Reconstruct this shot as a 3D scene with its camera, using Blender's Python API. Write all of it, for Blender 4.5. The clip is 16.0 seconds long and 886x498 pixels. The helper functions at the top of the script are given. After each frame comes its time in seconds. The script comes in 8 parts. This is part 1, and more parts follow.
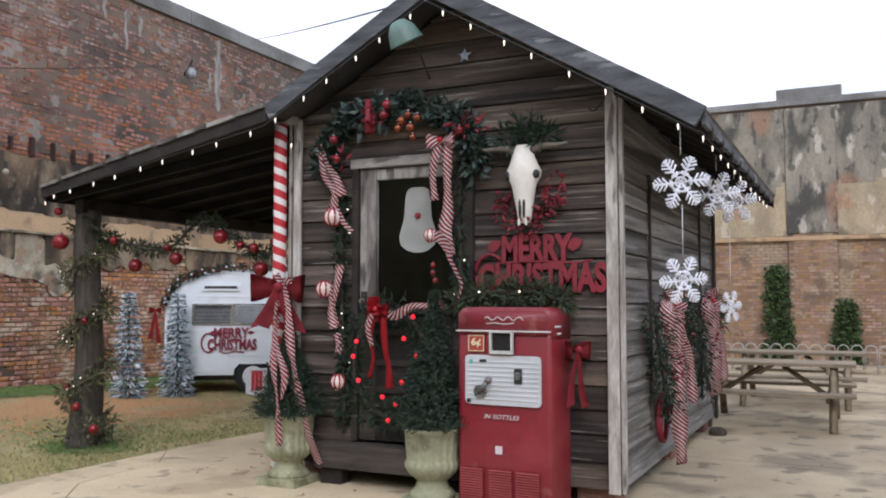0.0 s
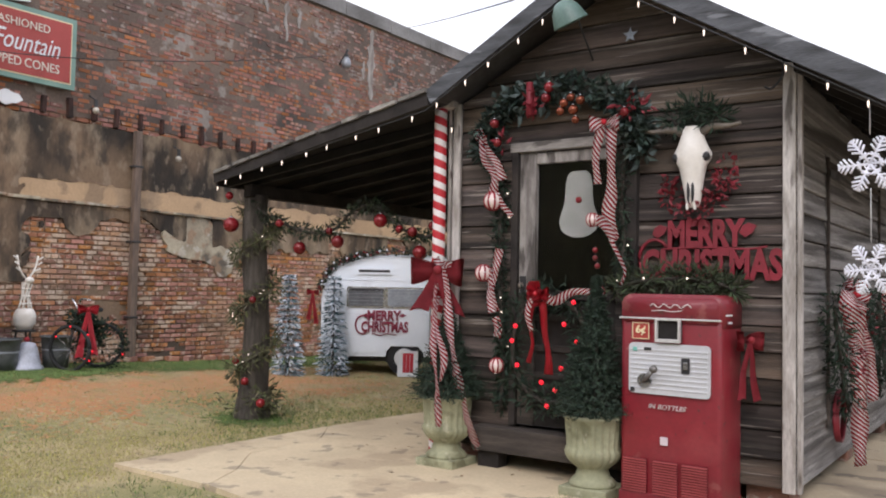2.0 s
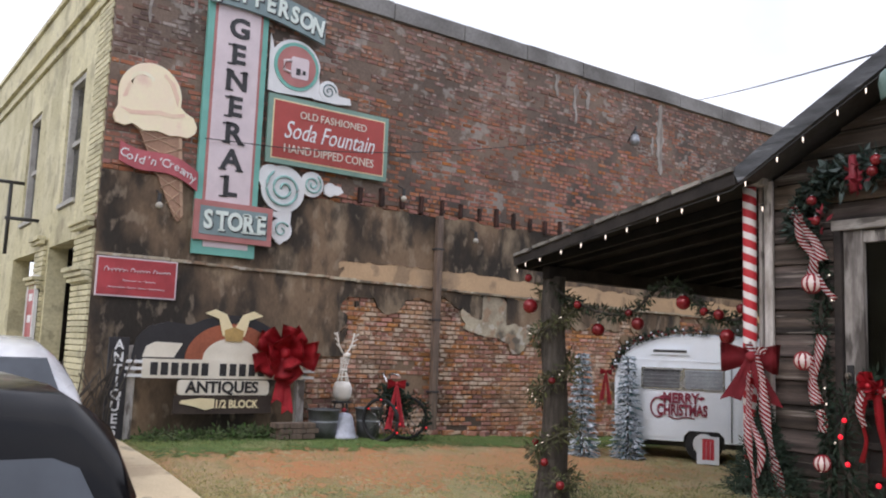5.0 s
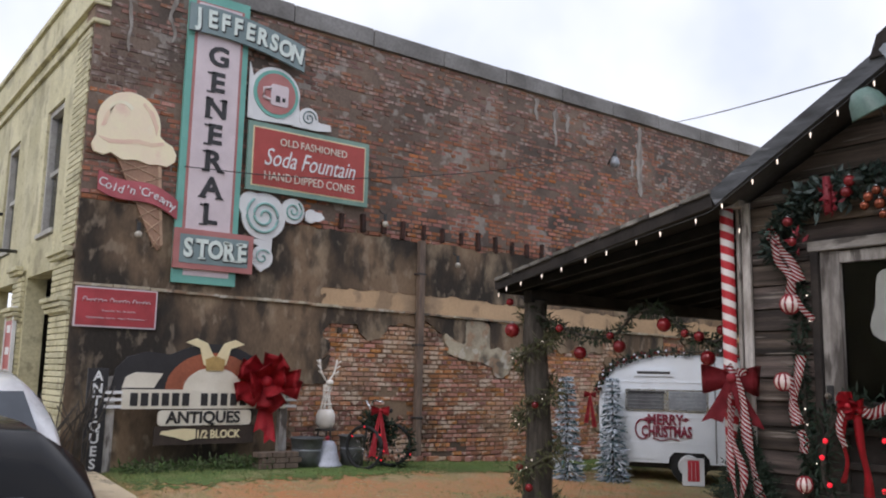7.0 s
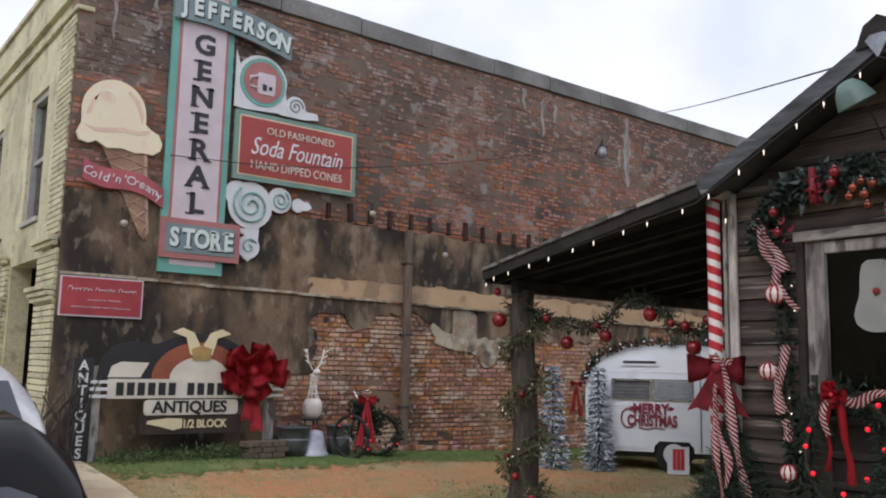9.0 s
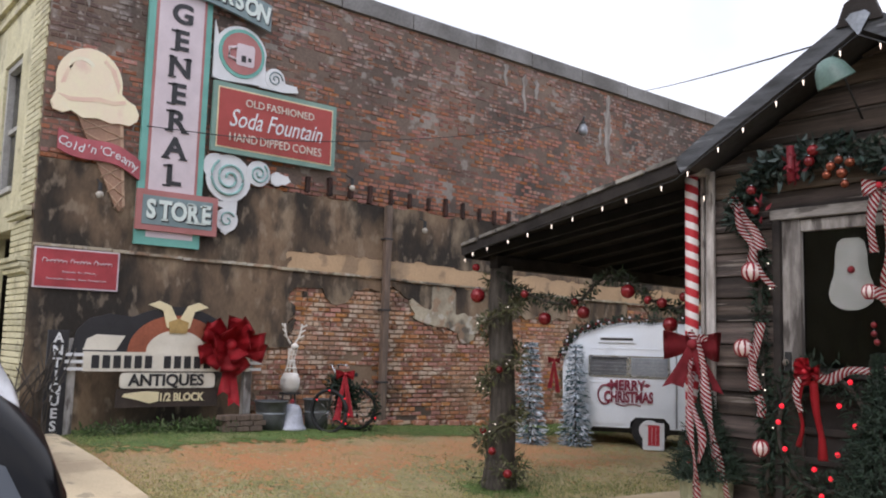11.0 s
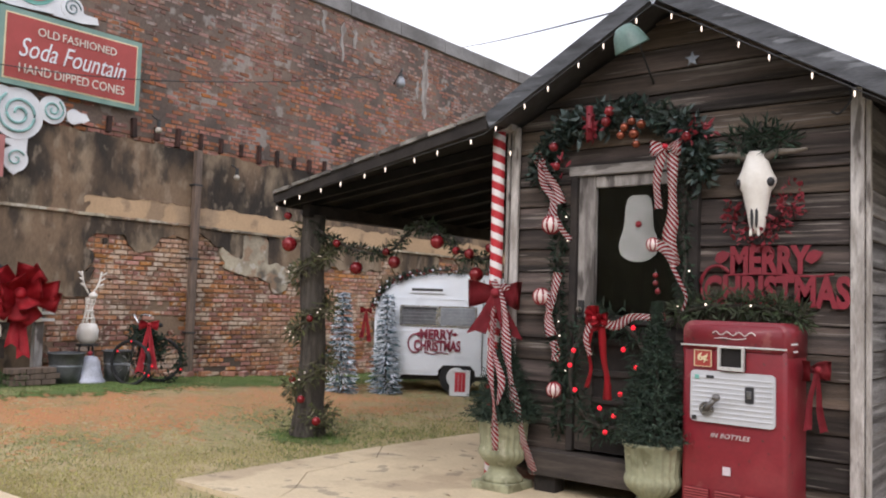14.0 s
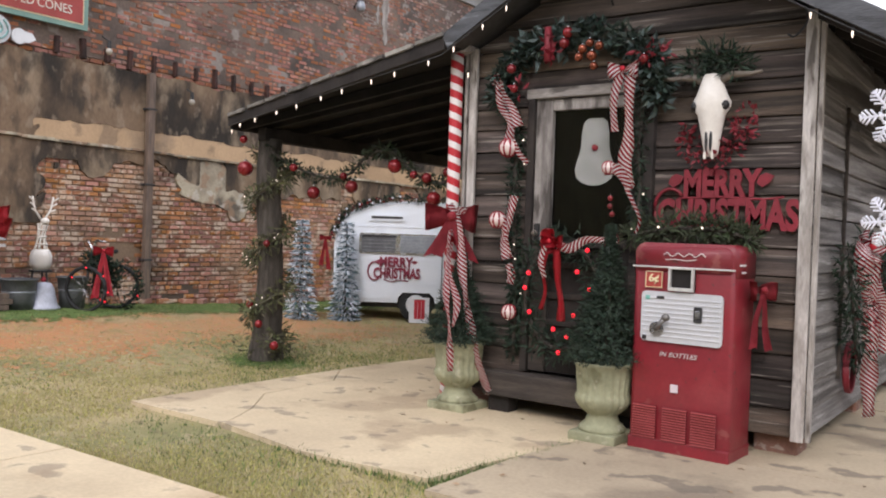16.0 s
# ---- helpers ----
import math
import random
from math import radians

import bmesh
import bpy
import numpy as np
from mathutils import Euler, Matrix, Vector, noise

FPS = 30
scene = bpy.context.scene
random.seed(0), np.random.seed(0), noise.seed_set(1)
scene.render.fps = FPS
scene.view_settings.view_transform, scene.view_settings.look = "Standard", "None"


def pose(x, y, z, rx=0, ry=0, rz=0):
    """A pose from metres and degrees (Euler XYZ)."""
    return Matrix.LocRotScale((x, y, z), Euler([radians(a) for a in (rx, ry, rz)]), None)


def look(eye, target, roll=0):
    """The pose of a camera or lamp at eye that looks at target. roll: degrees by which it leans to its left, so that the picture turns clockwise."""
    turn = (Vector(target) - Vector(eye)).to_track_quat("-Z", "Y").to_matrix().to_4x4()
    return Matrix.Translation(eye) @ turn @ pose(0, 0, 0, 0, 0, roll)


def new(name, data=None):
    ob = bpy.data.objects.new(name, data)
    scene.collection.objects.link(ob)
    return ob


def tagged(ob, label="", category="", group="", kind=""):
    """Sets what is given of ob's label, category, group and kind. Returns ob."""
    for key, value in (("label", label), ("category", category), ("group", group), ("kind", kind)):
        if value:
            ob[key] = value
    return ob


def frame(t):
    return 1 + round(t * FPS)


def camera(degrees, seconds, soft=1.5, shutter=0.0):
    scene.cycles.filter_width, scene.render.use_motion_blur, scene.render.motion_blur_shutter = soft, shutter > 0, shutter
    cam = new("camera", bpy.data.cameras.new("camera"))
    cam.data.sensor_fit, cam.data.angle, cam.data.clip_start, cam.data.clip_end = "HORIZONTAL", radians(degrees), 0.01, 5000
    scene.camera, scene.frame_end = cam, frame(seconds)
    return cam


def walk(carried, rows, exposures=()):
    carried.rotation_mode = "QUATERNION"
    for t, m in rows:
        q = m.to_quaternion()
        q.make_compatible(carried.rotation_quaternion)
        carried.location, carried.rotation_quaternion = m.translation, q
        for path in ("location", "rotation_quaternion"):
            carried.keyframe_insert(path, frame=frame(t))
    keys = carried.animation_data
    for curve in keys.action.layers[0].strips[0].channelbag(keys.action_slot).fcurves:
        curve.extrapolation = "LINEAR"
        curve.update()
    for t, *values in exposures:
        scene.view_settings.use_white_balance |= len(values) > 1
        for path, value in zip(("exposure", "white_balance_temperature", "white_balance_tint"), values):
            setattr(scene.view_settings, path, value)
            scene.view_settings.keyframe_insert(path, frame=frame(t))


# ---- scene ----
cam = camera(54.8, 16.0, soft=2.0)
PATH = [
    (0, (-0.225, -0.115, 1.507), (-1.094, 1.682, 1.627), -0.0),
    (0.5, (-0.256, -0.085, 1.501), (-1.209, 1.667, 1.653), -0.1),
    (1, (-0.304, -0.095, 1.497), (-1.351, 1.603, 1.628), 0.3),
    (1.5, (-0.342, -0.114, 1.493), (-1.459, 1.541, 1.598), 0.8),
    (2, (-0.378, -0.155, 1.481), (-1.531, 1.478, 1.569), 1.1),
    (2.5, (-0.421, -0.191, 1.474), (-1.668, 1.371, 1.549), 0.8),
    (3, (-0.462, -0.217, 1.471), (-1.835, 1.236, 1.542), 0.4),
    (3.5, (-0.495, -0.232, 1.5), (-1.984, 1.101, 1.576), 0.6),
    (4, (-0.487, -0.283, 1.51), (-2.055, 0.951, 1.637), 1.7),
    (4.5, (-0.486, -0.318, 1.537), (-2.095, 0.851, 1.743), 2.1),
    (7, (-0.462, -0.279, 1.586), (-2.043, 0.91, 1.881), 1.2),
    (7.5, (-0.47, -0.28, 1.584), (-2.049, 0.914, 1.871), 1.2),
    (8, (-0.468, -0.284, 1.586), (-2.041, 0.918, 1.871), 1.0),
    (8.5, (-0.465, -0.279, 1.588), (-2.034, 0.929, 1.873), 1.0),
    (9, (-0.464, -0.286, 1.585), (-2.029, 0.93, 1.857), 1.2),
    (11.5, (-0.477, -0.248, 1.564), (-2.014, 1.014, 1.775), 1.7),
    (12, (-0.473, -0.256, 1.56), (-2.005, 1.013, 1.763), 1.8),
    (12.5, (-0.45, -0.275, 1.568), (-1.938, 1.046, 1.765), 1.8),
    (13, (-0.437, -0.22, 1.553), (-1.805, 1.227, 1.735), 1.6),
    (13.5, (-0.426, -0.215, 1.546), (-1.704, 1.316, 1.702), 1.8),
    (14, (-0.429, -0.228, 1.535), (-1.671, 1.335, 1.657), 1.8),
    (14.5, (-0.418, -0.223, 1.52), (-1.634, 1.363, 1.595), 2.1),
    (15, (-0.4, -0.204, 1.504), (-1.591, 1.402, 1.528), 2.5),
    (15.5, (-0.397, -0.191, 1.484), (-1.576, 1.424, 1.472), 2.4),
    (16, (-0.393, -0.177, 1.456), (-1.565, 1.444, 1.424), 2.0),
]
walk(cam, [(t, look(eye, target, roll)) for t, eye, target, roll in PATH],
     exposures=[(0, 0.63, 6100, 14), (0.5, 0.26, 6150, 14), (1.0, 0.42, 6280, 15), (1.5, 0.59, 6400, 16), (3.0, 0.75, 6450, 17), (4.0, 0.71, 6420, 17), (4.5, 0.61, 6330, 17), (7.0, 0.22, 6280, 16), (9.0, 0.22, 6280, 16), (11.5, 0.55, 6330, 17),
                (12.5, 0.62, 6420, 17), (13.5, 0.64, 6450, 17), (14.5, 0.80, 6480, 17), (15.5, 0.84, 6500, 17), (16.0, 0.80, 6500, 17)])

# ---- world, sun ----
world = bpy.data.worlds.new("overcast_sky")
scene.world = world
world.use_nodes = True
wn, wl = world.node_tree.nodes, world.node_tree.links
sky = wn.new("ShaderNodeTexSky")
sky.sky_type, sky.sun_disc = "NISHITA", False
sky.sun_elevation, sky.sun_rotation = radians(42), radians(200)
cloud = wn.new("ShaderNodeTexNoise")
cloud.inputs["Scale"].default_value, cloud.inputs["Detail"].default_value = 2.2, 5
cloud_ramp = wn.new("ShaderNodeValToRGB")
cloud_ramp.color_ramp.elements[0].position, cloud_ramp.color_ramp.elements[0].color = 0.38, (0.66, 0.71, 0.79, 1)
cloud_ramp.color_ramp.elements[1].position, cloud_ramp.color_ramp.elements[1].color = 0.62, (1.0, 1.0, 1.0, 1)
gain = wn.new("ShaderNodeMix")
gain.data_type, gain.blend_type = "RGBA", "MULTIPLY"
gain.inputs[0].default_value = 1.0
gain.inputs[7].default_value = (10.5, 10.7, 11.0, 1)
veil = wn.new("ShaderNodeMix")
veil.data_type = "RGBA"
veil.inputs[0].default_value = 0.93
wcoord = wn.new("ShaderNodeTexCoord")
wl.new(wcoord.outputs["Generated"], cloud.inputs["Vector"])
wl.new(cloud.outputs["Fac"], cloud_ramp.inputs[0])
wl.new(cloud_ramp.outputs[0], gain.inputs[6])
wl.new(sky.outputs[0], veil.inputs[6])
wl.new(gain.outputs[2], veil.inputs[7])
wl.new(veil.outputs[2], wn["Background"].inputs[0])
wn["Background"].inputs[1].default_value = 0.1

sun = new("sun", bpy.data.lights.new("sun", "SUN"))
sun.data.energy, sun.data.angle, sun.data.color = 0.9, radians(25), (1.0, 0.96, 0.9)
sun.matrix_world = look((4, -8, 12), (-3, 6, 0))

# ---- materials ----


def M(name, c1, c2=None, scale=6.0, fine=60.0, rough=0.75, metal=0.0, bump=0.25, stretch=(1, 1, 1), rand=0.0, island=0.0,
      hue=0.0, stain=None, stain_scale=1.2, stain_at=0.55, emit=0.0, coat=0.0, world_space=False, bump_dist=0.01, deep=0.35):
    """A grained material: two colours mixed by a broad noise, a fine grain, shaped stains and relief."""
    m = bpy.data.materials.new(name)
    m.use_nodes = True
    n, l = m.node_tree.nodes, m.node_tree.links
    b = n["Principled BSDF"]
    b.inputs["Roughness"].default_value, b.inputs["Metallic"].default_value = rough, metal
    if coat:
        b.inputs["Coat Weight"].default_value, b.inputs["Coat Roughness"].default_value = coat, 0.15
    c2 = c2 or tuple(v * 0.7 for v in c1)
    tc = n.new("ShaderNodeNewGeometry") if world_space else n.new("ShaderNodeTexCoord")
    src = tc.outputs["Position"] if world_space else tc.outputs["Object"]
    mp = n.new("ShaderNodeMapping")
    mp.inputs["Scale"].default_value = stretch
    l.new(src, mp.inputs["Vector"])
    vec = still = mp.outputs[0]
    info = n.new("ShaderNodeObjectInfo")
    geo = n.new("ShaderNodeNewGeometry")
    if rand or island:
        off = n.new("ShaderNodeVectorMath")
        off.operation = "MULTIPLY_ADD"
        comb = n.new("ShaderNodeCombineXYZ")
        for k in range(3):
            l.new(info.outputs["Random"] if rand else geo.outputs["Random Per Island"], comb.inputs[k])
        off.inputs[1].default_value = (37, 21, 53)
        l.new(comb.outputs[0], off.inputs[0])
        l.new(vec, off.inputs[2])
        vec = off.outputs[0]

    def noi(sc, det, at=None):
        t = n.new("ShaderNodeTexNoise")
        t.inputs["Scale"].default_value, t.inputs["Detail"].default_value = sc, det
        l.new(at or vec, t.inputs["Vector"])
        return t.outputs["Fac"]

    def mix(fac, a, c, kind="MIX"):
        x = n.new("ShaderNodeMix")
        x.data_type, x.blend_type = "RGBA", kind
        for sock, v in ((x.inputs[0], fac), (x.inputs[6], a), (x.inputs[7], c)):
            if isinstance(v, (int, float)):
                sock.default_value = v
            elif isinstance(v, tuple):
                sock.default_value = (*v[:3], 1)
            else:
                l.new(v, sock)
        return x.outputs[2]

    def ramp(v, lo, hi, a=0.0, c=1.0):
        x = n.new("ShaderNodeMapRange")
        x.inputs[1].default_value, x.inputs[2].default_value, x.inputs[3].default_value, x.inputs[4].default_value = lo, hi, a, c
        l.new(v, x.inputs[0])
        return x.outputs[0]

    broad, grain = noi(scale, 4), noi(fine, 3)
    col = mix(ramp(broad, 0.35, 0.65), c1, c2)
    if rand or island:
        r = info.outputs["Random"] if rand else geo.outputs["Random Per Island"]
        k = rand or island
        v = n.new("ShaderNodeHueSaturation")
        l.new(col, v.inputs["Color"])
        l.new(ramp(r, 0, 1, 1 - k, 1 + k), v.inputs["Value"])
        if hue:
            w = n.new("ShaderNodeMath")
            w.operation = "FRACT"
            z = n.new("ShaderNodeMath")
            z.operation = "MULTIPLY"
            z.inputs[1].default_value = 7.31
            l.new(r, z.inputs[0])
            l.new(z.outputs[0], w.inputs[0])
            l.new(ramp(w.outputs[0], 0, 1, 0.5 - hue, 0.5 + hue), v.inputs["Hue"])
            l.new(ramp(w.outputs[0], 0, 1, 0.75, 1.15), v.inputs["Saturation"])
        col = v.outputs[0]
    for st in stain or ():
        sc, at, width, colour, amount = st
        col = mix(ramp(noi(sc, 6, still if world_space else None), at, at + width, 0, amount), col, colour)
    col = mix(1.0, col, mix(grain, (1 - deep,) * 3, (1 + deep,) * 3), "MULTIPLY")
    l.new(col, b.inputs["Base Color"])
    rr = ramp(broad, 0.3, 0.7, max(0.02, rough - 0.1), min(1, rough + 0.1))
    l.new(rr, b.inputs["Roughness"])
    if bump:
        bp = n.new("ShaderNodeBump")
        bp.inputs["Strength"].default_value, bp.inputs["Distance"].default_value = bump, bump_dist
        l.new(grain, bp.inputs["Height"])
        l.new(bp.outputs[0], b.inputs["Normal"])
    if emit:
        l.new(col, b.inputs["Emission Color"])
        b.inputs["Emission Strength"].default_value = emit
    return m


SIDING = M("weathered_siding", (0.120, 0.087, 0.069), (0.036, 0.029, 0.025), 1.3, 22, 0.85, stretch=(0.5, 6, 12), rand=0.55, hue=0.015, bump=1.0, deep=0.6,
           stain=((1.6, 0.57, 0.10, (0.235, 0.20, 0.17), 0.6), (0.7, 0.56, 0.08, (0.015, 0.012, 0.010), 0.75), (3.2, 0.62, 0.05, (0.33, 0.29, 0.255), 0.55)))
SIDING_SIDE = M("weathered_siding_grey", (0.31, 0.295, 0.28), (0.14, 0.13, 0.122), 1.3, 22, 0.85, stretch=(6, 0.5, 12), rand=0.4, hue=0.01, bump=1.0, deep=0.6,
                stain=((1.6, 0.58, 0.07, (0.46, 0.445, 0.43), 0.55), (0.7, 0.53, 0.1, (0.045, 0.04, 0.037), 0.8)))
TRIM = M("peeling_trim", (0.52, 0.49, 0.46), (0.25, 0.225, 0.20), 4, 30, 0.8, stretch=(3, 3, 0.7), bump=0.5,
         stain=((3.0, 0.56, 0.06, (0.07, 0.055, 0.045), 0.8),))
# near-black stands for the shade under the porch and in the bottle opening
DEEPSHADE = M("deep_shade_black", (0.010, 0.008, 0.0075), (0.005, 0.0045, 0.004), 3, 30, 0.95, rand=0.3, bump=0.5)
DOORHEAD = M("worn_door_head", (0.33, 0.305, 0.28), (0.14, 0.125, 0.115), 4, 30, 0.8, stretch=(0.7, 3, 3), bump=0.5, stain=((3.0, 0.54, 0.06, (0.05, 0.042, 0.036), 0.8),))
DOORTRIM = M("worn_door_casing", (0.36, 0.335, 0.31), (0.15, 0.135, 0.125), 4, 30, 0.8, stretch=(3, 3, 0.7), bump=0.5, stain=((3.0, 0.54, 0.06, (0.05, 0.042, 0.036), 0.8),))
SILLWOOD = M("dark_sill_timber", (0.085, 0.068, 0.056), (0.035, 0.029, 0.025), 2, 25, 0.9, stretch=(0.6, 4, 6), bump=0.7, deep=0.5)
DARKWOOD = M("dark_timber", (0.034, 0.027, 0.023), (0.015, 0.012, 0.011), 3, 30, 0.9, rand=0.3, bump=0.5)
FASCIA = M("grey_fascia", (0.095, 0.10, 0.11), (0.04, 0.042, 0.046), 2.5, 30, 0.7, stretch=(0.8, 1, 4), bump=0.4,
           stain=((2.6, 0.58, 0.05, (0.26, 0.27, 0.29), 0.55), (5.0, 0.58, 0.05, (0.03, 0.03, 0.032), 0.6)))
EDGEWOOD = M("split_grey_lit_edge", (0.24, 0.225, 0.20), (0.06, 0.053, 0.047), 3.5, 30, 0.85, rand=0.35, bump=0.6, deep=0.5)
TIN = M("tin_roof", (0.16, 0.16, 0.165), (0.09, 0.08, 0.075), 2, 20, 0.5, metal=0.6)
BRICK = M("old_red_brick", (0.37, 0.135, 0.074), (0.23, 0.09, 0.06), 0.7, 45, 0.92, island=0.25, hue=0.014, world_space=True, bump=0.5, stretch=(1, 1, 1.6),
          stain=((0.55, 0.53, 0.14, (0.085, 0.062, 0.052), 0.7), (2.9, 0.57, 0.12, (0.40, 0.31, 0.25), 0.5), (0.8, 0.54, 0.12, (0.34, 0.125, 0.065), 0.7), (9.0, 0.60, 0.05, (0.44, 0.35, 0.29), 0.55), (5.0, 0.57, 0.08, (0.09, 0.068, 0.058), 0.65)))
BRICK_TOP = M("sooty_brick", (0.27, 0.128, 0.09), (0.18, 0.094, 0.07), 0.5, 45, 0.95, island=0.27, hue=0.012, world_space=True, bump=0.5, stretch=(1, 1, 1.6),
              stain=((0.4, 0.51, 0.14, (0.075, 0.062, 0.056), 0.7), (2.7, 0.535, 0.13, (0.38, 0.34, 0.31), 0.55), (0.7, 0.55, 0.12, (0.29, 0.105, 0.058), 0.6), (9.0, 0.59, 0.05, (0.42, 0.37, 0.33), 0.6), (5.0, 0.58, 0.08, (0.07, 0.056, 0.05), 0.65)))
BRICK_PART = M("old_brick", (0.39, 0.165, 0.088), (0.28, 0.118, 0.068), 0.6, 45, 0.92, rand=0.38, hue=0.018, world_space=True, bump=0.5, stretch=(1, 1, 1.5),
               stain=((0.6, 0.54, 0.1, (0.52, 0.36, 0.24), 0.6), (1.1, 0.55, 0.10, (0.11, 0.078, 0.06), 0.7), (3.2, 0.55, 0.06, (0.56, 0.46, 0.36), 0.7), (11.0, 0.58, 0.05, (0.60, 0.50, 0.40), 0.6)))
BRICK_LOW = M("pale_worn_brick", (0.39, 0.165, 0.088), (0.28, 0.118, 0.068), 0.6, 45, 0.92, island=0.38, hue=0.018, world_space=True, bump=0.5, stretch=(1, 1, 1.5),
              stain=((0.6, 0.54, 0.1, (0.52, 0.36, 0.24), 0.6), (1.1, 0.55, 0.10, (0.11, 0.078, 0.06), 0.7), (3.2, 0.55, 0.06, (0.56, 0.46, 0.36), 0.7), (11.0, 0.58, 0.05, (0.60, 0.50, 0.40), 0.6)))
IVORY = M("ivory_paint", (0.70, 0.66, 0.57), (0.61, 0.57, 0.48), 3, 40, 0.55, bump=0.05, deep=0.1)
MORTAR = M("lime_mortar", (0.30, 0.20, 0.13), (0.17, 0.12, 0.082), 0.7, 30, 0.95, world_space=True, bump=0.6,
           stain=((0.5, 0.52, 0.1, (0.06, 0.05, 0.043), 0.7), (3.0, 0.6, 0.05, (0.45, 0.38, 0.31), 0.6)))
MORTAR_TOP = M("sooty_mortar", (0.20, 0.145, 0.112), (0.11, 0.083, 0.068), 0.7, 30, 0.95, world_space=True, bump=0.6,
               stain=((0.45, 0.5, 0.1, (0.05, 0.043, 0.04), 0.7), (2.4, 0.58, 0.05, (0.33, 0.30, 0.27), 0.6)))
STUCCO = M("stained_stucco", (0.205, 0.138, 0.085), (0.088, 0.061, 0.041), 0.8, 25, 0.92, world_space=True, bump=0.6, stretch=(1, 1, 0.55), deep=0.3,
           stain=((0.8, 0.42, 0.14, (0.020, 0.017, 0.014), 0.9), (1.5, 0.54, 0.13, (0.38, 0.29, 0.195), 0.6), (3.2, 0.52, 0.11, (0.030, 0.025, 0.020), 0.65), (7.0, 0.57, 0.10, (0.30, 0.235, 0.17), 0.45)))
PALE_STUCCO = M("tan_stucco", (0.50, 0.345, 0.205), (0.40, 0.275, 0.165), 1.0, 25, 0.92, world_space=True, bump=0.4, deep=0.18,
                stain=((2.2, 0.57, 0.06, (0.15, 0.11, 0.08), 0.5), (0.8, 0.62, 0.08, (0.2, 0.155, 0.115), 0.5)))
GREY_STUCCO = M("grey_stucco", (0.46, 0.405, 0.30), (0.22, 0.18, 0.13), 1.3, 25, 0.92, world_space=True, bump=0.5, deep=0.3,
                stain=((1.6, 0.50, 0.08, (0.09, 0.075, 0.06), 0.85), (4.6, 0.55, 0.05, (0.30, 0.19, 0.12), 0.7), (5.0, 0.58, 0.05, (0.55, 0.52, 0.46), 0.5)))
COPING = M("cement_coping", (0.24, 0.235, 0.23), (0.14, 0.135, 0.13), 1.2, 25, 0.9, world_space=True, bump=0.4)
YELLOW = M("yellow_painted_brick", (0.56, 0.52, 0.34), (0.45, 0.415, 0.26), 1.2, 25, 0.75, world_space=True, rand=0.12, bump=0.4,
           stain=((1.6, 0.55, 0.09, (0.28, 0.25, 0.16), 0.6), (5.0, 0.6, 0.06, (0.22, 0.19, 0.12), 0.5)))
CONCRETE = M("patio_concrete", (0.67, 0.55, 0.365), (0.52, 0.42, 0.28), 0.9, 40, 0.85, world_space=True, bump=0.4, deep=0.16,
             stain=((1.3, 0.54, 0.08, (0.40, 0.305, 0.20), 0.7), (3.8, 0.59, 0.05, (0.22, 0.18, 0.135), 0.6), (0.6, 0.6, 0.08, (0.36, 0.25, 0.15), 0.5)))
OLD_CONCRETE = M("grey_stained_concrete", (0.47, 0.385, 0.265), (0.34, 0.275, 0.19), 0.7, 40, 0.85, world_space=True, bump=0.4, deep=0.18,
                 stain=((0.8, 0.53, 0.09, (0.20, 0.16, 0.115), 0.8), (3.0, 0.58, 0.05, (0.12, 0.10, 0.08), 0.65)))
SOIL = M("dry_lawn_soil", (0.42, 0.335, 0.18), (0.30, 0.265, 0.125), 1.5, 60, 0.95, world_space=True, bump=0.9, deep=0.35,
         stain=((0.5, 0.5, 0.12, (0.18, 0.185, 0.075), 0.7), (5.0, 0.58, 0.07, (0.46, 0.37, 0.23), 0.55), (9.0, 0.58, 0.06, (0.15, 0.125, 0.065), 0.6)))
CLAY = M("red_clay", (0.45, 0.20, 0.085), (0.38, 0.225, 0.11), 1.2, 50, 0.95, world_space=True, bump=0.8, deep=0.3,
         stain=((1.1, 0.49, 0.12, (0.35, 0.275, 0.15), 0.8), (3.0, 0.56, 0.08, (0.25, 0.22, 0.10), 0.6), (7.0, 0.58, 0.06, (0.30, 0.20, 0.11), 0.5)))
ASPHALT = M("street_asphalt", (0.07, 0.068, 0.065), (0.05, 0.05, 0.05), 1.5, 70, 0.9, world_space=True, bump=0.5)
DARK = M("dark_interior", (0.03, 0.027, 0.025), (0.02, 0.018, 0.016), 2, 20, 0.9)
WHITE = M("white_paint", (0.72, 0.73, 0.74), (0.64, 0.65, 0.66), 3, 40, 0.5, bump=0.05, deep=0.06)
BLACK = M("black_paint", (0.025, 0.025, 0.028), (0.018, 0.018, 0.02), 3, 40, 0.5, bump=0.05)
TEAL = M("teal_paint", (0.16, 0.42, 0.36), (0.13, 0.36, 0.31), 3, 40, 0.5, bump=0.05, deep=0.1)
PINK = M("pale_pink_paint", (0.66, 0.57, 0.60), (0.58, 0.50, 0.53), 3, 40, 0.55, bump=0.05, deep=0.08)
ROSE = M("rose_paint", (0.42, 0.17, 0.16), (0.36, 0.14, 0.13), 3, 40, 0.55, bump=0.05, deep=0.1)
SIGNRED = M("sign_red_paint", (0.38, 0.055, 0.045), (0.31, 0.05, 0.04), 3, 40, 0.5, bump=0.05, deep=0.1)
CREAM = M("cream_paint", (0.75, 0.66, 0.42), (0.68, 0.58, 0.36), 3, 40, 0.55, bump=0.05, deep=0.08)
SLATE = M("slate_blue_paint", (0.20, 0.27, 0.28), (0.16, 0.22, 0.23), 3, 40, 0.55, bump=0.05, deep=0.1)
GLASS = bpy.data.materials.new("window_glass")
GLASS.use_nodes = True
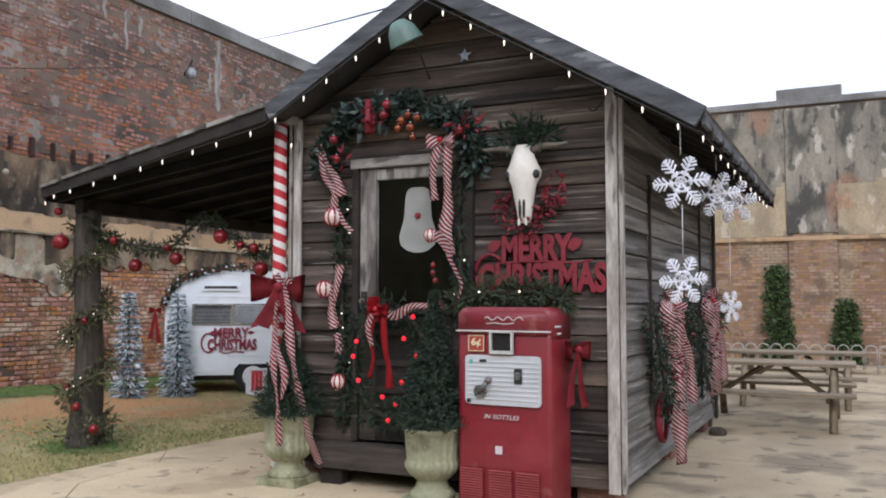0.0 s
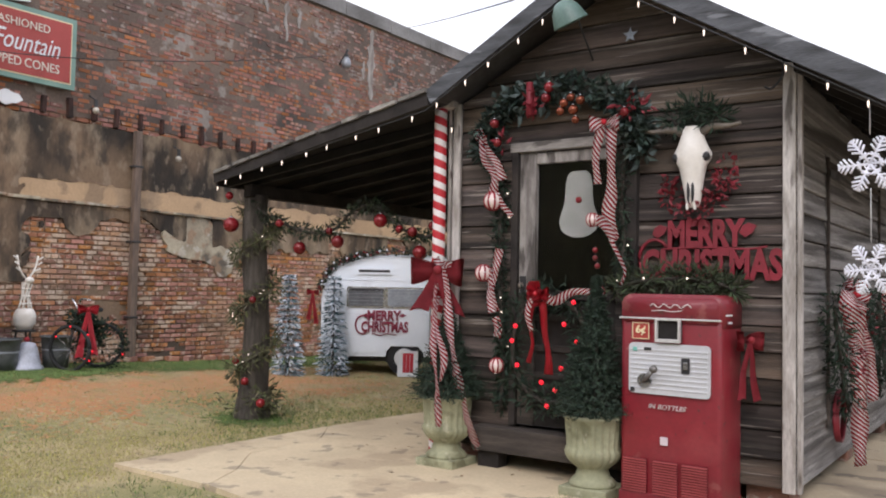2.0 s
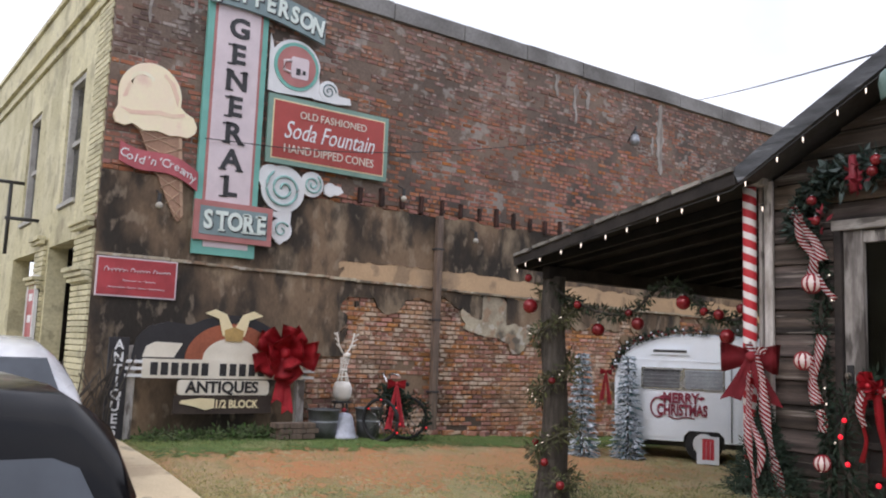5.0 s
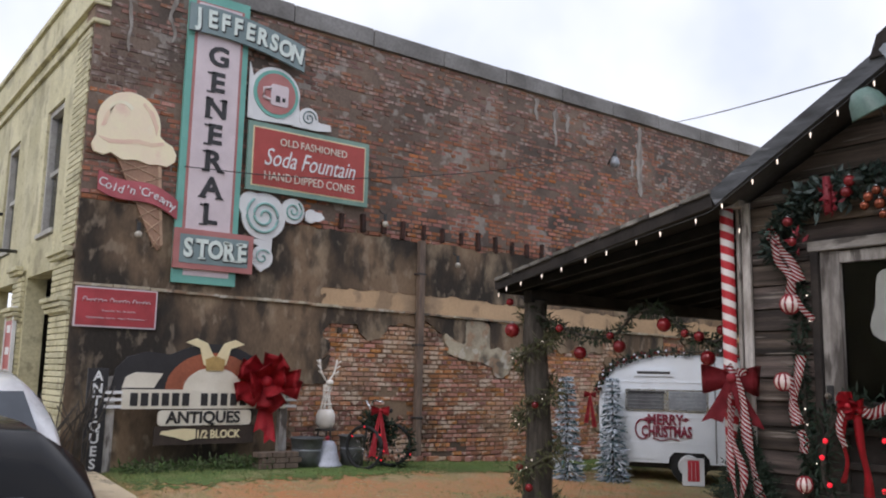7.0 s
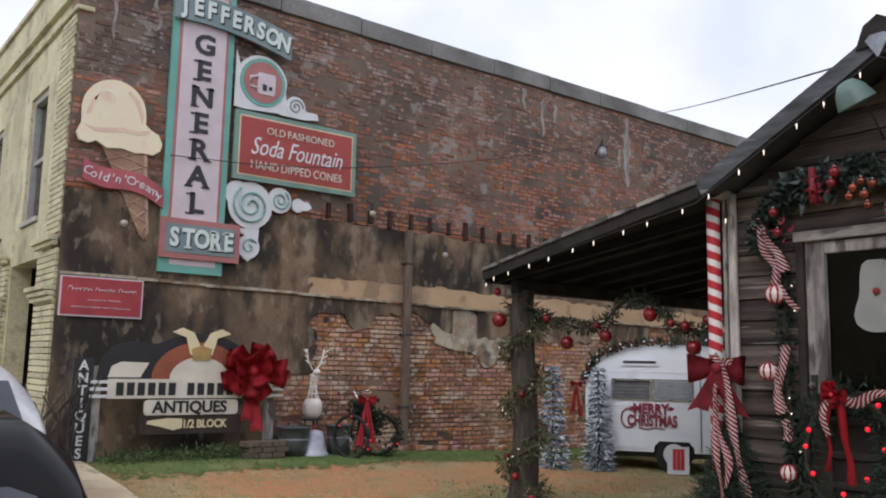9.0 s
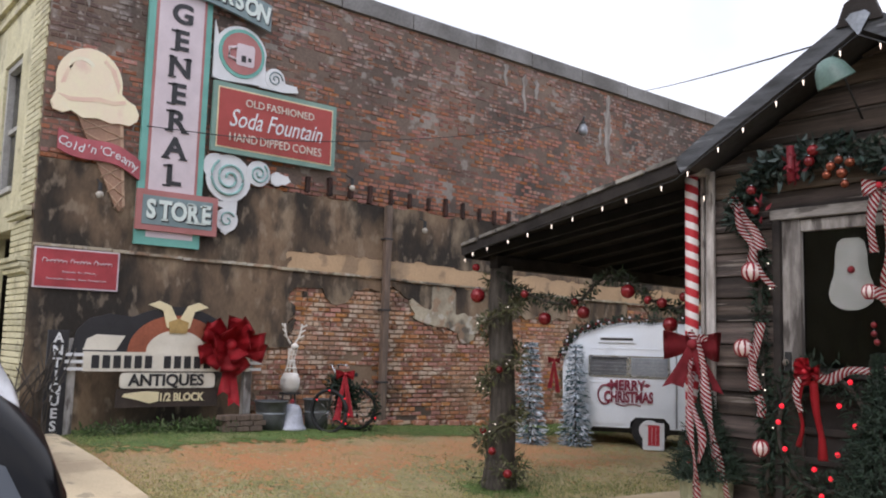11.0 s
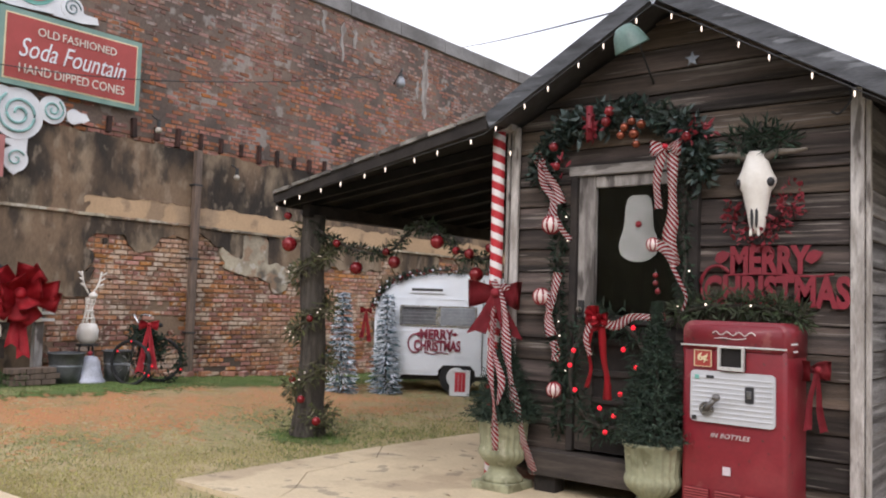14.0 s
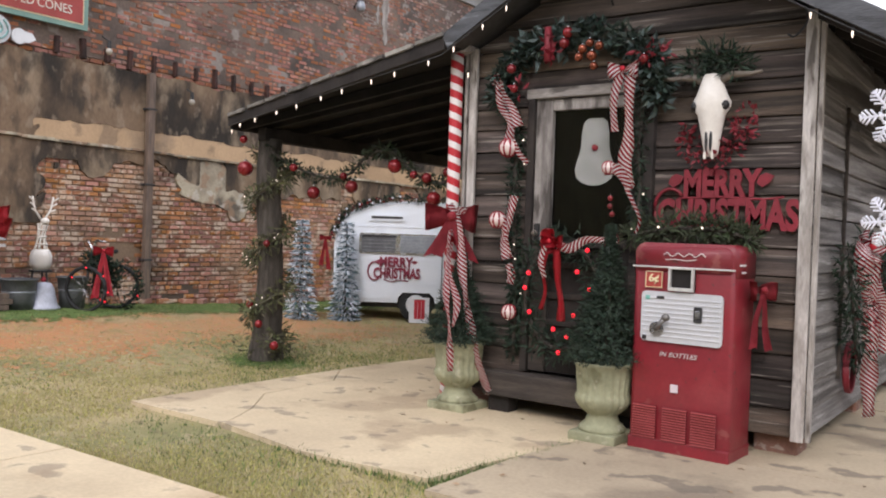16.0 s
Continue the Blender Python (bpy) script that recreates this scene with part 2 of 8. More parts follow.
GLASS.node_tree.nodes["Principled BSDF"].inputs["Transmission Weight"].default_value = 1.0
GLASS.node_tree.nodes["Principled BSDF"].inputs["Roughness"].default_value = 0.03
GLASS.node_tree.nodes["Principled BSDF"].inputs["IOR"].default_value = 1.25
RED = M("red_enamel", (0.235, 0.016, 0.026), (0.185, 0.013, 0.021), 3, 40, 0.45, bump=0.04, deep=0.14, coat=0.2,
        stain=((2.2, 0.57, 0.1, (0.12, 0.018, 0.018), 0.6), (1.6, 0.55, 0.14, (0.30, 0.055, 0.06), 0.55), (6.0, 0.63, 0.05, (0.28, 0.09, 0.08), 0.55), (22.0, 0.66, 0.03, (0.06, 0.03, 0.025), 0.7)))
REDCLOTH = M("red_velvet", (0.30, 0.016, 0.027), (0.20, 0.011, 0.018), 8, 120, 0.7, bump=0.3, deep=0.2)
REDMETAL = M("red_cut_metal", (0.22, 0.014, 0.026), (0.15, 0.011, 0.018), 5, 60, 0.6, bump=0.1)
REDBALL = M("red_glass_bauble", (0.21, 0.014, 0.018), (0.15, 0.011, 0.014), 5, 60, 0.25, rand=0.3, metal=0.2, bump=0.0, deep=0.05)
GOLDBALL = M("copper_bauble", (0.24, 0.065, 0.035), (0.18, 0.05, 0.025), 5, 60, 0.2, rand=0.25, metal=0.6, bump=0.0, deep=0.05)
SPRUCE = M("spruce_needles", (0.017, 0.038, 0.018), (0.009, 0.022, 0.012), 5, 60, 0.75, island=0.55, hue=0.03, bump=0)
LEAF = M("garland_leaves", (0.032, 0.056, 0.040), (0.016, 0.030, 0.022), 5, 60, 0.6, island=0.55, hue=0.05, bump=0)
GREYLEAF = M("grey_blue_leaves", (0.085, 0.12, 0.115), (0.05, 0.075, 0.07), 5, 60, 0.6, island=0.4, bump=0)
DRYVINE = M("dry_vine", (0.13, 0.12, 0.055), (0.065, 0.075, 0.035), 5, 60, 0.8, island=0.5, hue=0.04, bump=0)
GRASS = M("lawn_blades", (0.12, 0.18, 0.045), (0.085, 0.135, 0.035), 0.7, 20, 0.8, island=0.4, hue=0.03, world_space=True, bump=0)
DRYGRASS = M("straw_blades", (0.47, 0.39, 0.165), (0.30, 0.28, 0.10), 1.4, 20, 0.85, island=0.35, hue=0.03, world_space=True, bump=0)
STEEL = M("chrome_steel", (0.55, 0.55, 0.56), (0.45, 0.45, 0.46), 5, 60, 0.25, metal=0.9, bump=0.05)
ZINC = M("galvanised_steel", (0.30, 0.32, 0.35), (0.22, 0.24, 0.26), 6, 40, 0.45, metal=0.5, bump=0.1)
RUBBER = M("black_rubber", (0.02, 0.02, 0.021), (0.014, 0.014, 0.015), 5, 60, 0.8)
STONE = M("cast_stone_urn", (0.345, 0.345, 0.22), (0.22, 0.225, 0.14), 4, 40, 0.8, bump=0.4, deep=0.2,
          stain=((5.0, 0.55, 0.08, (0.12, 0.115, 0.06), 0.7), (12.0, 0.6, 0.06, (0.46, 0.44, 0.33), 0.5)))
BONE = M("bleached_bone", (0.78, 0.75, 0.70), (0.66, 0.62, 0.56), 7, 50, 0.7, bump=0.2, deep=0.08)
HORN = M("dark_horn", (0.15, 0.125, 0.10), (0.075, 0.062, 0.052), 7, 50, 0.5)
BARK = M("cedar_bark", (0.10, 0.085, 0.07), (0.05, 0.042, 0.035), 5, 35, 0.95, stretch=(4, 4, 0.7), bump=0.9, bump_dist=0.03)
WARM = M("warm_bulb", (1.0, 0.86, 0.72), (1.0, 0.82, 0.66), 5, 60, 0.3, bump=0, deep=0.0, emit=0.9)
REDLAMP = M("red_bulb", (0.9, 0.02, 0.035), (0.8, 0.015, 0.03), 5, 60, 0.3, bump=0, deep=0.0, emit=0.7)
WIRE = M("black_wire", (0.03, 0.03, 0.032), (0.025, 0.025, 0.025), 5, 60, 0.6, bump=0)
SNOW = M("flocked_white", (0.74, 0.78, 0.84), (0.62, 0.68, 0.76), 9, 60, 0.8, bump=0.2, deep=0.1, island=0.1)
PLASTIC = M("white_snowflake_plastic", (0.80, 0.81, 0.88), (0.72, 0.73, 0.82), 9, 60, 0.35, bump=0.05, deep=0.05)

# ---- shape helpers ----


def part(name, bm, material, parent=None, label="", smooth=False):
    """One mesh object out of a bmesh, under a thing or on its own."""
    me = bpy.data.meshes.new(name)
    if smooth:
        for f in bm.faces:
            f.smooth = True
    bm.to_mesh(me)
    bm.free()
    for m in material if isinstance(material, (list, tuple)) else (material,):
        me.materials.append(m)
    ob = new(name, me)
    if parent is not None:
        ob.parent = parent
        ob.matrix_parent_inverse = parent.matrix_world.inverted()
    if label:
        ob["label"] = label
    return ob


def thing(name, at, label, category, group="", kind=""):
    e = new(name)
    e.location = at
    e.empty_display_size = 0.1
    e.matrix_world = Matrix.Translation(at)
    return tagged(e, label, category, group, kind)


def B():
    return bmesh.new()


def box(bm, c, s, bevel=0.0, m=None, mi=0):
    r = bmesh.ops.create_cube(bm, size=1.0)
    vs = r["verts"]
    bmesh.ops.scale(bm, vec=s, verts=vs)
    fs = list({f for v in vs for f in v.link_faces})
    if bevel:
        es = list({e for v in vs for e in v.link_edges})
        out = bmesh.ops.bevel(bm, geom=es, offset=bevel, segments=2, affect="EDGES", profile=0.6)
        fs = [f for f in out["faces"]]
        vs = list({v for f in fs for v in f.verts} | {v for v in vs if v.is_valid})
        fs = list({f for v in vs for f in v.link_faces})
    bmesh.ops.transform(bm, matrix=Matrix.Translation(c) @ (m or Matrix()), verts=vs)
    for f in fs:
        f.material_index = mi
    return bm


def cyl(bm, p, q, r0, r1=None, n=12, mi=0, caps=True):
    p, q = Vector(p), Vector(q)
    r1 = r0 if r1 is None else r1
    d = q - p
    if d.length < 1e-6:
        return bm
    turn = d.to_track_quat("Z", "Y").to_matrix().to_4x4()
    a = bmesh.ops.create_cone(bm, cap_ends=caps, segments=n, radius1=r0, radius2=r1, depth=d.length)
    bmesh.ops.transform(bm, matrix=Matrix.Translation((p + q) / 2) @ turn, verts=a["verts"])
    for v in a["verts"]:
        for f in v.link_faces:
            f.material_index = mi
    return bm


def tube(bm, pts, r, n=8, mi=0, taper=None):
    """A round tube through points."""
    pts = [Vector(p) for p in pts]
    rings = []
    for i, p in enumerate(pts):
        d = (pts[min(i + 1, len(pts) - 1)] - pts[max(i - 1, 0)]).normalized()
        u = d.cross(Vector((0, 0, 1)))
        if u.length < 1e-3:
            u = d.cross(Vector((0, 1, 0)))
        u.normalize()
        w = d.cross(u)
        rr = r if taper is None else r * (1 + (taper - 1) * i / (len(pts) - 1))
        rings.append([bm.verts.new(p + rr * (math.cos(a) * u + math.sin(a) * w)) for a in (2 * math.pi * k / n for k in range(n))])
    for a, b in zip(rings, rings[1:]):
        for k in range(n):
            f = bm.faces.new((a[k], a[(k + 1) % n], b[(k + 1) % n], b[k]))
            f.material_index, f.smooth = mi, True
    for ring in (rings[0][::-1], rings[-1]):
        f = bm.faces.new(ring)
        f.material_index = mi
    return bm


def lathe(bm, c, profile, n=24, mi=0, flute=0.0, flutes=0, lo=0, hi=0):
    """A turned form from (radius, height) pairs; rings lo to hi may be fluted."""
    c = Vector(c)
    rings = []
    for i, (r, z) in enumerate(profile):
        ring = []
        for k in range(n):
            a = 2 * math.pi * k / n
            rr = r * (1 + (flute * math.cos(flutes * a) if lo <= i <= hi and flute else 0))
            ring.append(bm.verts.new(c + Vector((rr * math.cos(a), rr * math.sin(a), z))))
        rings.append(ring)
    for a, b in zip(rings, rings[1:]):
        for k in range(n):
            f = bm.faces.new((a[k], a[(k + 1) % n], b[(k + 1) % n], b[k]))
            f.smooth, f.material_index = True, mi
    bm.faces.new(rings[0][::-1])
    bm.faces.new(rings[-1])
    return bm


def ball(bm, c, r, n=12, squash=1.0, mi=0):
    a = bmesh.ops.create_uvsphere(bm, u_segments=n, v_segments=max(6, n // 2 + 2), radius=r)
    bmesh.ops.transform(bm, matrix=Matrix.Translation(c) @ Matrix.Diagonal((1, 1, squash, 1)), verts=a["verts"])
    for v in a["verts"]:
        for f in v.link_faces:
            f.smooth, f.material_index = True, mi
    return bm


def slab(bm, pts, o, u, v, depth, mi=0):
    """A flat board of any outline: 2D points on the plane (o, u, v), with thickness away from u x v."""
    o, u, v = Vector(o), Vector(u), Vector(v)
    nrm = u.cross(v).normalized()
    front = [bm.verts.new(o + a * u + b * v) for a, b in pts]
    back = [bm.verts.new(o + a * u + b * v - depth * nrm) for a, b in pts]
    f = bm.faces.new(front)
    f.material_index = mi
    bm.faces.new(back[::-1]).material_index = mi
    k = len(pts)
    for i in range(k):
        bm.faces.new((front[i], back[i], back[(i + 1) % k], front[(i + 1) % k])).material_index = mi
    bmesh.ops.recalc_face_normals(bm, faces=bm.faces[:])
    return bm


def arc(cx, cy, r, a0, a1, n=16, ry=None):
    return [(cx + r * math.cos(radians(a0 + (a1 - a0) * k / n)), cy + (ry or r) * math.sin(radians(a0 + (a1 - a0) * k / n))) for k in range(n + 1)]


def rbox(x0, y0, x1, y1, r, n=5):
    return arc(x1 - r, y1 - r, r, 0, 90, n) + arc(x0 + r, y1 - r, r, 90, 180, n) + arc(x0 + r, y0 + r, r, 180, 270, n) + arc(x1 - r, y0 + r, r, 270, 360, n)


def words(name, text, material, parent, at, size, rz=0.0, depth=0.012, label="", squeeze=1.0, shear=0.0, tilt=0.0, bold=0.0):
    """Raised lettering that stands upright, facing -y before it is turned by rz degrees about z."""
    if " " in text:
        made, x, gap = [], 0.0, size * squeeze * 0.30
        for w_ in text.split():
            ob = words(name, w_, material, parent, (0, 0, 0), size, 0, depth, label, squeeze, shear, 0, bold)
            xs_ = [v.co.x for v in ob.data.vertices]
            made.append((ob, min(xs_), x))
            x += max(xs_) - min(xs_) + gap
        for ob, lo, x0 in made:
            ob.data.transform(Matrix.Translation(at) @ Euler((0, 0, radians(rz))).to_matrix().to_4x4() @ Matrix.Translation((x0 - lo - (x - gap) / 2, 0, 0)))
        return made[0][0]
    cu = bpy.data.curves.new(name, "FONT")
    cu.body, cu.size, cu.extrude, cu.align_x, cu.align_y, cu.shear, cu.offset = text, size, depth / 2, "CENTER", "CENTER", shear, bold
    cu.resolution_u = 3
    tmp = bpy.data.objects.new(name, cu)
    scene.collection.objects.link(tmp)
    me = bpy.data.meshes.new_from_object(tmp.evaluated_get(bpy.context.evaluated_depsgraph_get()))
    bpy.data.objects.remove(tmp)
    bpy.data.curves.remove(cu)
    me.materials.clear()
    me.materials.append(material)
    me.transform(Matrix.Translation(at) @ Euler((0, 0, radians(rz))).to_matrix().to_4x4() @ Euler((0, radians(tilt), 0)).to_matrix().to_4x4()
                 @ Matrix.Diagonal((squeeze, 1, 1, 1)) @ Euler((radians(90), 0, 0)).to_matrix().to_4x4())
    ob = new(name, me)
    ob.parent = parent
    ob.matrix_parent_inverse = parent.matrix_world.inverted()
    if label:
        ob["label"] = label
    return ob


def raw(name, verts, faces, material, parent=None, label=""):
    me = bpy.data.meshes.new(name)
    me.from_pydata(verts, [], faces)
    me.materials.append(material)
    ob = new(name, me)
    if parent is not None:
        ob.parent = parent
        ob.matrix_parent_inverse = parent.matrix_world.inverted()
    if label:
        ob["label"] = label
    return ob


def sprigs(name, anchors, material, parent, rng, count, length, width, spread, label="", down=0.0, axis=None):
    """Foliage: slim folded leaves scattered round anchor points (place, radius)."""
    vs, fs = [], []
    for _ in range(count):
        p, rad = anchors[rng.randrange(len(anchors))]
        d = Vector((rng.gauss(0, 1), rng.gauss(0, 1), rng.gauss(0, 1)))
        d.normalize()
        s = Vector(p) + d * rad * rng.random() ** 0.5 * spread
        d = (d + Vector((0, 0, -down)) + 0.5 * Vector((rng.gauss(0, 1), rng.gauss(0, 1), rng.gauss(0, 1)))).normalized()
        L, w = length * rng.uniform(0.6, 1.3), width * rng.uniform(0.7, 1.3)
        sd = d.cross(Vector((rng.gauss(0, 1), rng.gauss(0, 1), rng.gauss(0, 1)))).normalized() * w
        up = d.cross(sd).normalized() * w * 0.5
        k = len(vs)
        mid = s + d * L * 0.45
        vs += [s, mid + sd + up, mid - sd + up, s + d * L, mid - up * 0.2]
        fs += [(k, k + 1, k + 4), (k, k + 4, k + 2), (k + 1, k + 3, k + 4), (k + 4, k + 3, k + 2)]
    return raw(name, [tuple(v) for v in vs], fs, material, parent, label)


def smooth_step(a, b, x):
    t = min(1, max(0, (x - a) / (b - a)))
    return t * t * (3 - 2 * t)


def line(pts, k):
    """A smooth line through points, k steps to a span."""
    P = [Vector(p) for p in pts]
    P = [2 * P[0] - P[1]] + P + [2 * P[-1] - P[-2]]
    out = []
    for i in range(1, len(P) - 2):
        for j in range(k):
            t = j / k
            a, b, c, d = P[i - 1], P[i], P[i + 1], P[i + 2]
            out.append(0.5 * (2 * b + (c - a) * t + (2 * a - 5 * b + 4 * c - d) * t * t + (3 * b - a - 3 * c + d) * t ** 3))
    return out + [P[-2]]

# ---- ground ----


def rise(x, y):
    """The ground lifts gently towards the brick wall."""
    return smooth_step(-7.5, -11.5, x) * (0.08 + 0.24 * smooth_step(12.5, 4.0, y)) + 0.012 * noise.noise((x * 0.8, y * 0.8, 0))


def sheet(name, xs, ys, lift, material, keep=None, wobble=0.0):
    bm = B()
    grid = {}
    for i, x in enumerate(xs):
        for j, y in enumerate(ys):
            dx, dy = (wobble * noise.noise((x * 1.7, y * 1.7, 3)), wobble * noise.noise((x * 1.7, y * 1.7, 9))) if wobble else (0, 0)
            grid[i, j] = bm.verts.new((x + dx, y + dy, rise(x, y) + lift))
    for i in range(len(xs) - 1):
        for j in range(len(ys) - 1):
            if keep is None or keep((xs[i] + xs[i + 1]) / 2, (ys[j] + ys[j + 1]) / 2):
                bm.faces.new((grid[i, j], grid[i + 1, j], grid[i + 1, j + 1], grid[i, j + 1])).smooth = True
    for v in [v for v in bm.verts if not v.link_faces]:
        bm.verts.remove(v)
    return part(name, bm, material)


def steps(a, b, s):
    k = max(1, round((b - a) / s))
    return [a + (b - a) * i / k for i in range(k + 1)]


gx = [-900, -300, -100, -40, -25] + steps(-16, 6, 0.4) + [10, 20, 40, 100, 300, 900]
gy = [-900, -300, -100, -40, -15, -5, 0.0, 0.8] + steps(1.0, 24, 0.4) + [40, 100, 300, 900]
ground = tagged(sheet("ground", gx, gy, -0.03, SOIL), "dry lawn and bare soil beside the brick wall", "ground", kind="structure")


def in_clay(x, y):
    n = noise.noise((x * 0.9, y * 0.5, 2)) * 0.55
    f = 0.5 * noise.noise((x * 3.1, y * 2.3, 6)) + 0.4 * noise.noise((x * 7, y * 7, 1)) + 0.4 * noise.noise((x * 23, y * 23, 4)) + 2.2 * (noise.noise((x * 613.7, y * 731.3, 9)))
    return -11.0 + n + f < x < -8.9 + n + f + 0.11 * (y - 4) and 2.9 < y < 10.2 + n + f


clay = tagged(sheet("dirt_track", steps(-12.2, -6.6, 0.05), steps(2.9, 11.4, 0.05), -0.0265, CLAY, in_clay, 0.05),
              "worn orange clay track between lawn and wall", "dirt track", kind="structure")
LAWN = M("green_turf", (0.12, 0.185, 0.042), (0.085, 0.135, 0.035), 1.5, 60, 0.95, world_space=True, bump=0.8, deep=0.35,
         stain=((1.6, 0.56, 0.1, (0.26, 0.23, 0.11), 0.6),))


def in_turf(x, y):
    n = noise.noise((x * 0.9, y * 0.6, 14)) * 0.45 + 0.35 * noise.noise((x * 5, y * 5, 3)) + 0.5 * noise.noise((x * 21, y * 21, 8))
    return (x < -10.8 + n and y > 2.95) or math.hypot((x + 7.5) / 0.5, (y - 6.35) / 0.3) < 1 + n


turf = tagged(sheet("green_turf", steps(-12.33, -6.4, 0.05), steps(2.95, 16, 0.06), -0.018, LAWN, in_turf, 0.04), "strip of green turf along the wall foot", "turf", kind="structure")
road = tagged(sheet("road", [-60, -20, 0, 20, 60], [-12, -6, 0.0, 1.0, 1.8], -0.022, ASPHALT), "grey asphalt street beside the pavement", "road", kind="structure")

# the pavement along the street: separate flags with narrow joints
pavement = thing("pavement", (-6, 1.6, 0), "pale concrete pavement along the street", "pavement", kind="structure")
rng = random.Random(4)
for i in range(20):
    xa = -19 + i * 1.5
    bm = slab(B(), [(xa, 1.8), (xa + 1.488, 1.8), (xa + 1.488, 2.86), (xa, 2.86)], (0, 0, 0.01), (1, 0, 0), (0, 1, 0), 0.12)
    for v in bm.verts:
        v.co.z += rise(v.co.x, 2.9)
    part("paving_flag", bm, CONCRETE, pavement)

# the patio in front of the shack: slabs with a ragged cracked edge
patio = thing("patio", (-4.8, 5, 0), "weathered cracked concrete patio with grass in its joints", "patio", kind="structure")


def ragged(pts, rng, amount=0.035, step=0.25):
    out = []
    for (ax, ay), (bx, by) in zip(pts, pts[1:] + pts[:1]):
        k = max(1, int(math.hypot(bx - ax, by - ay) / step))
        for i in range(k):
            t = i / k
            j = amount if 0 < i else 0
            out.append((ax + (bx - ax) * t + rng.uniform(-j, j), ay + (by - ay) * t + rng.uniform(-j, j)))
    return out


crack = [(-5.38, 4.02), (-5.62, 4.5), (-6.02, 5.0), (-6.06, 5.5), (-6.08, 5.95), (-6.5, 6.5)]
left_piece = [(-6.53, 4.02)] + crack[:1] + [(x - 0.005, y) for x, y in crack[1:]]
right_piece = [(x + 0.005, y) for x, y in crack] + [(-6.45, 7.2), (-6.2, 9.6), (-4.5, 9.6), (-3.2, 9.6), (-3.16, 5.5), (-3.40, 3.9), (-4.4, 3.84)]
back_k = max(1, int(math.hypot(right_piece[6][0] - right_piece[-1][0], right_piece[6][1] - right_piece[-1][1]) / 0.25)) - 1
for pts in (left_piece, right_piece):
    part("patio_slab", slab(B(), pts[:6] + ragged(pts[6:], rng, 0.012)[:-back_k] if pts is right_piece else pts, (0, 0, 0.008), (1, 0, 0), (0, 1, 0), 0.1), CONCRETE, patio)
edges_x = [-3.28, 1.0, 3.4, 6.5]
edges_y = [3.7, 5.6, 8.4, 11.4, 14.6, 18.0, 21.9]
for i in range(len(edges_x) - 1):
    for j in range(len(edges_y) - 1):
        xa, xb, ya, yb = edges_x[i] + 0.007, edges_x[i + 1] - 0.007, edges_y[j] + 0.007, edges_y[j + 1] - 0.007
        xs = xa + (0.10 if i == 0 and j > 0 else 0.0)
        bm = slab(B(), ragged([(xs, ya), (xb, ya), (xb, yb), (xs, yb)], rng, 0.012, 0.5), (0, 0, 0.004 + 0.004 * rng.random()), (1, 0, 0), (0, 1, 0), 0.1)
        part("patio_slab", bm, OLD_CONCRETE, patio)

# ---- the old brick wall ----
WX, WY0, WY1, WTOP = -12.35, 2.57, 22.0, 7.44
wall = thing("wall_west", (WX, 12, 0), "tall old red brick side wall with flaking stained stucco", "brick wall", kind="structure")
bm = B()
box(bm, (WX - 0.22, (WY0 + WY1) / 2, (WTOP - 0.3) / 2), (0.4, WY1 - WY0, WTOP - 0.3))
part("wall_core", bm, MORTAR, wall)
part("upper_core", box(B(), (WX - 0.02, (WY0 + WY1) / 2, 5.5), (0.03, WY1 - WY0 - 0.01, 3.1)), MORTAR_TOP, wall)
bm = B()
for i in range(13):
    ya = WY0 + i * 1.5
    box(bm, (WX - 0.2, ya + 0.745, WTOP - 0.16 + rng.uniform(-0.012, 0.012)), (0.5, 1.485, 0.3), 0.012)
part("coping", bm, COPING, wall, "grey cement coping")


def skin(y, z):
    """What covers the wall: 0 bare brick, 1 dark stucco, 2 tan band, 3 grey patch."""
    n = noise.noise((y * 1.3, z * 1.3, 5)) * 0.25 + noise.noise((y * 3.3, z * 3.3, 1)) * 0.2 + noise.noise((y * 9, z * 9, 2)) * 0.1
    if z > 3.86 + n * 0.25:
        return 0
    if 2.62 < z + n * 0.18 - 0.02 * (8 - y) * 0.5 < 2.95 and y > 6.2 + n:
        return 2
    if z > 2.6:
        return 1
    if y < 6.25 + n * 2.2 + (0.3 if z > 1.45 else -0.5):
        return 1
    if z > 2.42 + n * 0.6 - 0.3 * smooth_step(8.4, 9.4, y) and noise.noise((y * 0.9, 0, 8)) > -0.22:
        return 1
    if ((y - 7.25) / 0.3) ** 2 + ((z - 2.38) / 0.26) ** 2 < 1 + n * 3:
        return 1
    if ((y - 9.85 + 0.2 * (z - 2)) / 1.1) ** 2 + ((z - 2.2) / 0.58) ** 2 < 1 + n * 4.2:
        return 3
    if y > 12.5 and n > 0.08:
        return 1
    return 0


def jit(i, j):
    return 0.012 * noise.noise((i * 7.13, j * 3.71, 0.5)), 0.012 * noise.noise((i * 3.3, j * 9.7, 4.5))


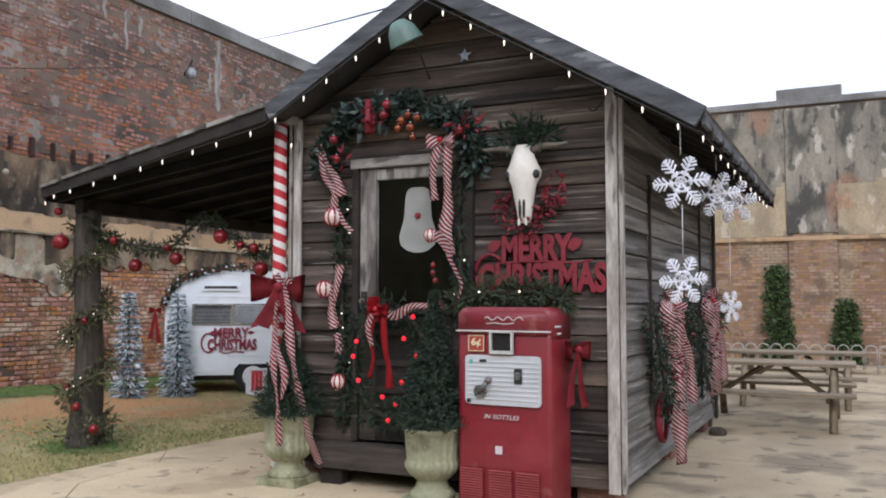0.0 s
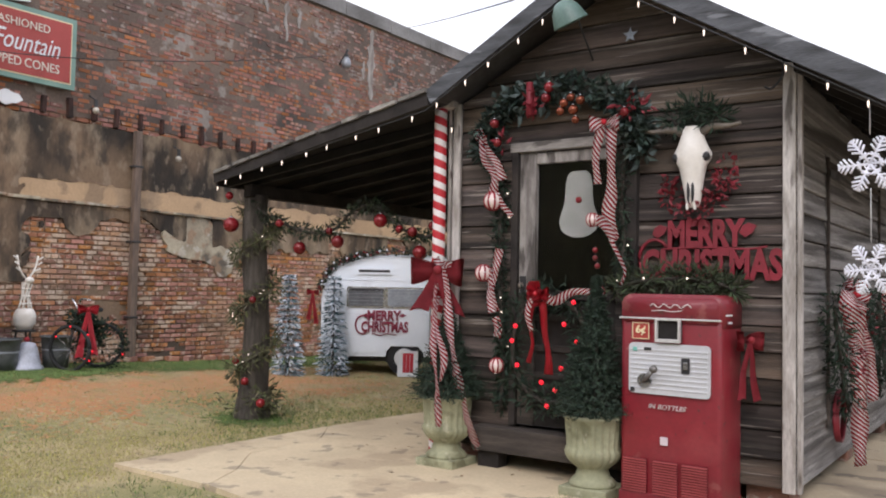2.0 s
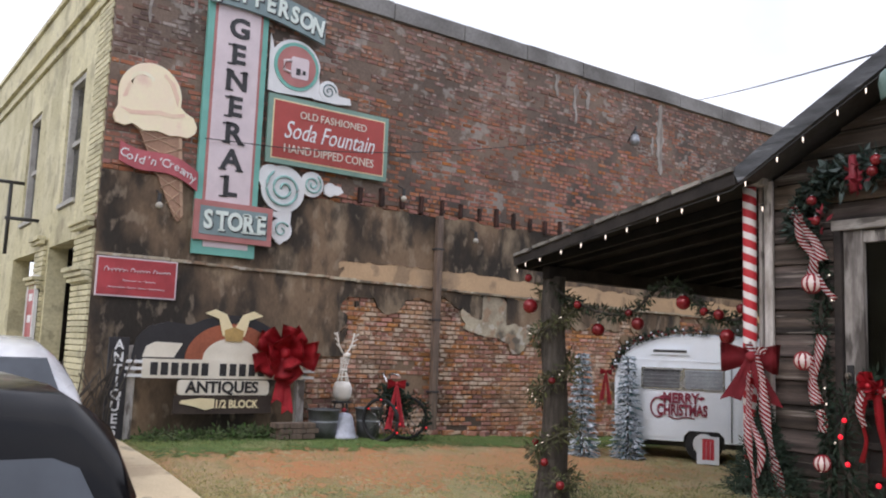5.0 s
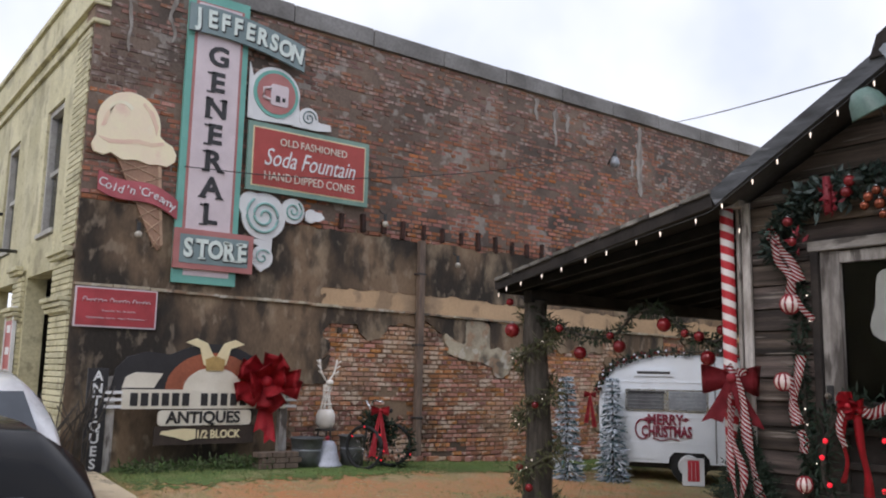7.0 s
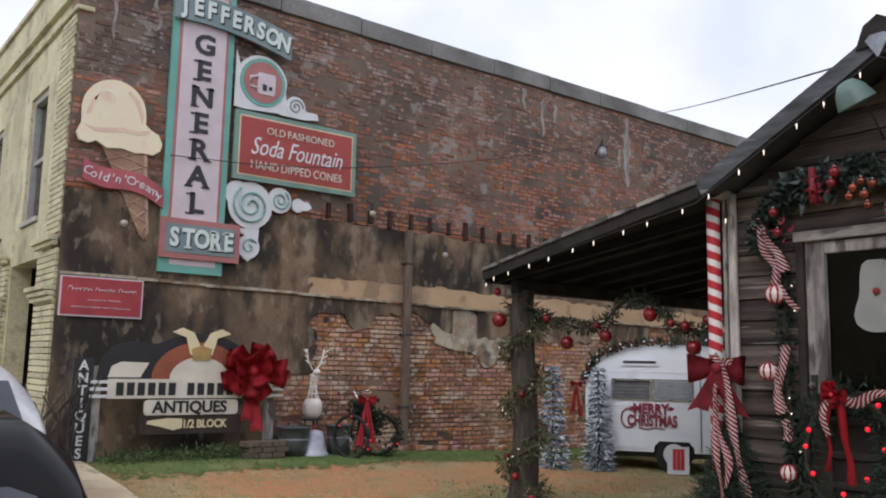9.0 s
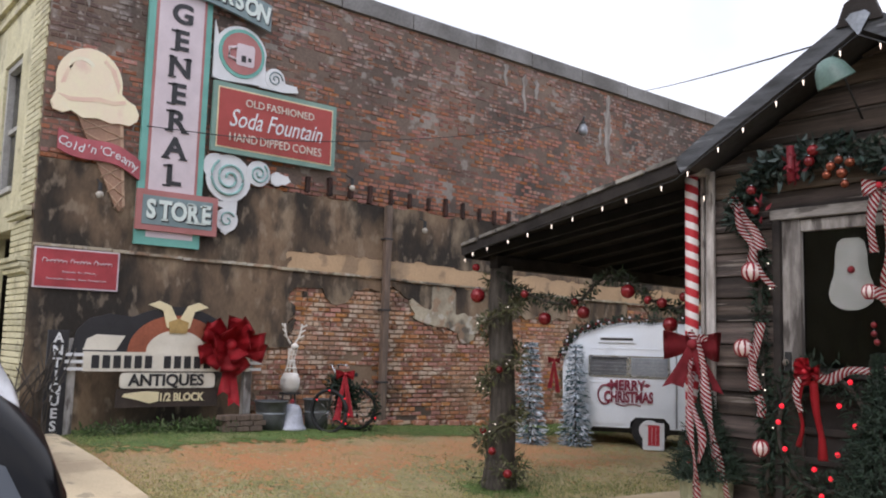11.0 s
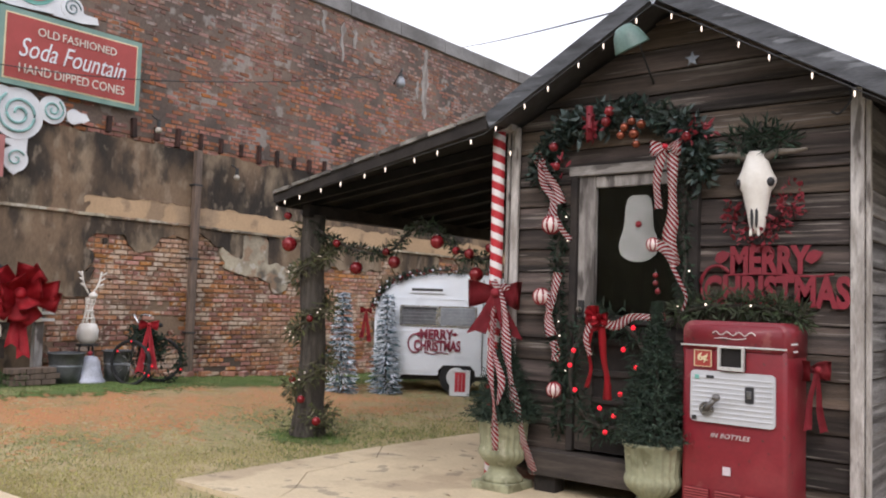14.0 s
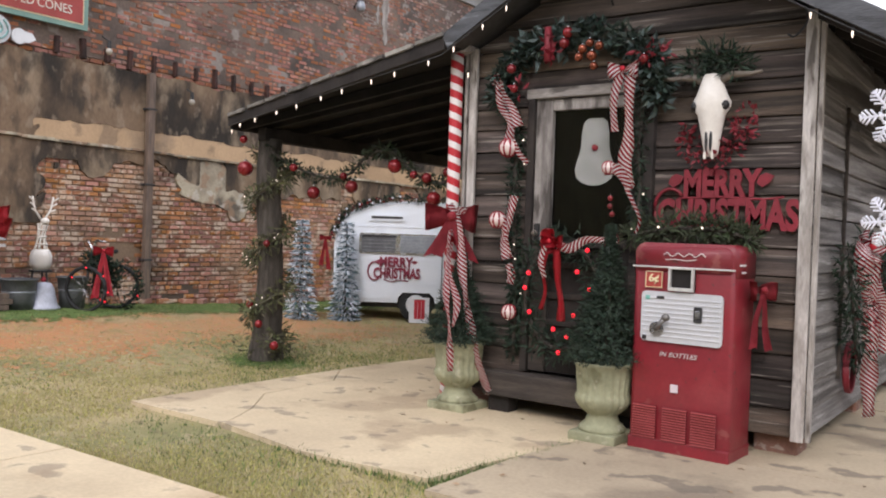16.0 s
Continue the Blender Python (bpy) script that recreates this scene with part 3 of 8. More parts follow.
CELL = 0.035
cols, rows_ = int((WY1 - WY0) / CELL), int(4.1 / CELL)
kinds = [[skin(WY0 + (i + 0.5) * CELL, (j + 0.5) * CELL) for j in range(rows_)] for i in range(cols)]
for kind_, name_, mat_, proud in ((1, "stucco", STUCCO, 0.03), (2, "tan_stucco", PALE_STUCCO, 0.024), (3, "grey_stucco", GREY_STUCCO, 0.026)):
    vs, fs, idx, near = [], [], {}, {}
    for i in range(cols):
        for j in range(rows_):
            if kinds[i][j] == kind_:
                for di, dj, a, b in ((-1, 0, (i, j), (i, j + 1)), (1, 0, (i + 1, j), (i + 1, j + 1)), (0, -1, (i, j), (i + 1, j)), (0, 1, (i, j + 1), (i + 1, j + 1))):
                    q, r = i + di, j + dj
                    if not (0 <= q < cols and 0 <= r < rows_) or kinds[q][r] != kind_:
                        near.setdefault(a, []).append(b)
                        near.setdefault(b, []).append(a)
    soft = {k: Vector((k[0], k[1])) for k in near}
    for _ in range(3):
        soft = {k: (soft[k] * 0.8 + sum((soft[o] for o in near[k]), Vector((0, 0))) / len(near[k]) * 1.2) / 2 for k in near}

    def vert(i, j, front):
        k = (i, j, front)
        if k not in idx:
            a, b = jit(i, j)
            if (i, j) in soft and 0 < i < cols:
                a, b = a + (soft[i, j].x - i) * CELL, b + (soft[i, j].y - j) * CELL
            bulge = 0.006 * noise.noise((i * 0.05, j * 0.05, 7)) if front else 0
            idx[k] = len(vs)
            vs.append((WX + (proud + bulge if front else -0.02), max(WY0 + 0.001, WY0 + i * CELL + a), max(0, j * CELL + b)))
        return idx[k]

    for i in range(cols):
        for j in range(rows_):
            if kinds[i][j] != kind_:
                continue
            fs.append((vert(i, j, 1), vert(i + 1, j, 1), vert(i + 1, j + 1, 1), vert(i, j + 1, 1)))
            for (di, dj), (a, b) in (((-1, 0), ((i, j), (i, j + 1))), ((1, 0), ((i + 1, j + 1), (i + 1, j))), ((0, -1), ((i + 1, j), (i, j))), ((0, 1), ((i, j + 1), (i + 1, j + 1)))):
                q, r = i + di, j + dj
                if not (0 <= q < cols and 0 <= r < rows_) or kinds[q][r] != kind_:
                    fs.append((vert(*a, 1), vert(*b, 1), vert(*b, 0), vert(*a, 0)))
    raw(name_, vs, fs, mat_, wall)

# a thin cement ledge over the lower storey, joist pockets with dark red-brown stubs
bm = B()
for i in range(26):
    ya = WY0 + i * 0.5
    za = 2.70 - 0.013 * (ya - 2.6)
    box(bm, (WX + 0.035, ya + 0.25, za + rng.uniform(-0.008, 0.008)), (0.07, 0.49, 0.035 + rng.uniform(0, 0.012)), 0.006)
part("ledge", bm, GREY_STUCCO, wall)
JOIST = M("dark_joist", (0.055, 0.022, 0.016), (0.02, 0.013, 0.011), 6, 40, 0.95)
for i in range(15):
    y = 6.58 + i * 0.405 + rng.uniform(-0.03, 0.03)
    bm = B()
    box(bm, (WX + 0.02, y, 4.04 - 0.006 * i + rng.uniform(-0.02, 0.02)), (0.11, 0.06 + rng.uniform(-0.015, 0.02), 0.29 + rng.uniform(-0.09, 0.05)), 0.012,
        Euler((rng.uniform(-0.06, 0.06), 0, 0)).to_matrix().to_4x4())
    part("joist_stub", bm, JOIST, wall)
# stray bricks that show at the foot of the wall
for i in range(16):
    y = 7.0 + i * 0.37 + rng.uniform(-0.1, 0.1)
    bm = box(B(), (WX + 0.12, y, rise(WX, y) + 0.03), (0.11, 0.19, 0.08), 0.012, Euler((rng.uniform(-0.2, 0.2), 0, rng.uniform(-0.5, 0.5))).to_matrix().to_4x4())
    part("loose_brick", bm, BRICK_PART, wall)

# lime streaks that run down the upper wall
LIME = M("lime_bloom", (0.35, 0.325, 0.30), (0.19, 0.165, 0.145), 5, 40, 0.95, world_space=True, deep=0.3, stretch=(1, 2, 0.6))
for y, za, zb, w in ((11.4, 6.15, 6.95, 0.08), (11.75, 6.5, 6.9, 0.09), (13.95, 5.5, 7.05, 0.16), (3.05, 6.0, 6.95, 0.05), (3.65, 6.3, 7.1, 0.05), (13.7, 5.9, 6.3, 0.06), (10.9, 6.6, 7.05, 0.1)):
    left, right = [], []
    for i in range(15):
        t = i / 14
        half = w * (0.35 + 0.65 * abs(noise.noise((y, t * 5, 3))) * 2) * (0.4 if i in (0, 14) else 1)
        mid = y + 0.06 * noise.noise((y * 3, t * 3, 0))
        left.append((mid - half, zb + (za - zb) * t))
        right.append((mid + half * (0.7 + 0.3 * noise.noise((t * 9, y, 1))), zb + (za - zb) * t))
    part("lime_streak", slab(B(), left + right[::-1], (WX + 0.012, 0, 0), (0, 1, 0), (0, 0, 1), 0.012), LIME, wall)

# the timber post up the wall
PIPE = M("rusty_pipe", (0.17, 0.12, 0.09), (0.10, 0.075, 0.06), 5, 40, 0.8, stretch=(4, 4, 0.6))
drain = thing("wall_post", (WX + 0.1, 8.2, 0.1), "weathered brown timber post fixed upright to the wall", "post")
bm = B()
box(bm, (WX + 0.11, 8.12, 2.0), (0.1, 0.12, 3.75), 0.015)
part("post", bm, PIPE, drain)
for z in (0.9, 2.1, 3.3):
    part("bracket", box(B(), (WX + 0.09, 8.12, z), (0.15, 0.17, 0.03), 0.004), WIRE, drain)

# a bulkhead lamp high on the wall
wl_ = thing("wall_lamp", (WX + 0.05, 12.7, 6.0), "white glass jar lamp on a black bracket, high on the wall", "wall lamp")
bm = tube(B(), line([(WX - 0.02, 12.95, 6.05), (WX + 0.25, 12.9, 6.3), (WX + 0.4, 12.72, 6.25), (WX + 0.4, 12.7, 6.14)], 6), 0.018)
part("bracket", bm, WIRE, wl_)
part("globe", lathe(B(), (WX + 0.4, 12.7, 5.83), [(0.03, 0.04), (0.08, 0.06), (0.10, 0.13), (0.085, 0.21), (0.045, 0.27)], 14), ZINC, wl_, "white glass globe")
part("cap", cyl(B(), (WX + 0.4, 12.7, 6.1), (WX + 0.4, 12.7, 6.16), 0.06, 0.04), WIRE, wl_)

# ---- the yellow street front at the wall's corner ----
SASH = M("grey_sash_paint", (0.42, 0.41, 0.38), (0.33, 0.32, 0.30), 4, 40, 0.7)
front = thing("building_front", (-16, 2.6, 0), "yellow painted brick street front with tall sash windows", "building")
FY = WY0
OPEN = [(-14.86, -13.8, 3.55, 5.62), (-18.0, -16.95, 3.55, 5.62), (-15.3, -13.4, -0.2, 3.0), (-18.4, -16.2, -0.2, 3.0)]
xs = sorted({-24.0, WX - 0.03} | {v for o in OPEN for v in o[:2]})
zs = sorted({-0.2, 6.9} | {v for o in OPEN for v in o[2:]})
for xa, xb in zip(xs, xs[1:]):
    for za, zb in zip(zs, zs[1:]):
        if not any(o[0] <= xa and xb <= o[1] and o[2] <= za and zb <= o[3] for o in OPEN):
            part("wall_panel", box(B(), ((xa + xb) / 2, FY + 0.17, (za + zb) / 2), (xb - xa, 0.3, zb - za)), YELLOW, front)
for z, hh, out in ((6.35, 0.07, 0.035), (6.62, 0.06, 0.05), (6.95, 0.60, 0.02), (7.2, 0.10, 0.07)):
    part("cornice", box(B(), ((-24 + WX) / 2 + 0.01, FY + 0.1 - out / 2, z), (24 + WX + 0.06, 0.2 + out, hh), 0.02), YELLOW, front)
for x0, x1 in ((-13.35, -12.36), (-16.1, -15.4)):
    for k in range(37):
        part("quoin", box(B(), ((x0 + x1) / 2, FY - 0.01, 0.04 + k * 0.082), (x1 - x0, 0.06, 0.07), 0.008), YELLOW, front)
for z, hh, out in ((3.16, 0.07, 0.10), (3.09, 0.06, 0.06), (2.50, 0.06, 0.13), (2.43, 0.06, 0.09), (2.36, 0.06, 0.05)):
    for x0, x1 in ((-13.35, -12.36), (-16.1, -15.4)):
        part("capital", box(B(), ((x0 + x1) / 2, FY - 0.04 - out / 2, z), (x1 - x0 + 0.04, 0.02 + out, hh), 0.01), YELLOW, front)
for k in range(38):
    part("quoin", box(B(), (-12.75, FY - 0.004, 3.28 + k * 0.08), (0.76 - 0.1 * (k % 2), 0.03, 0.068), 0.006), YELLOW, front)
for xa, xb, za, zb in OPEN[:2]:
    win = part("window", box(B(), ((xa + xb) / 2, FY + 0.12, zb - 0.05), (xb - xa - 0.004, 0.12, 0.1), 0.01), SASH, front)
    for nm, c, s in (("jamb", (xa + 0.05, FY + 0.12, (za + zb) / 2), (0.1, 0.12, zb - za - 0.21)), ("jamb", (xb - 0.05, FY + 0.12, (za + zb) / 2), (0.1, 0.12, zb - za - 0.21)),
                     ("meeting_rail", ((xa + xb) / 2, FY + 0.14, (za + zb) / 2), (xb - xa - 0.21, 0.07, 0.07)), ("sill", ((xa + xb) / 2, FY + 0.08, za + 0.05), (xb - xa, 0.2, 0.07))):
        part(nm, box(B(), c, s, 0.008), SASH, win)
    pane = part("pane", box(B(), ((xa + xb) / 2, FY + 0.16, (za + zb) / 2), (xb - xa - 0.2, 0.012, zb - za - 0.2)), GLASS, win)
    part("blind", box(B(), ((xa + xb) / 2, FY + 0.26, (za + zb) / 2), (xb - xa, 0.02, zb - za)), ZINC, win)
for xa, xb, za, zb in OPEN[2:]:
    part("shop_recess", box(B(), ((xa + xb) / 2, FY + 0.9, (zb + za) / 2), (xb - xa + 0.3, 0.1, zb - za)), DARK, front)
    part("soffit", box(B(), ((xa + xb) / 2, FY + 0.6, zb + 0.05), (xb - xa + 0.3, 0.6, 0.1)), DARK, front)
    part("shop_side", box(B(), (xb + 0.08, FY + 0.6, (zb + za) / 2), (0.1, 0.56, zb - za)), DARK, front)
part("roof", box(B(), (-18.2, 8, 6.7), (11.2, 10.6, 0.1)), TIN, front)
bm = tube(B(), [(-16.05, FY - 0.03, 3.5), (-16.05, FY - 0.55, 3.5)], 0.03)
tube(bm, [(-16.05, FY - 0.5, 2.9), (-16.05, FY - 0.5, 4.1)], 0.03)
tube(bm, [(-16.05, FY - 0.75, 4.1), (-16.05, FY - 0.3, 4.1)], 0.03)
part("sign_bracket", bm, WIRE, front)
shop_board = thing("shop_board", (-15.9, FY - 0.1, 1.4), "narrow dark red board in a white frame", "sign board")
part("panel", box(B(), (-15.75, FY - 0.075, 1.75), (0.55, 0.04, 1.5), 0.006), SIGNRED, shop_board)
for dx in (-0.3, 0.3):
    part("frame", box(B(), (-15.75 + dx, FY - 0.08, 1.75), (0.05, 0.06, 1.6), 0.006), WHITE, shop_board)
part("frame", box(B(), (-15.75, FY - 0.08, 2.53), (0.55, 0.06, 0.05), 0.006), WHITE, shop_board)
for z in (2.2, 1.85, 1.5):
    part("writing", box(B(), (-15.75, FY - 0.098, z), (0.28, 0.008, 0.12)), WHITE, shop_board)

# ---- the far wall behind the tables ----
BY = 22.0
back = thing("wall_north", (0, BY, 0), "high ruined stucco and brick wall behind the patio", "wall", kind="structure")
BACKSTUCCO = M("mouldy_stucco", (0.30, 0.27, 0.215), (0.16, 0.148, 0.122), 1.6, 25, 0.95, world_space=True, bump=0.5, stretch=(1, 1, 0.45), deep=0.3,
               stain=((1.5, 0.50, 0.08, (0.05, 0.05, 0.047), 0.8), (2.6, 0.57, 0.06, (0.58, 0.53, 0.46), 0.65), (0.9, 0.58, 0.06, (0.36, 0.20, 0.13), 0.6), (6.0, 0.57, 0.05, (0.07, 0.068, 0.06), 0.7)))
TANSTUCCO = M("tan_mouldy_stucco", (0.46, 0.37, 0.25), (0.30, 0.245, 0.17), 1.6, 25, 0.95, world_space=True, bump=0.5, stretch=(1, 1, 0.6), deep=0.3,
              stain=((1.3, 0.54, 0.08, (0.12, 0.105, 0.085), 0.75), (3.0, 0.56, 0.06, (0.58, 0.52, 0.42), 0.6), (2.0, 0.58, 0.06, (0.34, 0.18, 0.11), 0.6)))
part("wall_core", box(B(), (4, BY + 0.25, 3.1), (33, 0.5, 6.2)), MORTAR, back)
part("coping", box(B(), (4, BY + 0.2, 6.28), (33, 0.6, 0.16), 0.02), COPING, back)
part("parapet", box(B(), (-1.15, BY + 0.2, 6.47), (1.45, 0.55, 0.3), 0.02), COPING, back)
for nm, mt in (("stucco", BACKSTUCCO), ("tan_stucco", TANSTUCCO)):
    vs, fs = [], []
    for i in range(170):
        for j in range(42):
            x, z = -12 + i * 0.12, 1.95 + j * 0.1
            n = noise.noise((x * 0.7, z * 0.9, 4)) + 0.5 * noise.noise((x * 2.4, z * 2.4, 2))
            tan = z < 4.15 + 0.7 * n
            if (z > 2.95 + 0.3 * n and n > -0.62 or z > 2.1 and n > 0.55) and tan == (nm != "stucco"):
                k = len(vs)
                o = 0.01 * n
                vs += [(x, BY - 0.03 + o, z), (x + 0.12, BY - 0.03 + o, z), (x + 0.12, BY - 0.03 + o, z + 0.1), (x, BY - 0.03 + o, z + 0.1)]
                fs.append((k, k + 1, k + 2, k + 3))
    raw(nm, vs, fs, mt, back)
part("pilaster", box(B(), (-1.14, BY - 0.05, 4.6), (1.12, 0.09, 3.0), 0.02), BACKSTUCCO, back)
part("pilaster_foot", box(B(), (-1.14, BY - 0.045, 1.54), (1.08, 0.08, 3.08), 0.02), MORTAR, back)
part("ledge", box(B(), (4, BY - 0.06, 2.98), (33, 0.1, 0.1), 0.02), PALE_STUCCO, back)
ivy_rng = random.Random(8)
for x, ztop, w in ((-1.95, 2.25, 0.42), (-0.45, 1.45, 0.36)):
    vine = thing("ivy", (x, BY - 0.12, 0), "green ivy climbing the old wall", "ivy", "ivy on the far wall")
    anchors = [((x + (ivy_rng.random() - 0.5) * w * 1.6 * (1 - 0.5 * t), BY - 0.12, t * ztop), 0.12) for t in [ivy_rng.random() for _ in range(260)]]
    sprigs("leaves", anchors, M("ivy_leaves", (0.075, 0.12, 0.035), (0.04, 0.07, 0.022), 5, 60, 0.7, island=0.5, hue=0.03, bump=0), vine, ivy_rng, 2000, 0.09, 0.045, 1.0)
    part("stem", tube(B(), [(x, BY - 0.08, 0), (x + 0.06, BY - 0.07, ztop * 0.5), (x - 0.03, BY - 0.07, ztop * 0.9)], 0.02), BARK, vine)
# plain walls that close the yard and the street
for nm, c, s in (("wall_east", (9.0, 13, 3), (0.4, 18, 6)), ("wall_south", (-5, -14, 3.5), (60, 0.4, 7))):
    tagged(part(nm, box(B(), c, s), YELLOW if nm == "wall_south" else STUCCO), "plain building wall closing the place", "wall", kind="structure")

# ---- the shack ----
SX0, SX1, SY0, SY1, SZ0 = -4.60, -1.80, 6.02, 10.45, 0.15
RX, RZ, SLOPE, SLOPE_E = -3.11, 3.934, 0.565, 0.60
shack = thing("shack", (-3.2, 8, 0), "weathered grey-brown clapboard shack with a gabled roof and side porch", "shack")
srng = random.Random(11)


def roof_z(x):
    return RZ - (SLOPE if x < RX else SLOPE_E) * abs(x - RX)


def board(o, u, out, a0, a1, b0, b1, za, zb, mat, rng, name="siding_board"):
    """One lapped board: from a0 to a1 along u at its foot, b0 to b1 at its head."""
    o, u, out = Vector(o), Vector(u), Vector(out)
    k = max(2, int((a1 - a0) / 0.25))
    bm = B()
    rows4 = []
    tilt, lift = rng.uniform(-0.004, 0.006), rng.uniform(0, 0.006)
    for i in range(k + 1):
        t = i / k
        s0, s1 = a0 + (a1 - a0) * t, b0 + (b1 - b0) * t
        w = 0.004 * noise.noise((s0 * 2.1, za * 9, 0)) + tilt * (t - 0.5)
        foot, head = o + u * s0, o + u * s1
        rows4.append([bm.verts.new(foot + Vector((0, 0, za + w))), bm.verts.new(foot + out * (0.028 + lift) + Vector((0, 0, za + w))),
                      bm.verts.new(foot + out * (0.030 + lift) + Vector((0, 0, za + w + 0.012))), bm.verts.new(head + out * 0.012 + Vector((0, 0, zb - 0.010))), bm.verts.new(head + Vector((0, 0, zb - 0.010)))])
    for p, q in zip(rows4, rows4[1:]):
        for j in range(5):
            bm.faces.new((p[j], q[j], q[(j + 1) % 5], p[(j + 1) % 5]))
    bm.faces.new(rows4[0])
    bm.faces.new(rows4[-1][::-1])
    bmesh.ops.recalc_face_normals(bm, faces=bm.faces[:])
    return part(name, bm, mat, shack)


DX0, DX1, DZ0, DZ1 = -3.98, -2.96, 0.34, 2.64
z = SZ0
while z < RZ - 0.1:
    zb = z + 0.19 + srng.uniform(-0.015, 0.02)
    lim = [(max(SX0, RX - (RZ - 0.06 - q) / SLOPE), min(SX1, RX + (RZ - 0.06 - q) / SLOPE_E)) for q in (z, min(zb, RZ - 0.08))]
    spans = [(lim[0][0], lim[0][1], lim[1][0], lim[1][1])]
    if z < DZ1 - 0.02:
        zb = min(zb, DZ1) if DZ1 - z < 0.3 else zb
        spans = [(SX0, DX0, SX0, DX0), (DX1, SX1, DX1, SX1)]
    for a0, a1, b0, b1 in spans:
        if a1 - a0 > 0.1:
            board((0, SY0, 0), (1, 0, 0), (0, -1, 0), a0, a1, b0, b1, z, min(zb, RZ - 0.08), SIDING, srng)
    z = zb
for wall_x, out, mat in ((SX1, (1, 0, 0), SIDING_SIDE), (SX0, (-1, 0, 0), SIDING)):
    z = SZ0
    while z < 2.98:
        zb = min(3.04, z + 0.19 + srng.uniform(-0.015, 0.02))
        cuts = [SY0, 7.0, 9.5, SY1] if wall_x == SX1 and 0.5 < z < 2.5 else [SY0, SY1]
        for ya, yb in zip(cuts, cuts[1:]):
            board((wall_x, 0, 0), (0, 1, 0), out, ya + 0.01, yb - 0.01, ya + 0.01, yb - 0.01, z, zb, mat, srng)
        z = zb
# the sheathing behind the boards; back wall and floor coloured black for the unlit room
bm = B()
ft = RZ - 0.1
pts_l = [(SX0, SZ0), (DX0, SZ0), (DX0, DZ1), (DX1, DZ1), (DX1, SZ0), (SX1, SZ0), (SX1, ft - SLOPE_E * (SX1 - RX)), (RX, ft), (SX0, ft - SLOPE * (RX - SX0))]
slab(bm, pts_l, (0, SY0 + 0.001, 0), (1, 0, 0), (0, 0, 1), 0.08)
part("front_sheathing", bm, DARKWOOD, shack)
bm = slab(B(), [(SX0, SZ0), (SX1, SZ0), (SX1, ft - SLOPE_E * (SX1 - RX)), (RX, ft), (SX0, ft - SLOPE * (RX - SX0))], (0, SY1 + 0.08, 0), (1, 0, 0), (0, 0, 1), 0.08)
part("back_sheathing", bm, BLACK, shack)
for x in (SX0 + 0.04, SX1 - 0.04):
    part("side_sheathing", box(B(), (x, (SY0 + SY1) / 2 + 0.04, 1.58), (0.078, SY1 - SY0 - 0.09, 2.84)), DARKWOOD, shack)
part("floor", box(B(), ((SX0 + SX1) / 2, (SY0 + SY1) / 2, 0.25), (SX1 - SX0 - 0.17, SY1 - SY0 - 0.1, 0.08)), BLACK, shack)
for x, y in ((-4.45, 6.3), (-1.98, 6.25), (-1.98, 8.3), (-1.98, 10.2), (-4.45, 10.2)):
    part("foundation_block", box(B(), (x, y, 0.075), (0.3, 0.3, 0.145), 0.015), BRICK_TOP, shack)
# corner boards
for x, y, sx, sy in ((SX1 - 0.006, SY0 - 0.055, 0.085, 0.03), (SX1 + 0.055, SY0 - 0.01, 0.03, 0.06), (SX0 + 0.04, SY0 - 0.055, 0.075, 0.03), (SX1 + 0.055, SY1 - 0.04, 0.03, 0.12), (SX0 - 0.055, SY0 + 0.0, 0.03, 0.08)):
    part("corner_trim", box(B(), (x, y, 1.61 - 0.01), (sx, sy, 2.94), 0.006), TRIM if y < 8 else DARKWOOD, shack)
# the side hatch: battens, hinge and a drip ledge
for y in (7.0, 9.5):
    part("hatch_batten", box(B(), (SX1 + 0.040, y, 1.5), (0.025, 0.035, 2.1), 0.005), SILLWOOD, shack)
part("hatch_rail", box(B(), (SX1 + 0.043, 8.25, 2.50), (0.025, 2.44, 0.035), 0.005), SILLWOOD, shack)
part("hinge", box(B(), (SX1 + 0.065, 7.12, 2.42), (0.012, 0.35, 0.05), 0.004), WIRE, shack)
# the bottom board under the front wall and the dark sill under the door
part("door_sill", box(B(), (-3.6, SY0 - 0.1, 0.245), (1.35, 0.2, 0.2), 0.012), SILLWOOD, shack)
for x in (-4.15, -3.05):
    part("sill_block", box(B(), (x, SY0 - 0.06, 0.07), (0.2, 0.16, 0.14), 0.012), DARKWOOD, shack)

# the roof: two slopes and the flatter porch slope
RY0, RY1 = 5.62, 10.75
EX1 = -1.10


def roof_panel(name, xa, za, xb, zb, thick, mat, back=0.0):
    """A sloped sheet from the ridge side to the eave; its outer front corner may stand further back."""
    n = Vector((-(zb - za), 0, xb - xa)).normalized()
    if n.z < 0:
        n = -n
    bm = B()
    k = 40
    ring = []
    for i in range(k + 1):
        ya, yb = RY0 + (RY1 - RY0) * i / k, RY0 + back + (RY1 - RY0 - back) * i / k
        ring.append([bm.verts.new(Vector((x, y, z)) + n * d) for x, y, z, d in ((xa, ya, za, 0), (xb, yb, zb, 0), (xb, yb, zb, thick), (xa, ya, za, thick))])
    for p, q in zip(ring, ring[1:]):
        for j in range(4):
            bm.faces.new((p[j], q[j], q[(j + 1) % 4], p[(j + 1) % 4]))
    bm.faces.new(ring[0])
    bm.faces.new(ring[-1][::-1])
    bmesh.ops.recalc_face_normals(bm, faces=bm.faces[:])
    return part(name, bm, mat, shack)


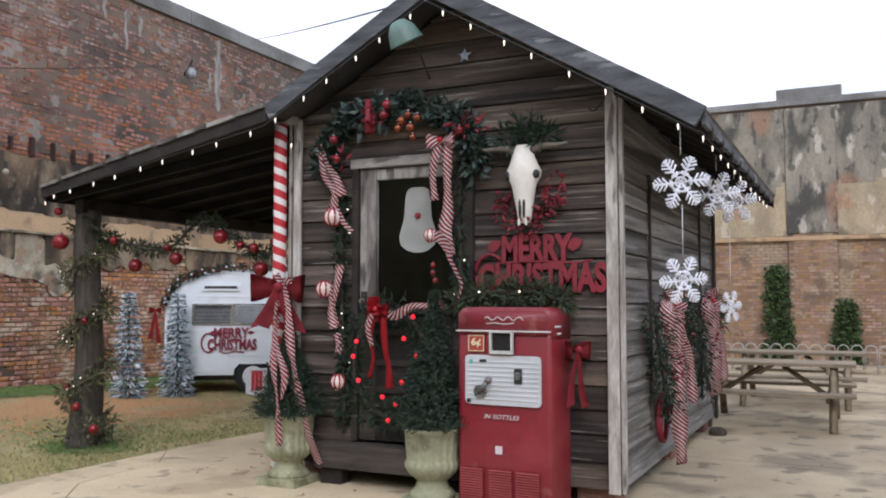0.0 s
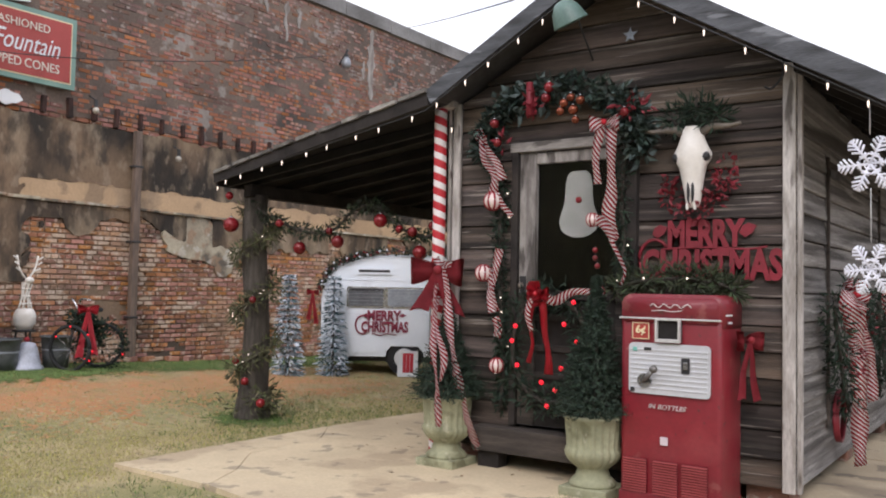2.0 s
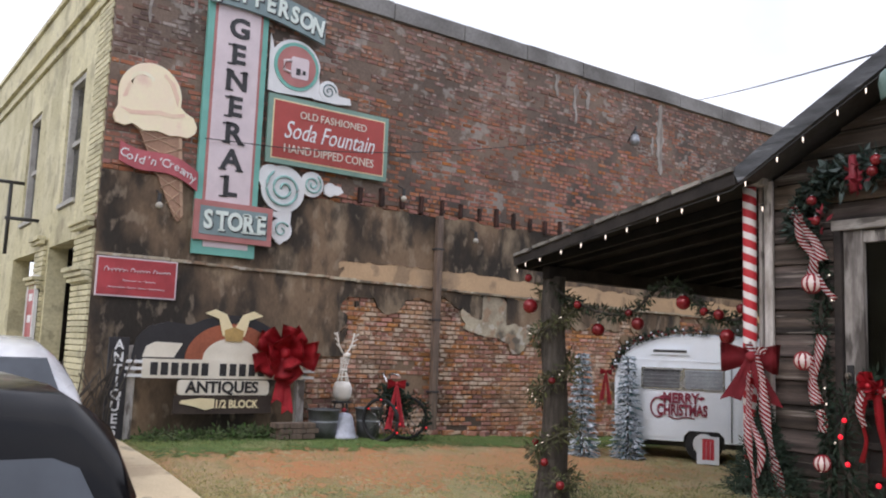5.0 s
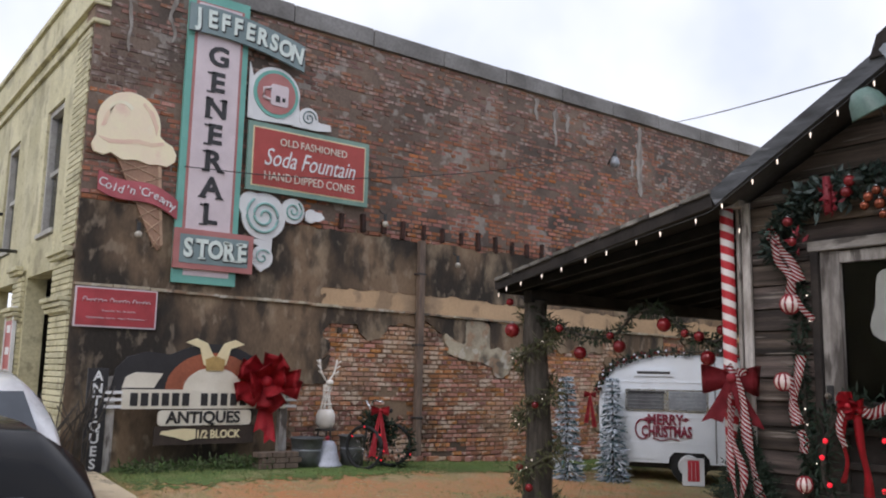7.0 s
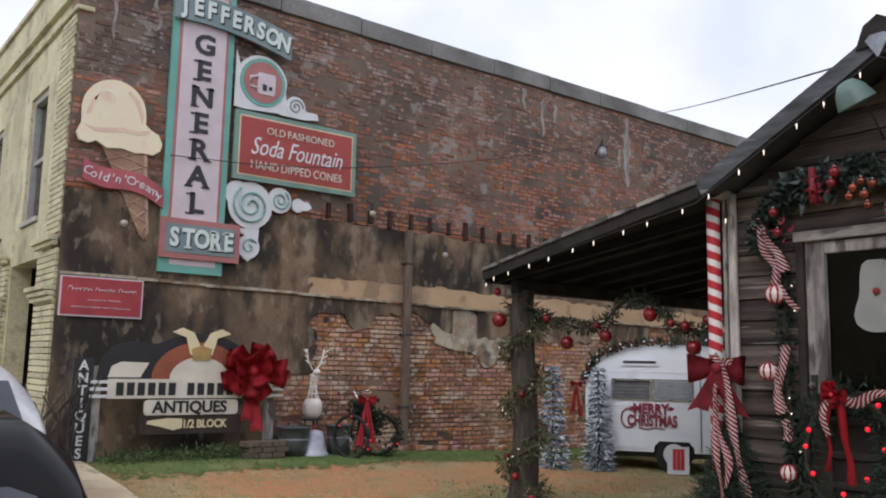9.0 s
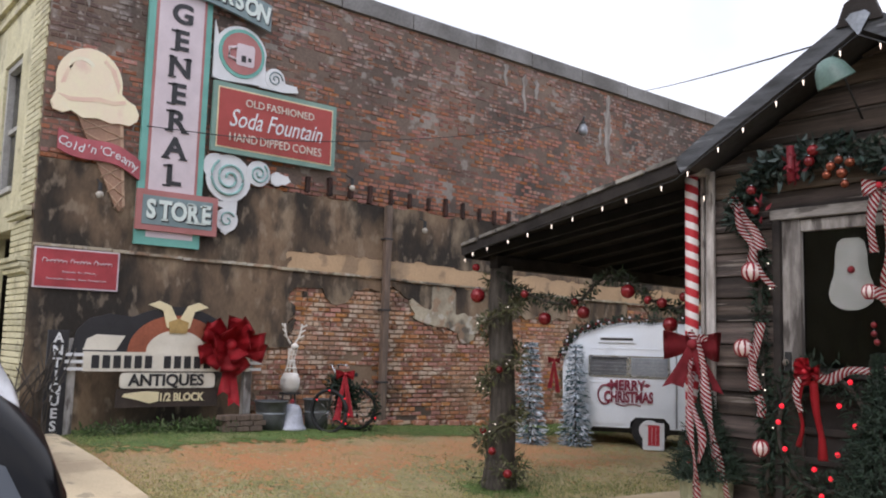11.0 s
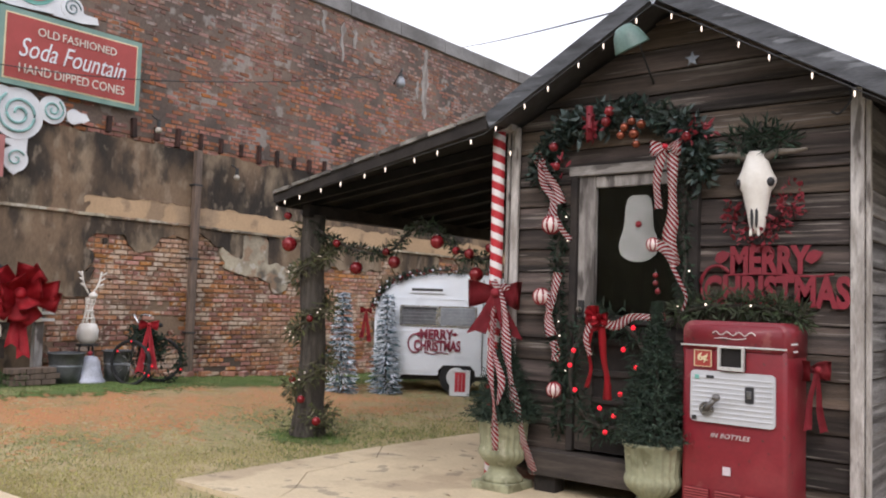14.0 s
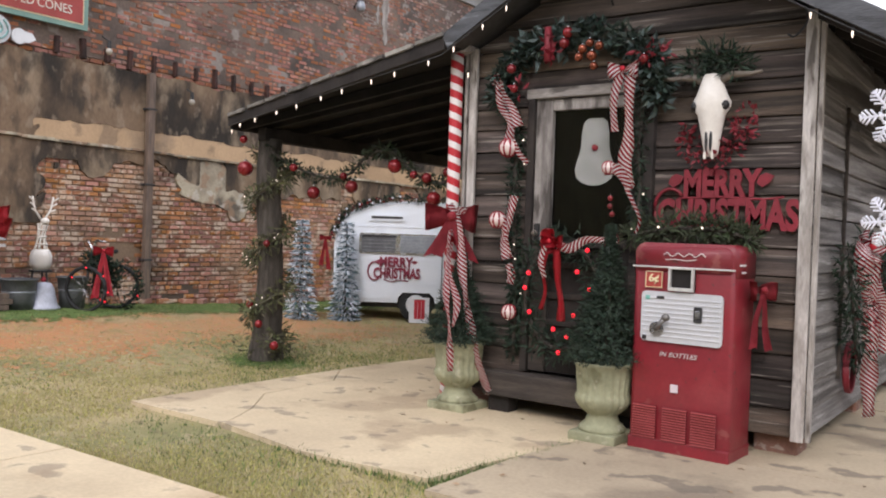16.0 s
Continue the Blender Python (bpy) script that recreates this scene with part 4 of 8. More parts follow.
EZ1 = roof_z(EX1)
PX, PZ, PBACK = -7.85, 2.63, 0.45
LZ = roof_z(SX0 - 0.02)
roof_panel("roof_slope", RX, RZ - 0.02, EX1, EZ1 - 0.02, 0.05, TIN)
roof_panel("roof_slope", RX, RZ - 0.02, SX0 - 0.02, LZ - 0.02, 0.05, TIN)
# porch roof and rafters hold the shade beneath them as near-black colour
roof_panel("porch_roof", SX0 - 0.02, LZ - 0.02, PX, PZ, 0.05, DEEPSHADE, PBACK)


def rake(xa, za, xb, zb, y, hgt, mat, name="rake_board", thick=0.04, back=0.0):
    d = Vector((xb - xa, back, zb - za))
    n = Vector((-d.z, 0, d.x)).normalized()
    n = -n if n.z > 0 else n
    bm = B()
    k = 10
    ring = []
    for i in range(k + 1):
        p = Vector((xa, y, za)) + d * (i / k)
        w = 0.006 * noise.noise((p.x * 2, p.z * 3, y))
        ring.append([bm.verts.new(p + n * (a + w) + Vector((0, b, 0))) for a, b in ((-0.05, 0), (hgt, 0), (hgt, thick), (-0.05, thick))])
    for p, q in zip(ring, ring[1:]):
        for j in range(4):
            bm.faces.new((p[j], q[j], q[(j + 1) % 4], p[(j + 1) % 4]))
    bm.faces.new(ring[0])
    bm.faces.new(ring[-1][::-1])
    bmesh.ops.recalc_face_normals(bm, faces=bm.faces[:])
    return part(name, bm, mat, shack)


rake(RX, RZ, EX1, EZ1, RY0 - 0.045, 0.095, FASCIA)
rake(RX, RZ, SX0 - 0.02, LZ, RY0 - 0.045, 0.08, FASCIA)
rake(SX0 - 0.02, LZ, PX, PZ + 0.02, RY0 - 0.045, 0.078, DARKWOOD, back=PBACK)
# split edge boards; their pale colour stands for the lit top of the porch front
edge_rng = random.Random(17)
ea, eb = Vector((SX0 - 0.02, RY0 - 0.06, LZ + 0.04)), Vector((PX - 0.02, RY0 + PBACK - 0.06, PZ + 0.055))
for k in range(9):
    ta, tb_ = k / 9, (k + 1) / 9 - edge_rng.uniform(0.004, 0.02)
    p, q = ea.lerp(eb, ta), ea.lerp(eb, tb_)
    dz = edge_rng.uniform(-0.012, 0.012)
    bm = B()
    rows2 = []
    for i in range(7):
        c = p.lerp(q, i / 6)
        w = 0.014 + 0.006 * edge_rng.random()
        rows2.append([bm.verts.new(c + Vector((0, y, z + dz))) for y, z in ((-0.012, -w), (0.03, -w), (0.03, w), (-0.012, w))])
    for a_, b_ in zip(rows2, rows2[1:]):
        for j in range(4):
            bm.faces.new((a_[j], b_[j], b_[(j + 1) % 4], a_[(j + 1) % 4]))
    bm.faces.new(rows2[0])
    bm.faces.new(rows2[-1][::-1])
    bmesh.ops.recalc_face_normals(bm, faces=bm.faces[:])
    part("edge_board", bm, EDGEWOOD, shack, "split grey edge board, pale for its lit top edge")
rake(RX, RZ, EX1, EZ1, RY1, 0.11, FASCIA)
rake(RX, RZ, SX0, LZ, RY1, 0.11, FASCIA)
part("eave_board", box(B(), (EX1 + 0.0, (RY0 + RY1) / 2, EZ1 - 0.03), (0.03, RY1 - RY0 - 0.01, 0.09), 0.005), FASCIA, shack)
for i in range(10):
    y = RY0 + 0.25 + i * (RY1 - RY0 - 0.4) / 9
    bm = B()
    for xa, xb in ((SX1 + 0.04, EX1 + 0.02),):
        slab(bm, [(xa, roof_z(xa) - 0.14), (xb, roof_z(xb) - 0.12), (xb, roof_z(xb) - 0.03), (xa, roof_z(xa) - 0.03)], (0, y, 0), (1, 0, 0), (0, 0, 1), 0.05)
    part("rafter_tail", bm, DARKWOOD, shack)
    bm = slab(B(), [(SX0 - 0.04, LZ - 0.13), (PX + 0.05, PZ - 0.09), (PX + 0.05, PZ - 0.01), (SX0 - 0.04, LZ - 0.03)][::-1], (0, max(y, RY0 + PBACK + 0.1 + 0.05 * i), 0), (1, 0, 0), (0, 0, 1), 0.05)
    part("porch_rafter", bm, DEEPSHADE, shack)
part("porch_beam", box(B(), (-7.57, (RY0 + RY1) / 2 + 0.3, PZ - 0.13), (0.12, RY1 - RY0 - 0.7, 0.14), 0.012), DARKWOOD, shack)
part("porch_fascia", box(B(), (PX - 0.0, (RY0 + PBACK + RY1) / 2, PZ - 0.03), (0.035, RY1 - RY0 - PBACK - 0.02, 0.12), 0.006), DARKWOOD, shack)
part("ridge_cap", tube(B(), [(RX, RY0 - 0.06, RZ + 0.045), (RX, RY1, RZ + 0.045)], 0.05), FASCIA, shack)
bm = B()
slab(bm, [(-0.16, -0.1), (0.16, -0.1), (0.10, 0.06), (0.0, 0.12), (-0.10, 0.06)], (RX, RY0 - 0.065, RZ + 0.03), (1, 0, 0), (0, 0, 1), 0.05)
part("ridge_finial", bm, DARKWOOD, shack)
part("ridge_plate", slab(B(), [(-0.085, -0.0), (0.0, -0.14), (0.085, 0.0), (0.05, 0.035), (-0.05, 0.035)], (RX, RY0 - 0.078, RZ - 0.03), (1, 0, 0), (0, 0, 1), 0.01), ZINC, shack, "pale tin plate")

# porch post: a rough cedar log
bm = B()
n = 14
ring = []
for i in range(22):
    t = i / 21
    z = 2.46 * t
    r = 0.155 - 0.03 * t + 0.05 * max(0, 0.12 - t) / 0.12
    ring.append([bm.verts.new((-7.57 + 0.03 * math.sin(z * 2.2) + r * math.cos(a) * (1 + 0.16 * noise.noise((math.cos(a) * 1.5, math.sin(a) * 1.5, z * 1.3))),
                               6.43 + r * math.sin(a) * (1 + 0.16 * noise.noise((math.cos(a) * 1.5, math.sin(a) * 1.5, z * 1.3))), z)) for a in (2 * math.pi * k / n for k in range(n))])
for p, q in zip(ring, ring[1:]):
    for k in range(n):
        bm.faces.new((p[k], p[(k + 1) % n], q[(k + 1) % n], q[k])).smooth = True
bm.faces.new(ring[-1])
part("porch_post", bm, BARK, shack, "rough cedar log post")

# the half-glazed door in its frame
door = part("door", slab(B(), [(-3.78, 0.37), (-3.08, 0.37), (-3.08, 1.42), (-3.78, 1.42)], (0, SY0 - 0.02, 0), (1, 0, 0), (0, 0, 1), 0.05), DARKWOOD, shack, "dark half-glazed door")
for c, s in (((-3.855, SY0 - 0.025, 2.02), (0.15, 0.06, 1.16)), ((-3.035, SY0 - 0.02, 1.5), (0.09, 0.06, 2.24)), ((-3.43, SY0 - 0.02, 2.545), (0.698, 0.06, 0.09))):
    part("door_stile", box(B(), c, s, 0.008), DOORTRIM if c[0] < -3.1 else SIDING, door)
part("lower_stile", box(B(), (-3.855, SY0 - 0.025, 0.905), (0.15, 0.06, 1.07), 0.008), SILLWOOD, door)
part("lock_rail", box(B(), (-3.43, SY0 - 0.022, 1.43), (0.698, 0.055, 0.07), 0.008), DARKWOOD, door)
for c, s in (((-3.965, SY0 - 0.05, 1.48), (0.06, 0.07, 2.24)), ((-2.945, SY0 - 0.05, 1.48), (0.09, 0.07, 2.24)), ((-3.45, SY0 - 0.05, 2.64), (1.12, 0.08, 0.08))):
    part("door_frame", box(B(), c, s, 0.008), DOORHEAD if s[0] > 1 else DARKWOOD, shack)
for z in (0.55, 0.78, 1.0, 1.25):
    part("panel_rail", box(B(), (-3.45, SY0 - 0.035, z), (0.66, 0.03, 0.05), 0.006), DARKWOOD, door)
part("lock", box(B(), (-3.885, SY0 - 0.065, 1.50), (0.05, 0.02, 0.16), 0.004), WIRE, door)
part("knob", ball(B(), (-3.885, SY0 - 0.10, 1.50), 0.026), HORN, door)
gl = part("pane", box(B(), (-3.43, SY0 - 0.005, 1.98), (0.70, 0.006, 1.06)), GLASS, door)
gl.visible_shadow = False

# ---- large things ----
trng = random.Random(21)
CRANK = M("worn_dark_steel", (0.22, 0.21, 0.20), (0.14, 0.135, 0.13), 5, 60, 0.4, metal=0.7, bump=0.1)
PANEL = M("aged_white_panel", (0.54, 0.55, 0.57), (0.46, 0.47, 0.49), 4, 50, 0.45, bump=0.05, deep=0.08, stain=((3.0, 0.6, 0.08, (0.30, 0.27, 0.25), 0.5),))
PALESTEEL = M("dull_pale_steel", (0.58, 0.57, 0.55), (0.46, 0.45, 0.44), 5, 60, 0.45, metal=0.15, bump=0.05)
PINKWHITE_MARK = M("worn_white_mark", (0.66, 0.58, 0.56), None, 5, 60, 0.6, bump=0)

# the red bottle vending machine
vm = thing("vending_machine", (-2.49, 5.79, 0), "old red enamelled bottle vending machine with a white panel", "vending machine")
MX0, MX1, MYF, MYB, MH = -2.835, -2.15, 5.585, 5.985, 1.465
bm = B()
box(bm, ((MX0 + MX1) / 2, (MYF + MYB) / 2 + 0.01, 0.66), (MX1 - MX0, MYB - MYF, 1.26), 0.035)
part("cabinet", bm, RED, vm, smooth=True)
part("plinth", box(B(), ((MX0 + MX1) / 2, (MYF + MYB) / 2, 0.045), (MX1 - MX0 + 0.004, MYB - MYF + 0.006, 0.09), 0.012), RED, vm)
bm = B()
prof = [(MX0 - 0.001, 1.24), (MX1 + 0.001, 1.24)] + [(cx + 0.075 * math.cos(a), MH - 0.075 + 0.075 * math.sin(a)) for cx, a0 in ((MX1 - 0.074, 0.0), (MX0 + 0.074, math.pi / 2)) for a in (a0 + math.pi / 2 * i / 6 for i in range(7))]
slab(bm, prof, (0, MYF - 0.004, 0), (1, 0, 0), (0, 0, 1), MYB - MYF)
bmesh.ops.bevel(bm, geom=[e for e in bm.edges if all(abs(v.co.y - MYF + 0.004) < 1e-4 for v in e.verts)], offset=0.03, segments=3, affect="EDGES")
part("top_lid", bm, RED, vm, smooth=True)
part("trim_strip", box(B(), ((MX0 + MX1) / 2, MYF - 0.008, 1.296), (MX1 - MX0 + 0.004, 0.02, 0.012), 0.004), PALESTEEL, vm)
pan = part("panel", slab(B(), rbox(-2.765, 0.775, -2.215, 1.125, 0.03), (0, MYF - 0.014, 0), (1, 0, 0), (0, 0, 1), 0.016), PANEL, vm, "white ribbed metal panel")
for k in range(9):
    part("rib", box(B(), (-2.49, MYF - 0.016, 0.815 + k * 0.033), (0.52, 0.008, 0.012), 0.003), PANEL, pan)
# shallow plate; the darkness inside the opening is in its colour
port = part("bottle_port", slab(B(), rbox(-2.575, 1.135, -2.405, 1.30, 0.012), (0, MYF - 0.014, 0), (1, 0, 0), (0, 0, 1), 0.02), DEEPSHADE, vm, "bottle opening, black inside a pale steel rim")
for c, s in (((-2.49, 1.2925), (0.17, 0.015)), ((-2.49, 1.147), (0.17, 0.024)), ((-2.5675, 1.222), (0.015, 0.126)), ((-2.4125, 1.222), (0.015, 0.126))):
    part("rim", box(B(), (c[0], MYF - 0.028, c[1]), (s[0], 0.03, s[1]), 0.004), PALESTEEL, port)
bm = tube(B(), [(-2.65, MYF - 0.03, 0.865), (-2.635, MYF - 0.075, 0.87), (-2.57, MYF - 0.08, 0.945)], 0.019)
ball(bm, (-2.565, MYF - 0.08, 0.952), 0.027)
part("crank", bm, CRANK, vm, "worn steel crank handle")
part("crank_plate", lathe(B(), (0, 0, 0), [(0.05, 0), (0.05, 0.008)], 16), STEEL, vm).matrix_local = Matrix.Translation((-0.16, MYF - 0.018 - 5.79, 0.865)) @ Matrix.Rotation(radians(90), 4, "X")
part("coin_slot", slab(B(), rbox(-2.40, 0.93, -2.345, 1.035, 0.008), (0, MYF - 0.026, 0), (1, 0, 0), (0, 0, 1), 0.014), BLACK, vm)
part("coin_window", box(B(), (-2.372, MYF - 0.03, 0.985), (0.03, 0.008, 0.05), 0.002), STEEL, vm)
part("lock", box(B(), (-2.735, MYF - 0.02, 0.80), (0.03, 0.012, 0.03), 0.004), BLACK, vm)
part("badge", box(B(), (-2.63, MYF - 0.02, 1.085), (0.05, 0.012, 0.02), 0.003), BLACK, vm)
part("badge", box(B(), (-2.72, MYF - 0.018, 1.08), (0.03, 0.01, 0.03), 0.003), TEAL, vm)
plate = part("price_plate", slab(B(), rbox(-2.745, 1.15, -2.625, 1.265, 0.006), (0, MYF - 0.006, 0), (1, 0, 0), (0, 0, 1), 0.008), SIGNRED, vm, "small red and cream price plate")
for c, s in (((-2.685, 1.262), (0.12, 0.004)), ((-2.685, 1.153), (0.12, 0.004)), ((-2.742, 1.2075), (0.004, 0.1)), ((-2.628, 1.2075), (0.004, 0.1))):
    part("border", box(B(), (c[0], MYF - 0.009, c[1]), (s[0], 0.008, s[1])), CREAM, plate)
words("price", "6\u00a2", CREAM, plate, (-2.685, MYF - 0.012, 1.215), 0.075, bold=0.001)
words("lettering", "IN BOTTLES", PINKWHITE_MARK, vm, (-2.50, MYF - 0.006, 0.69), 0.045, squeeze=1.05, shear=0.25, depth=0.006)
part("sticker", box(B(), (-2.52, MYF - 0.004, 0.46), (0.05, 0.008, 0.055)), PINK, vm)
# the maker's mark: plain white flowing strokes
bm = B()
for pts in ([(-2.62 + 0.28 * k / 12, 1.385 + 0.013 * math.sin(k * 1.9)) for k in range(13)], [(-2.61, 1.348), (-2.54, 1.354), (-2.47, 1.346), (-2.40, 1.356)]):
    tube(bm, line([(x, MYF - 0.012, z) for x, z in pts], 4), 0.0038, 6)
part("maker_mark", bm, PINKWHITE_MARK, vm, "plain white swash mark")
for gx_ in (-2.72, -2.51, -2.315):
    g = part("grille", box(B(), (gx_, MYF - 0.002, 0.205), (0.165, 0.012, 0.235), 0.004), M("grille_shade", (0.15, 0.011, 0.017), None, 5, 60, 0.6), vm)
    for k in range(13):
        part("louvre", box(B(), (gx_, MYF - 0.012, 0.098 + k * 0.018), (0.165, 0.014, 0.006), 0.002, Euler((0.5, 0, 0)).to_matrix().to_4x4()), M("louvre_red", (0.36, 0.075, 0.075), (0.27, 0.045, 0.045), 3, 40, 0.45) if "louvre_red" not in bpy.data.materials else bpy.data.materials["louvre_red"], g)
part("side_mark", box(B(), (MX1 + 0.002, 5.72, 1.33), (0.006, 0.12, 0.012)), WHITE, vm)
part("side_mark", box(B(), (MX1 + 0.002, 5.74, 1.28), (0.006, 0.08, 0.012)), WHITE, vm)


def bow(th, c, size, mat, facing=(0, -1, 0), tails=2, rng=trng, tail_len=1.0, loops=2):
    """A ribbon bow: loops of bent cloth, a knot and hanging tails."""
    c, f = Vector(c), Vector(facing).normalized()
    right = Vector((0, 0, 1)).cross(f).normalized() * -1
    up = Vector((0, 0, 1))
    for k in range(loops):
        a = (math.pi * (0.06 + 0.88 * k / max(1, loops - 1))) if loops > 2 else (-0.1 if k == 0 else math.pi + 0.25)
        if loops > 5:
            a = 2 * math.pi * k / loops * (1 if k % 3 else 1.13) + rng.uniform(-0.15, 0.15)
        d = right * math.cos(a) + up * math.sin(a) * (0.85 if loops > 2 else 0.35)
        sc = (0.55 if k % 3 == 0 else 1.0) * rng.uniform(0.85, 1.05) if loops > 5 else 1.0
        puff = (0.34 if k % 3 == 0 else 0.2) if loops > 5 else 0.27
        side = (f.cross(d) + d * (rng.uniform(-0.3, 0.3) if loops > 5 else 0)).normalized()
        bm = B()
        uvl = bm.loops.layers.uv.new("UVMap")
        wid = size * (0.58 if loops > 2 else 0.95)
        rows2 = []
        for i in range(11):
            t = i / 10
            along = sc * size * math.sin(math.pi * t) * (1 if loops > 2 else 0.9)
            lift = size * puff * (1 - math.cos(2 * math.pi * t)) * (1 if t < 0.5 else 0.2) + 0.02 * size
            w = wid * ((0.45 if loops > 5 else 0.3) + (0.55 if loops > 5 else 0.7) * math.sin(math.pi * t) ** 0.7)
            p = c + d * along + f * lift
            rows2.append((bm.verts.new(p + side * w * 0.5), bm.verts.new(p + f * 0.01 * rng.random()), bm.verts.new(p - side * w * 0.5)))
        for i, (a_, b_) in enumerate(zip(rows2, rows2[1:])):
            for q in range(2):
                fc = bm.faces.new((a_[q], a_[q + 1], b_[q + 1], b_[q]))
                fc.smooth = True
                for lp, (u_, v_) in zip(fc.loops, ((q, i), (q + 1, i), (q + 1, i + 1), (q, i + 1))):
                    lp[uvl].uv = (u_ * wid / 2, v_ * 0.2 * size)
        bmesh.ops.solidify(bm, geom=bm.faces[:], thickness=0.004)
        part("loop", bm, mat, th)
    for k in range(tails):
        dx = (k - (tails - 1) / 2) * (0.3 if loops > 5 else 0.95) * size + rng.uniform(-0.05, 0.05) * size
        L = size * 1.7 * tail_len * rng.uniform(0.85, 1.1)
        bm = B()
        rows2 = []
        for i in range(9):
            t = i / 8
            p = c + right * (dx * t * 1.4) - up * L * t + f * (0.03 + 0.05 * size * math.sin(t * 7 + k))
            w = size * (0.24 + 0.46 * t) * (0.5 if loops > 5 else 1)
            notch = up * (0.12 * size if i == 8 else 0)
            rows2.append((bm.verts.new(p + right * w * 0.5), bm.verts.new(p + f * 0.02 + notch), bm.verts.new(p - right * w * 0.5)))
        for a_, b_ in zip(rows2, rows2[1:]):
            for q in range(2):
                bm.faces.new((a_[q], a_[q + 1], b_[q + 1], b_[q])).smooth = True
        bmesh.ops.solidify(bm, geom=bm.faces[:], thickness=0.004)
        part("tail", bm, mat, th)
    part("knot", ball(B(), c + f * 0.05, size * 0.17, 10), mat, th, smooth=True)


vm.matrix_world = Matrix.Translation((-2.472, 5.725, 0)) @ Matrix.Rotation(radians(-2.5), 4, "Z") @ Matrix.Diagonal((1.055, 1, 0.995, 1))
mb = thing("ribbon_bow", (MX1 + 0.05, 5.72, 1.1), "red cloth bow tied to the side of the vending machine", "bow")
bow(mb, (MX1 + 0.10, 5.78, 1.16), 0.14, REDCLOTH, (0.95, -0.3, 0), 2, trng, 1.9)

# cast stone urns with clipped spruce shrubs
URN = [(0.17, 0.06), (0.172, 0.085), (0.15, 0.11), (0.125, 0.13), (0.118, 0.155), (0.108, 0.18), (0.13, 0.20), (0.17, 0.235), (0.195, 0.275), (0.20, 0.31), (0.19, 0.33), (0.186, 0.345), (0.189, 0.40), (0.196, 0.48), (0.206, 0.53), (0.22, 0.545), (0.22, 0.565), (0.197, 0.565), (0.18, 0.53)]


def urn(at, label, scale=1.0):
    th = thing("urn", at, label, "urn", "urns beside the door")
    bm = B()
    lathe(bm, at, [(r * scale, z * scale) for r, z in URN], 96, 0, 0.04, 22, 6, 13)
    part("bowl", bm, STONE, th)
    part("plinth", box(B(), (at[0], at[1], at[2] + 0.03), (0.37 * scale, 0.37 * scale, 0.068), 0.012), STONE, th)
    part("soil", lathe(B(), at, [(0.02, 0.50), (0.165, 0.50), (0.165, 0.505), (0.02, 0.51)], 20), SOIL, th)
    return th


def shrub(at, hgt, rad, rng, label):
    th = thing("spruce_shrub", at, label, "shrub", "shrubs in urns")
    part("stem", tube(B(), [at, (at[0] + 0.01, at[1], at[2] + hgt * 0.9)], 0.02, 8, 0, 0.3), BARK, th)
    vs, fs = [], []
    for _ in range(1700):
        t = rng.random() ** 1.45
        a = rng.uniform(0, 2 * math.pi)
        lump = 1 + 0.22 * noise.noise((math.cos(a) * 1.6, math.sin(a) * 1.6, t * 4 + at[0]))
        r = rad * lump * (0.02 + 0.98 * (1 - t) ** 1.35) * (1 if t > 0.06 else 0.85) * rng.uniform(0.35, 1.08)
        p = Vector((at[0] + r * math.cos(a), at[1] + r * math.sin(a), at[2] + hgt * t))
        d = Vector((math.cos(a), math.sin(a), rng.uniform(-0.2, 0.8))).normalized()
        L = rng.uniform(0.06, 0.18) * (1 - 0.85 * t)
        for q in range(9):
            s = p + d * L * (q / 9)
            e = (d * 0.8 + Vector((rng.gauss(0, 0.7), rng.gauss(0, 0.7), rng.gauss(0, 0.7)))).normalized() * rng.uniform(0.025, 0.045)
            w = d.cross(e).normalized() * 0.0045
            k = len(vs)
            vs += [tuple(s + w), tuple(s - w), tuple(s + e)]
            fs.append((k, k + 1, k + 2))
    raw("foliage", vs, fs, SPRUCE, th)
    return th


urn((-4.48, 5.76, 0.008), "pale green cast stone urn with fluted bowl, beside the striped pole")
urn((-3.075, 5.60, 0.008), "pale green cast stone urn beside the vending machine")
shrub((-4.48, 5.76, 0.565), 0.74, 0.28, trng, "dark green spruce shrub growing in a stone urn")
shrub((-3.07, 5.62, 0.565), 1.0, 0.27, trng, "tall dark green spruce shrub in an urn by the door")

# striped pole at the porch corner
STRIPE = bpy.data.materials.new("candy_stripes")


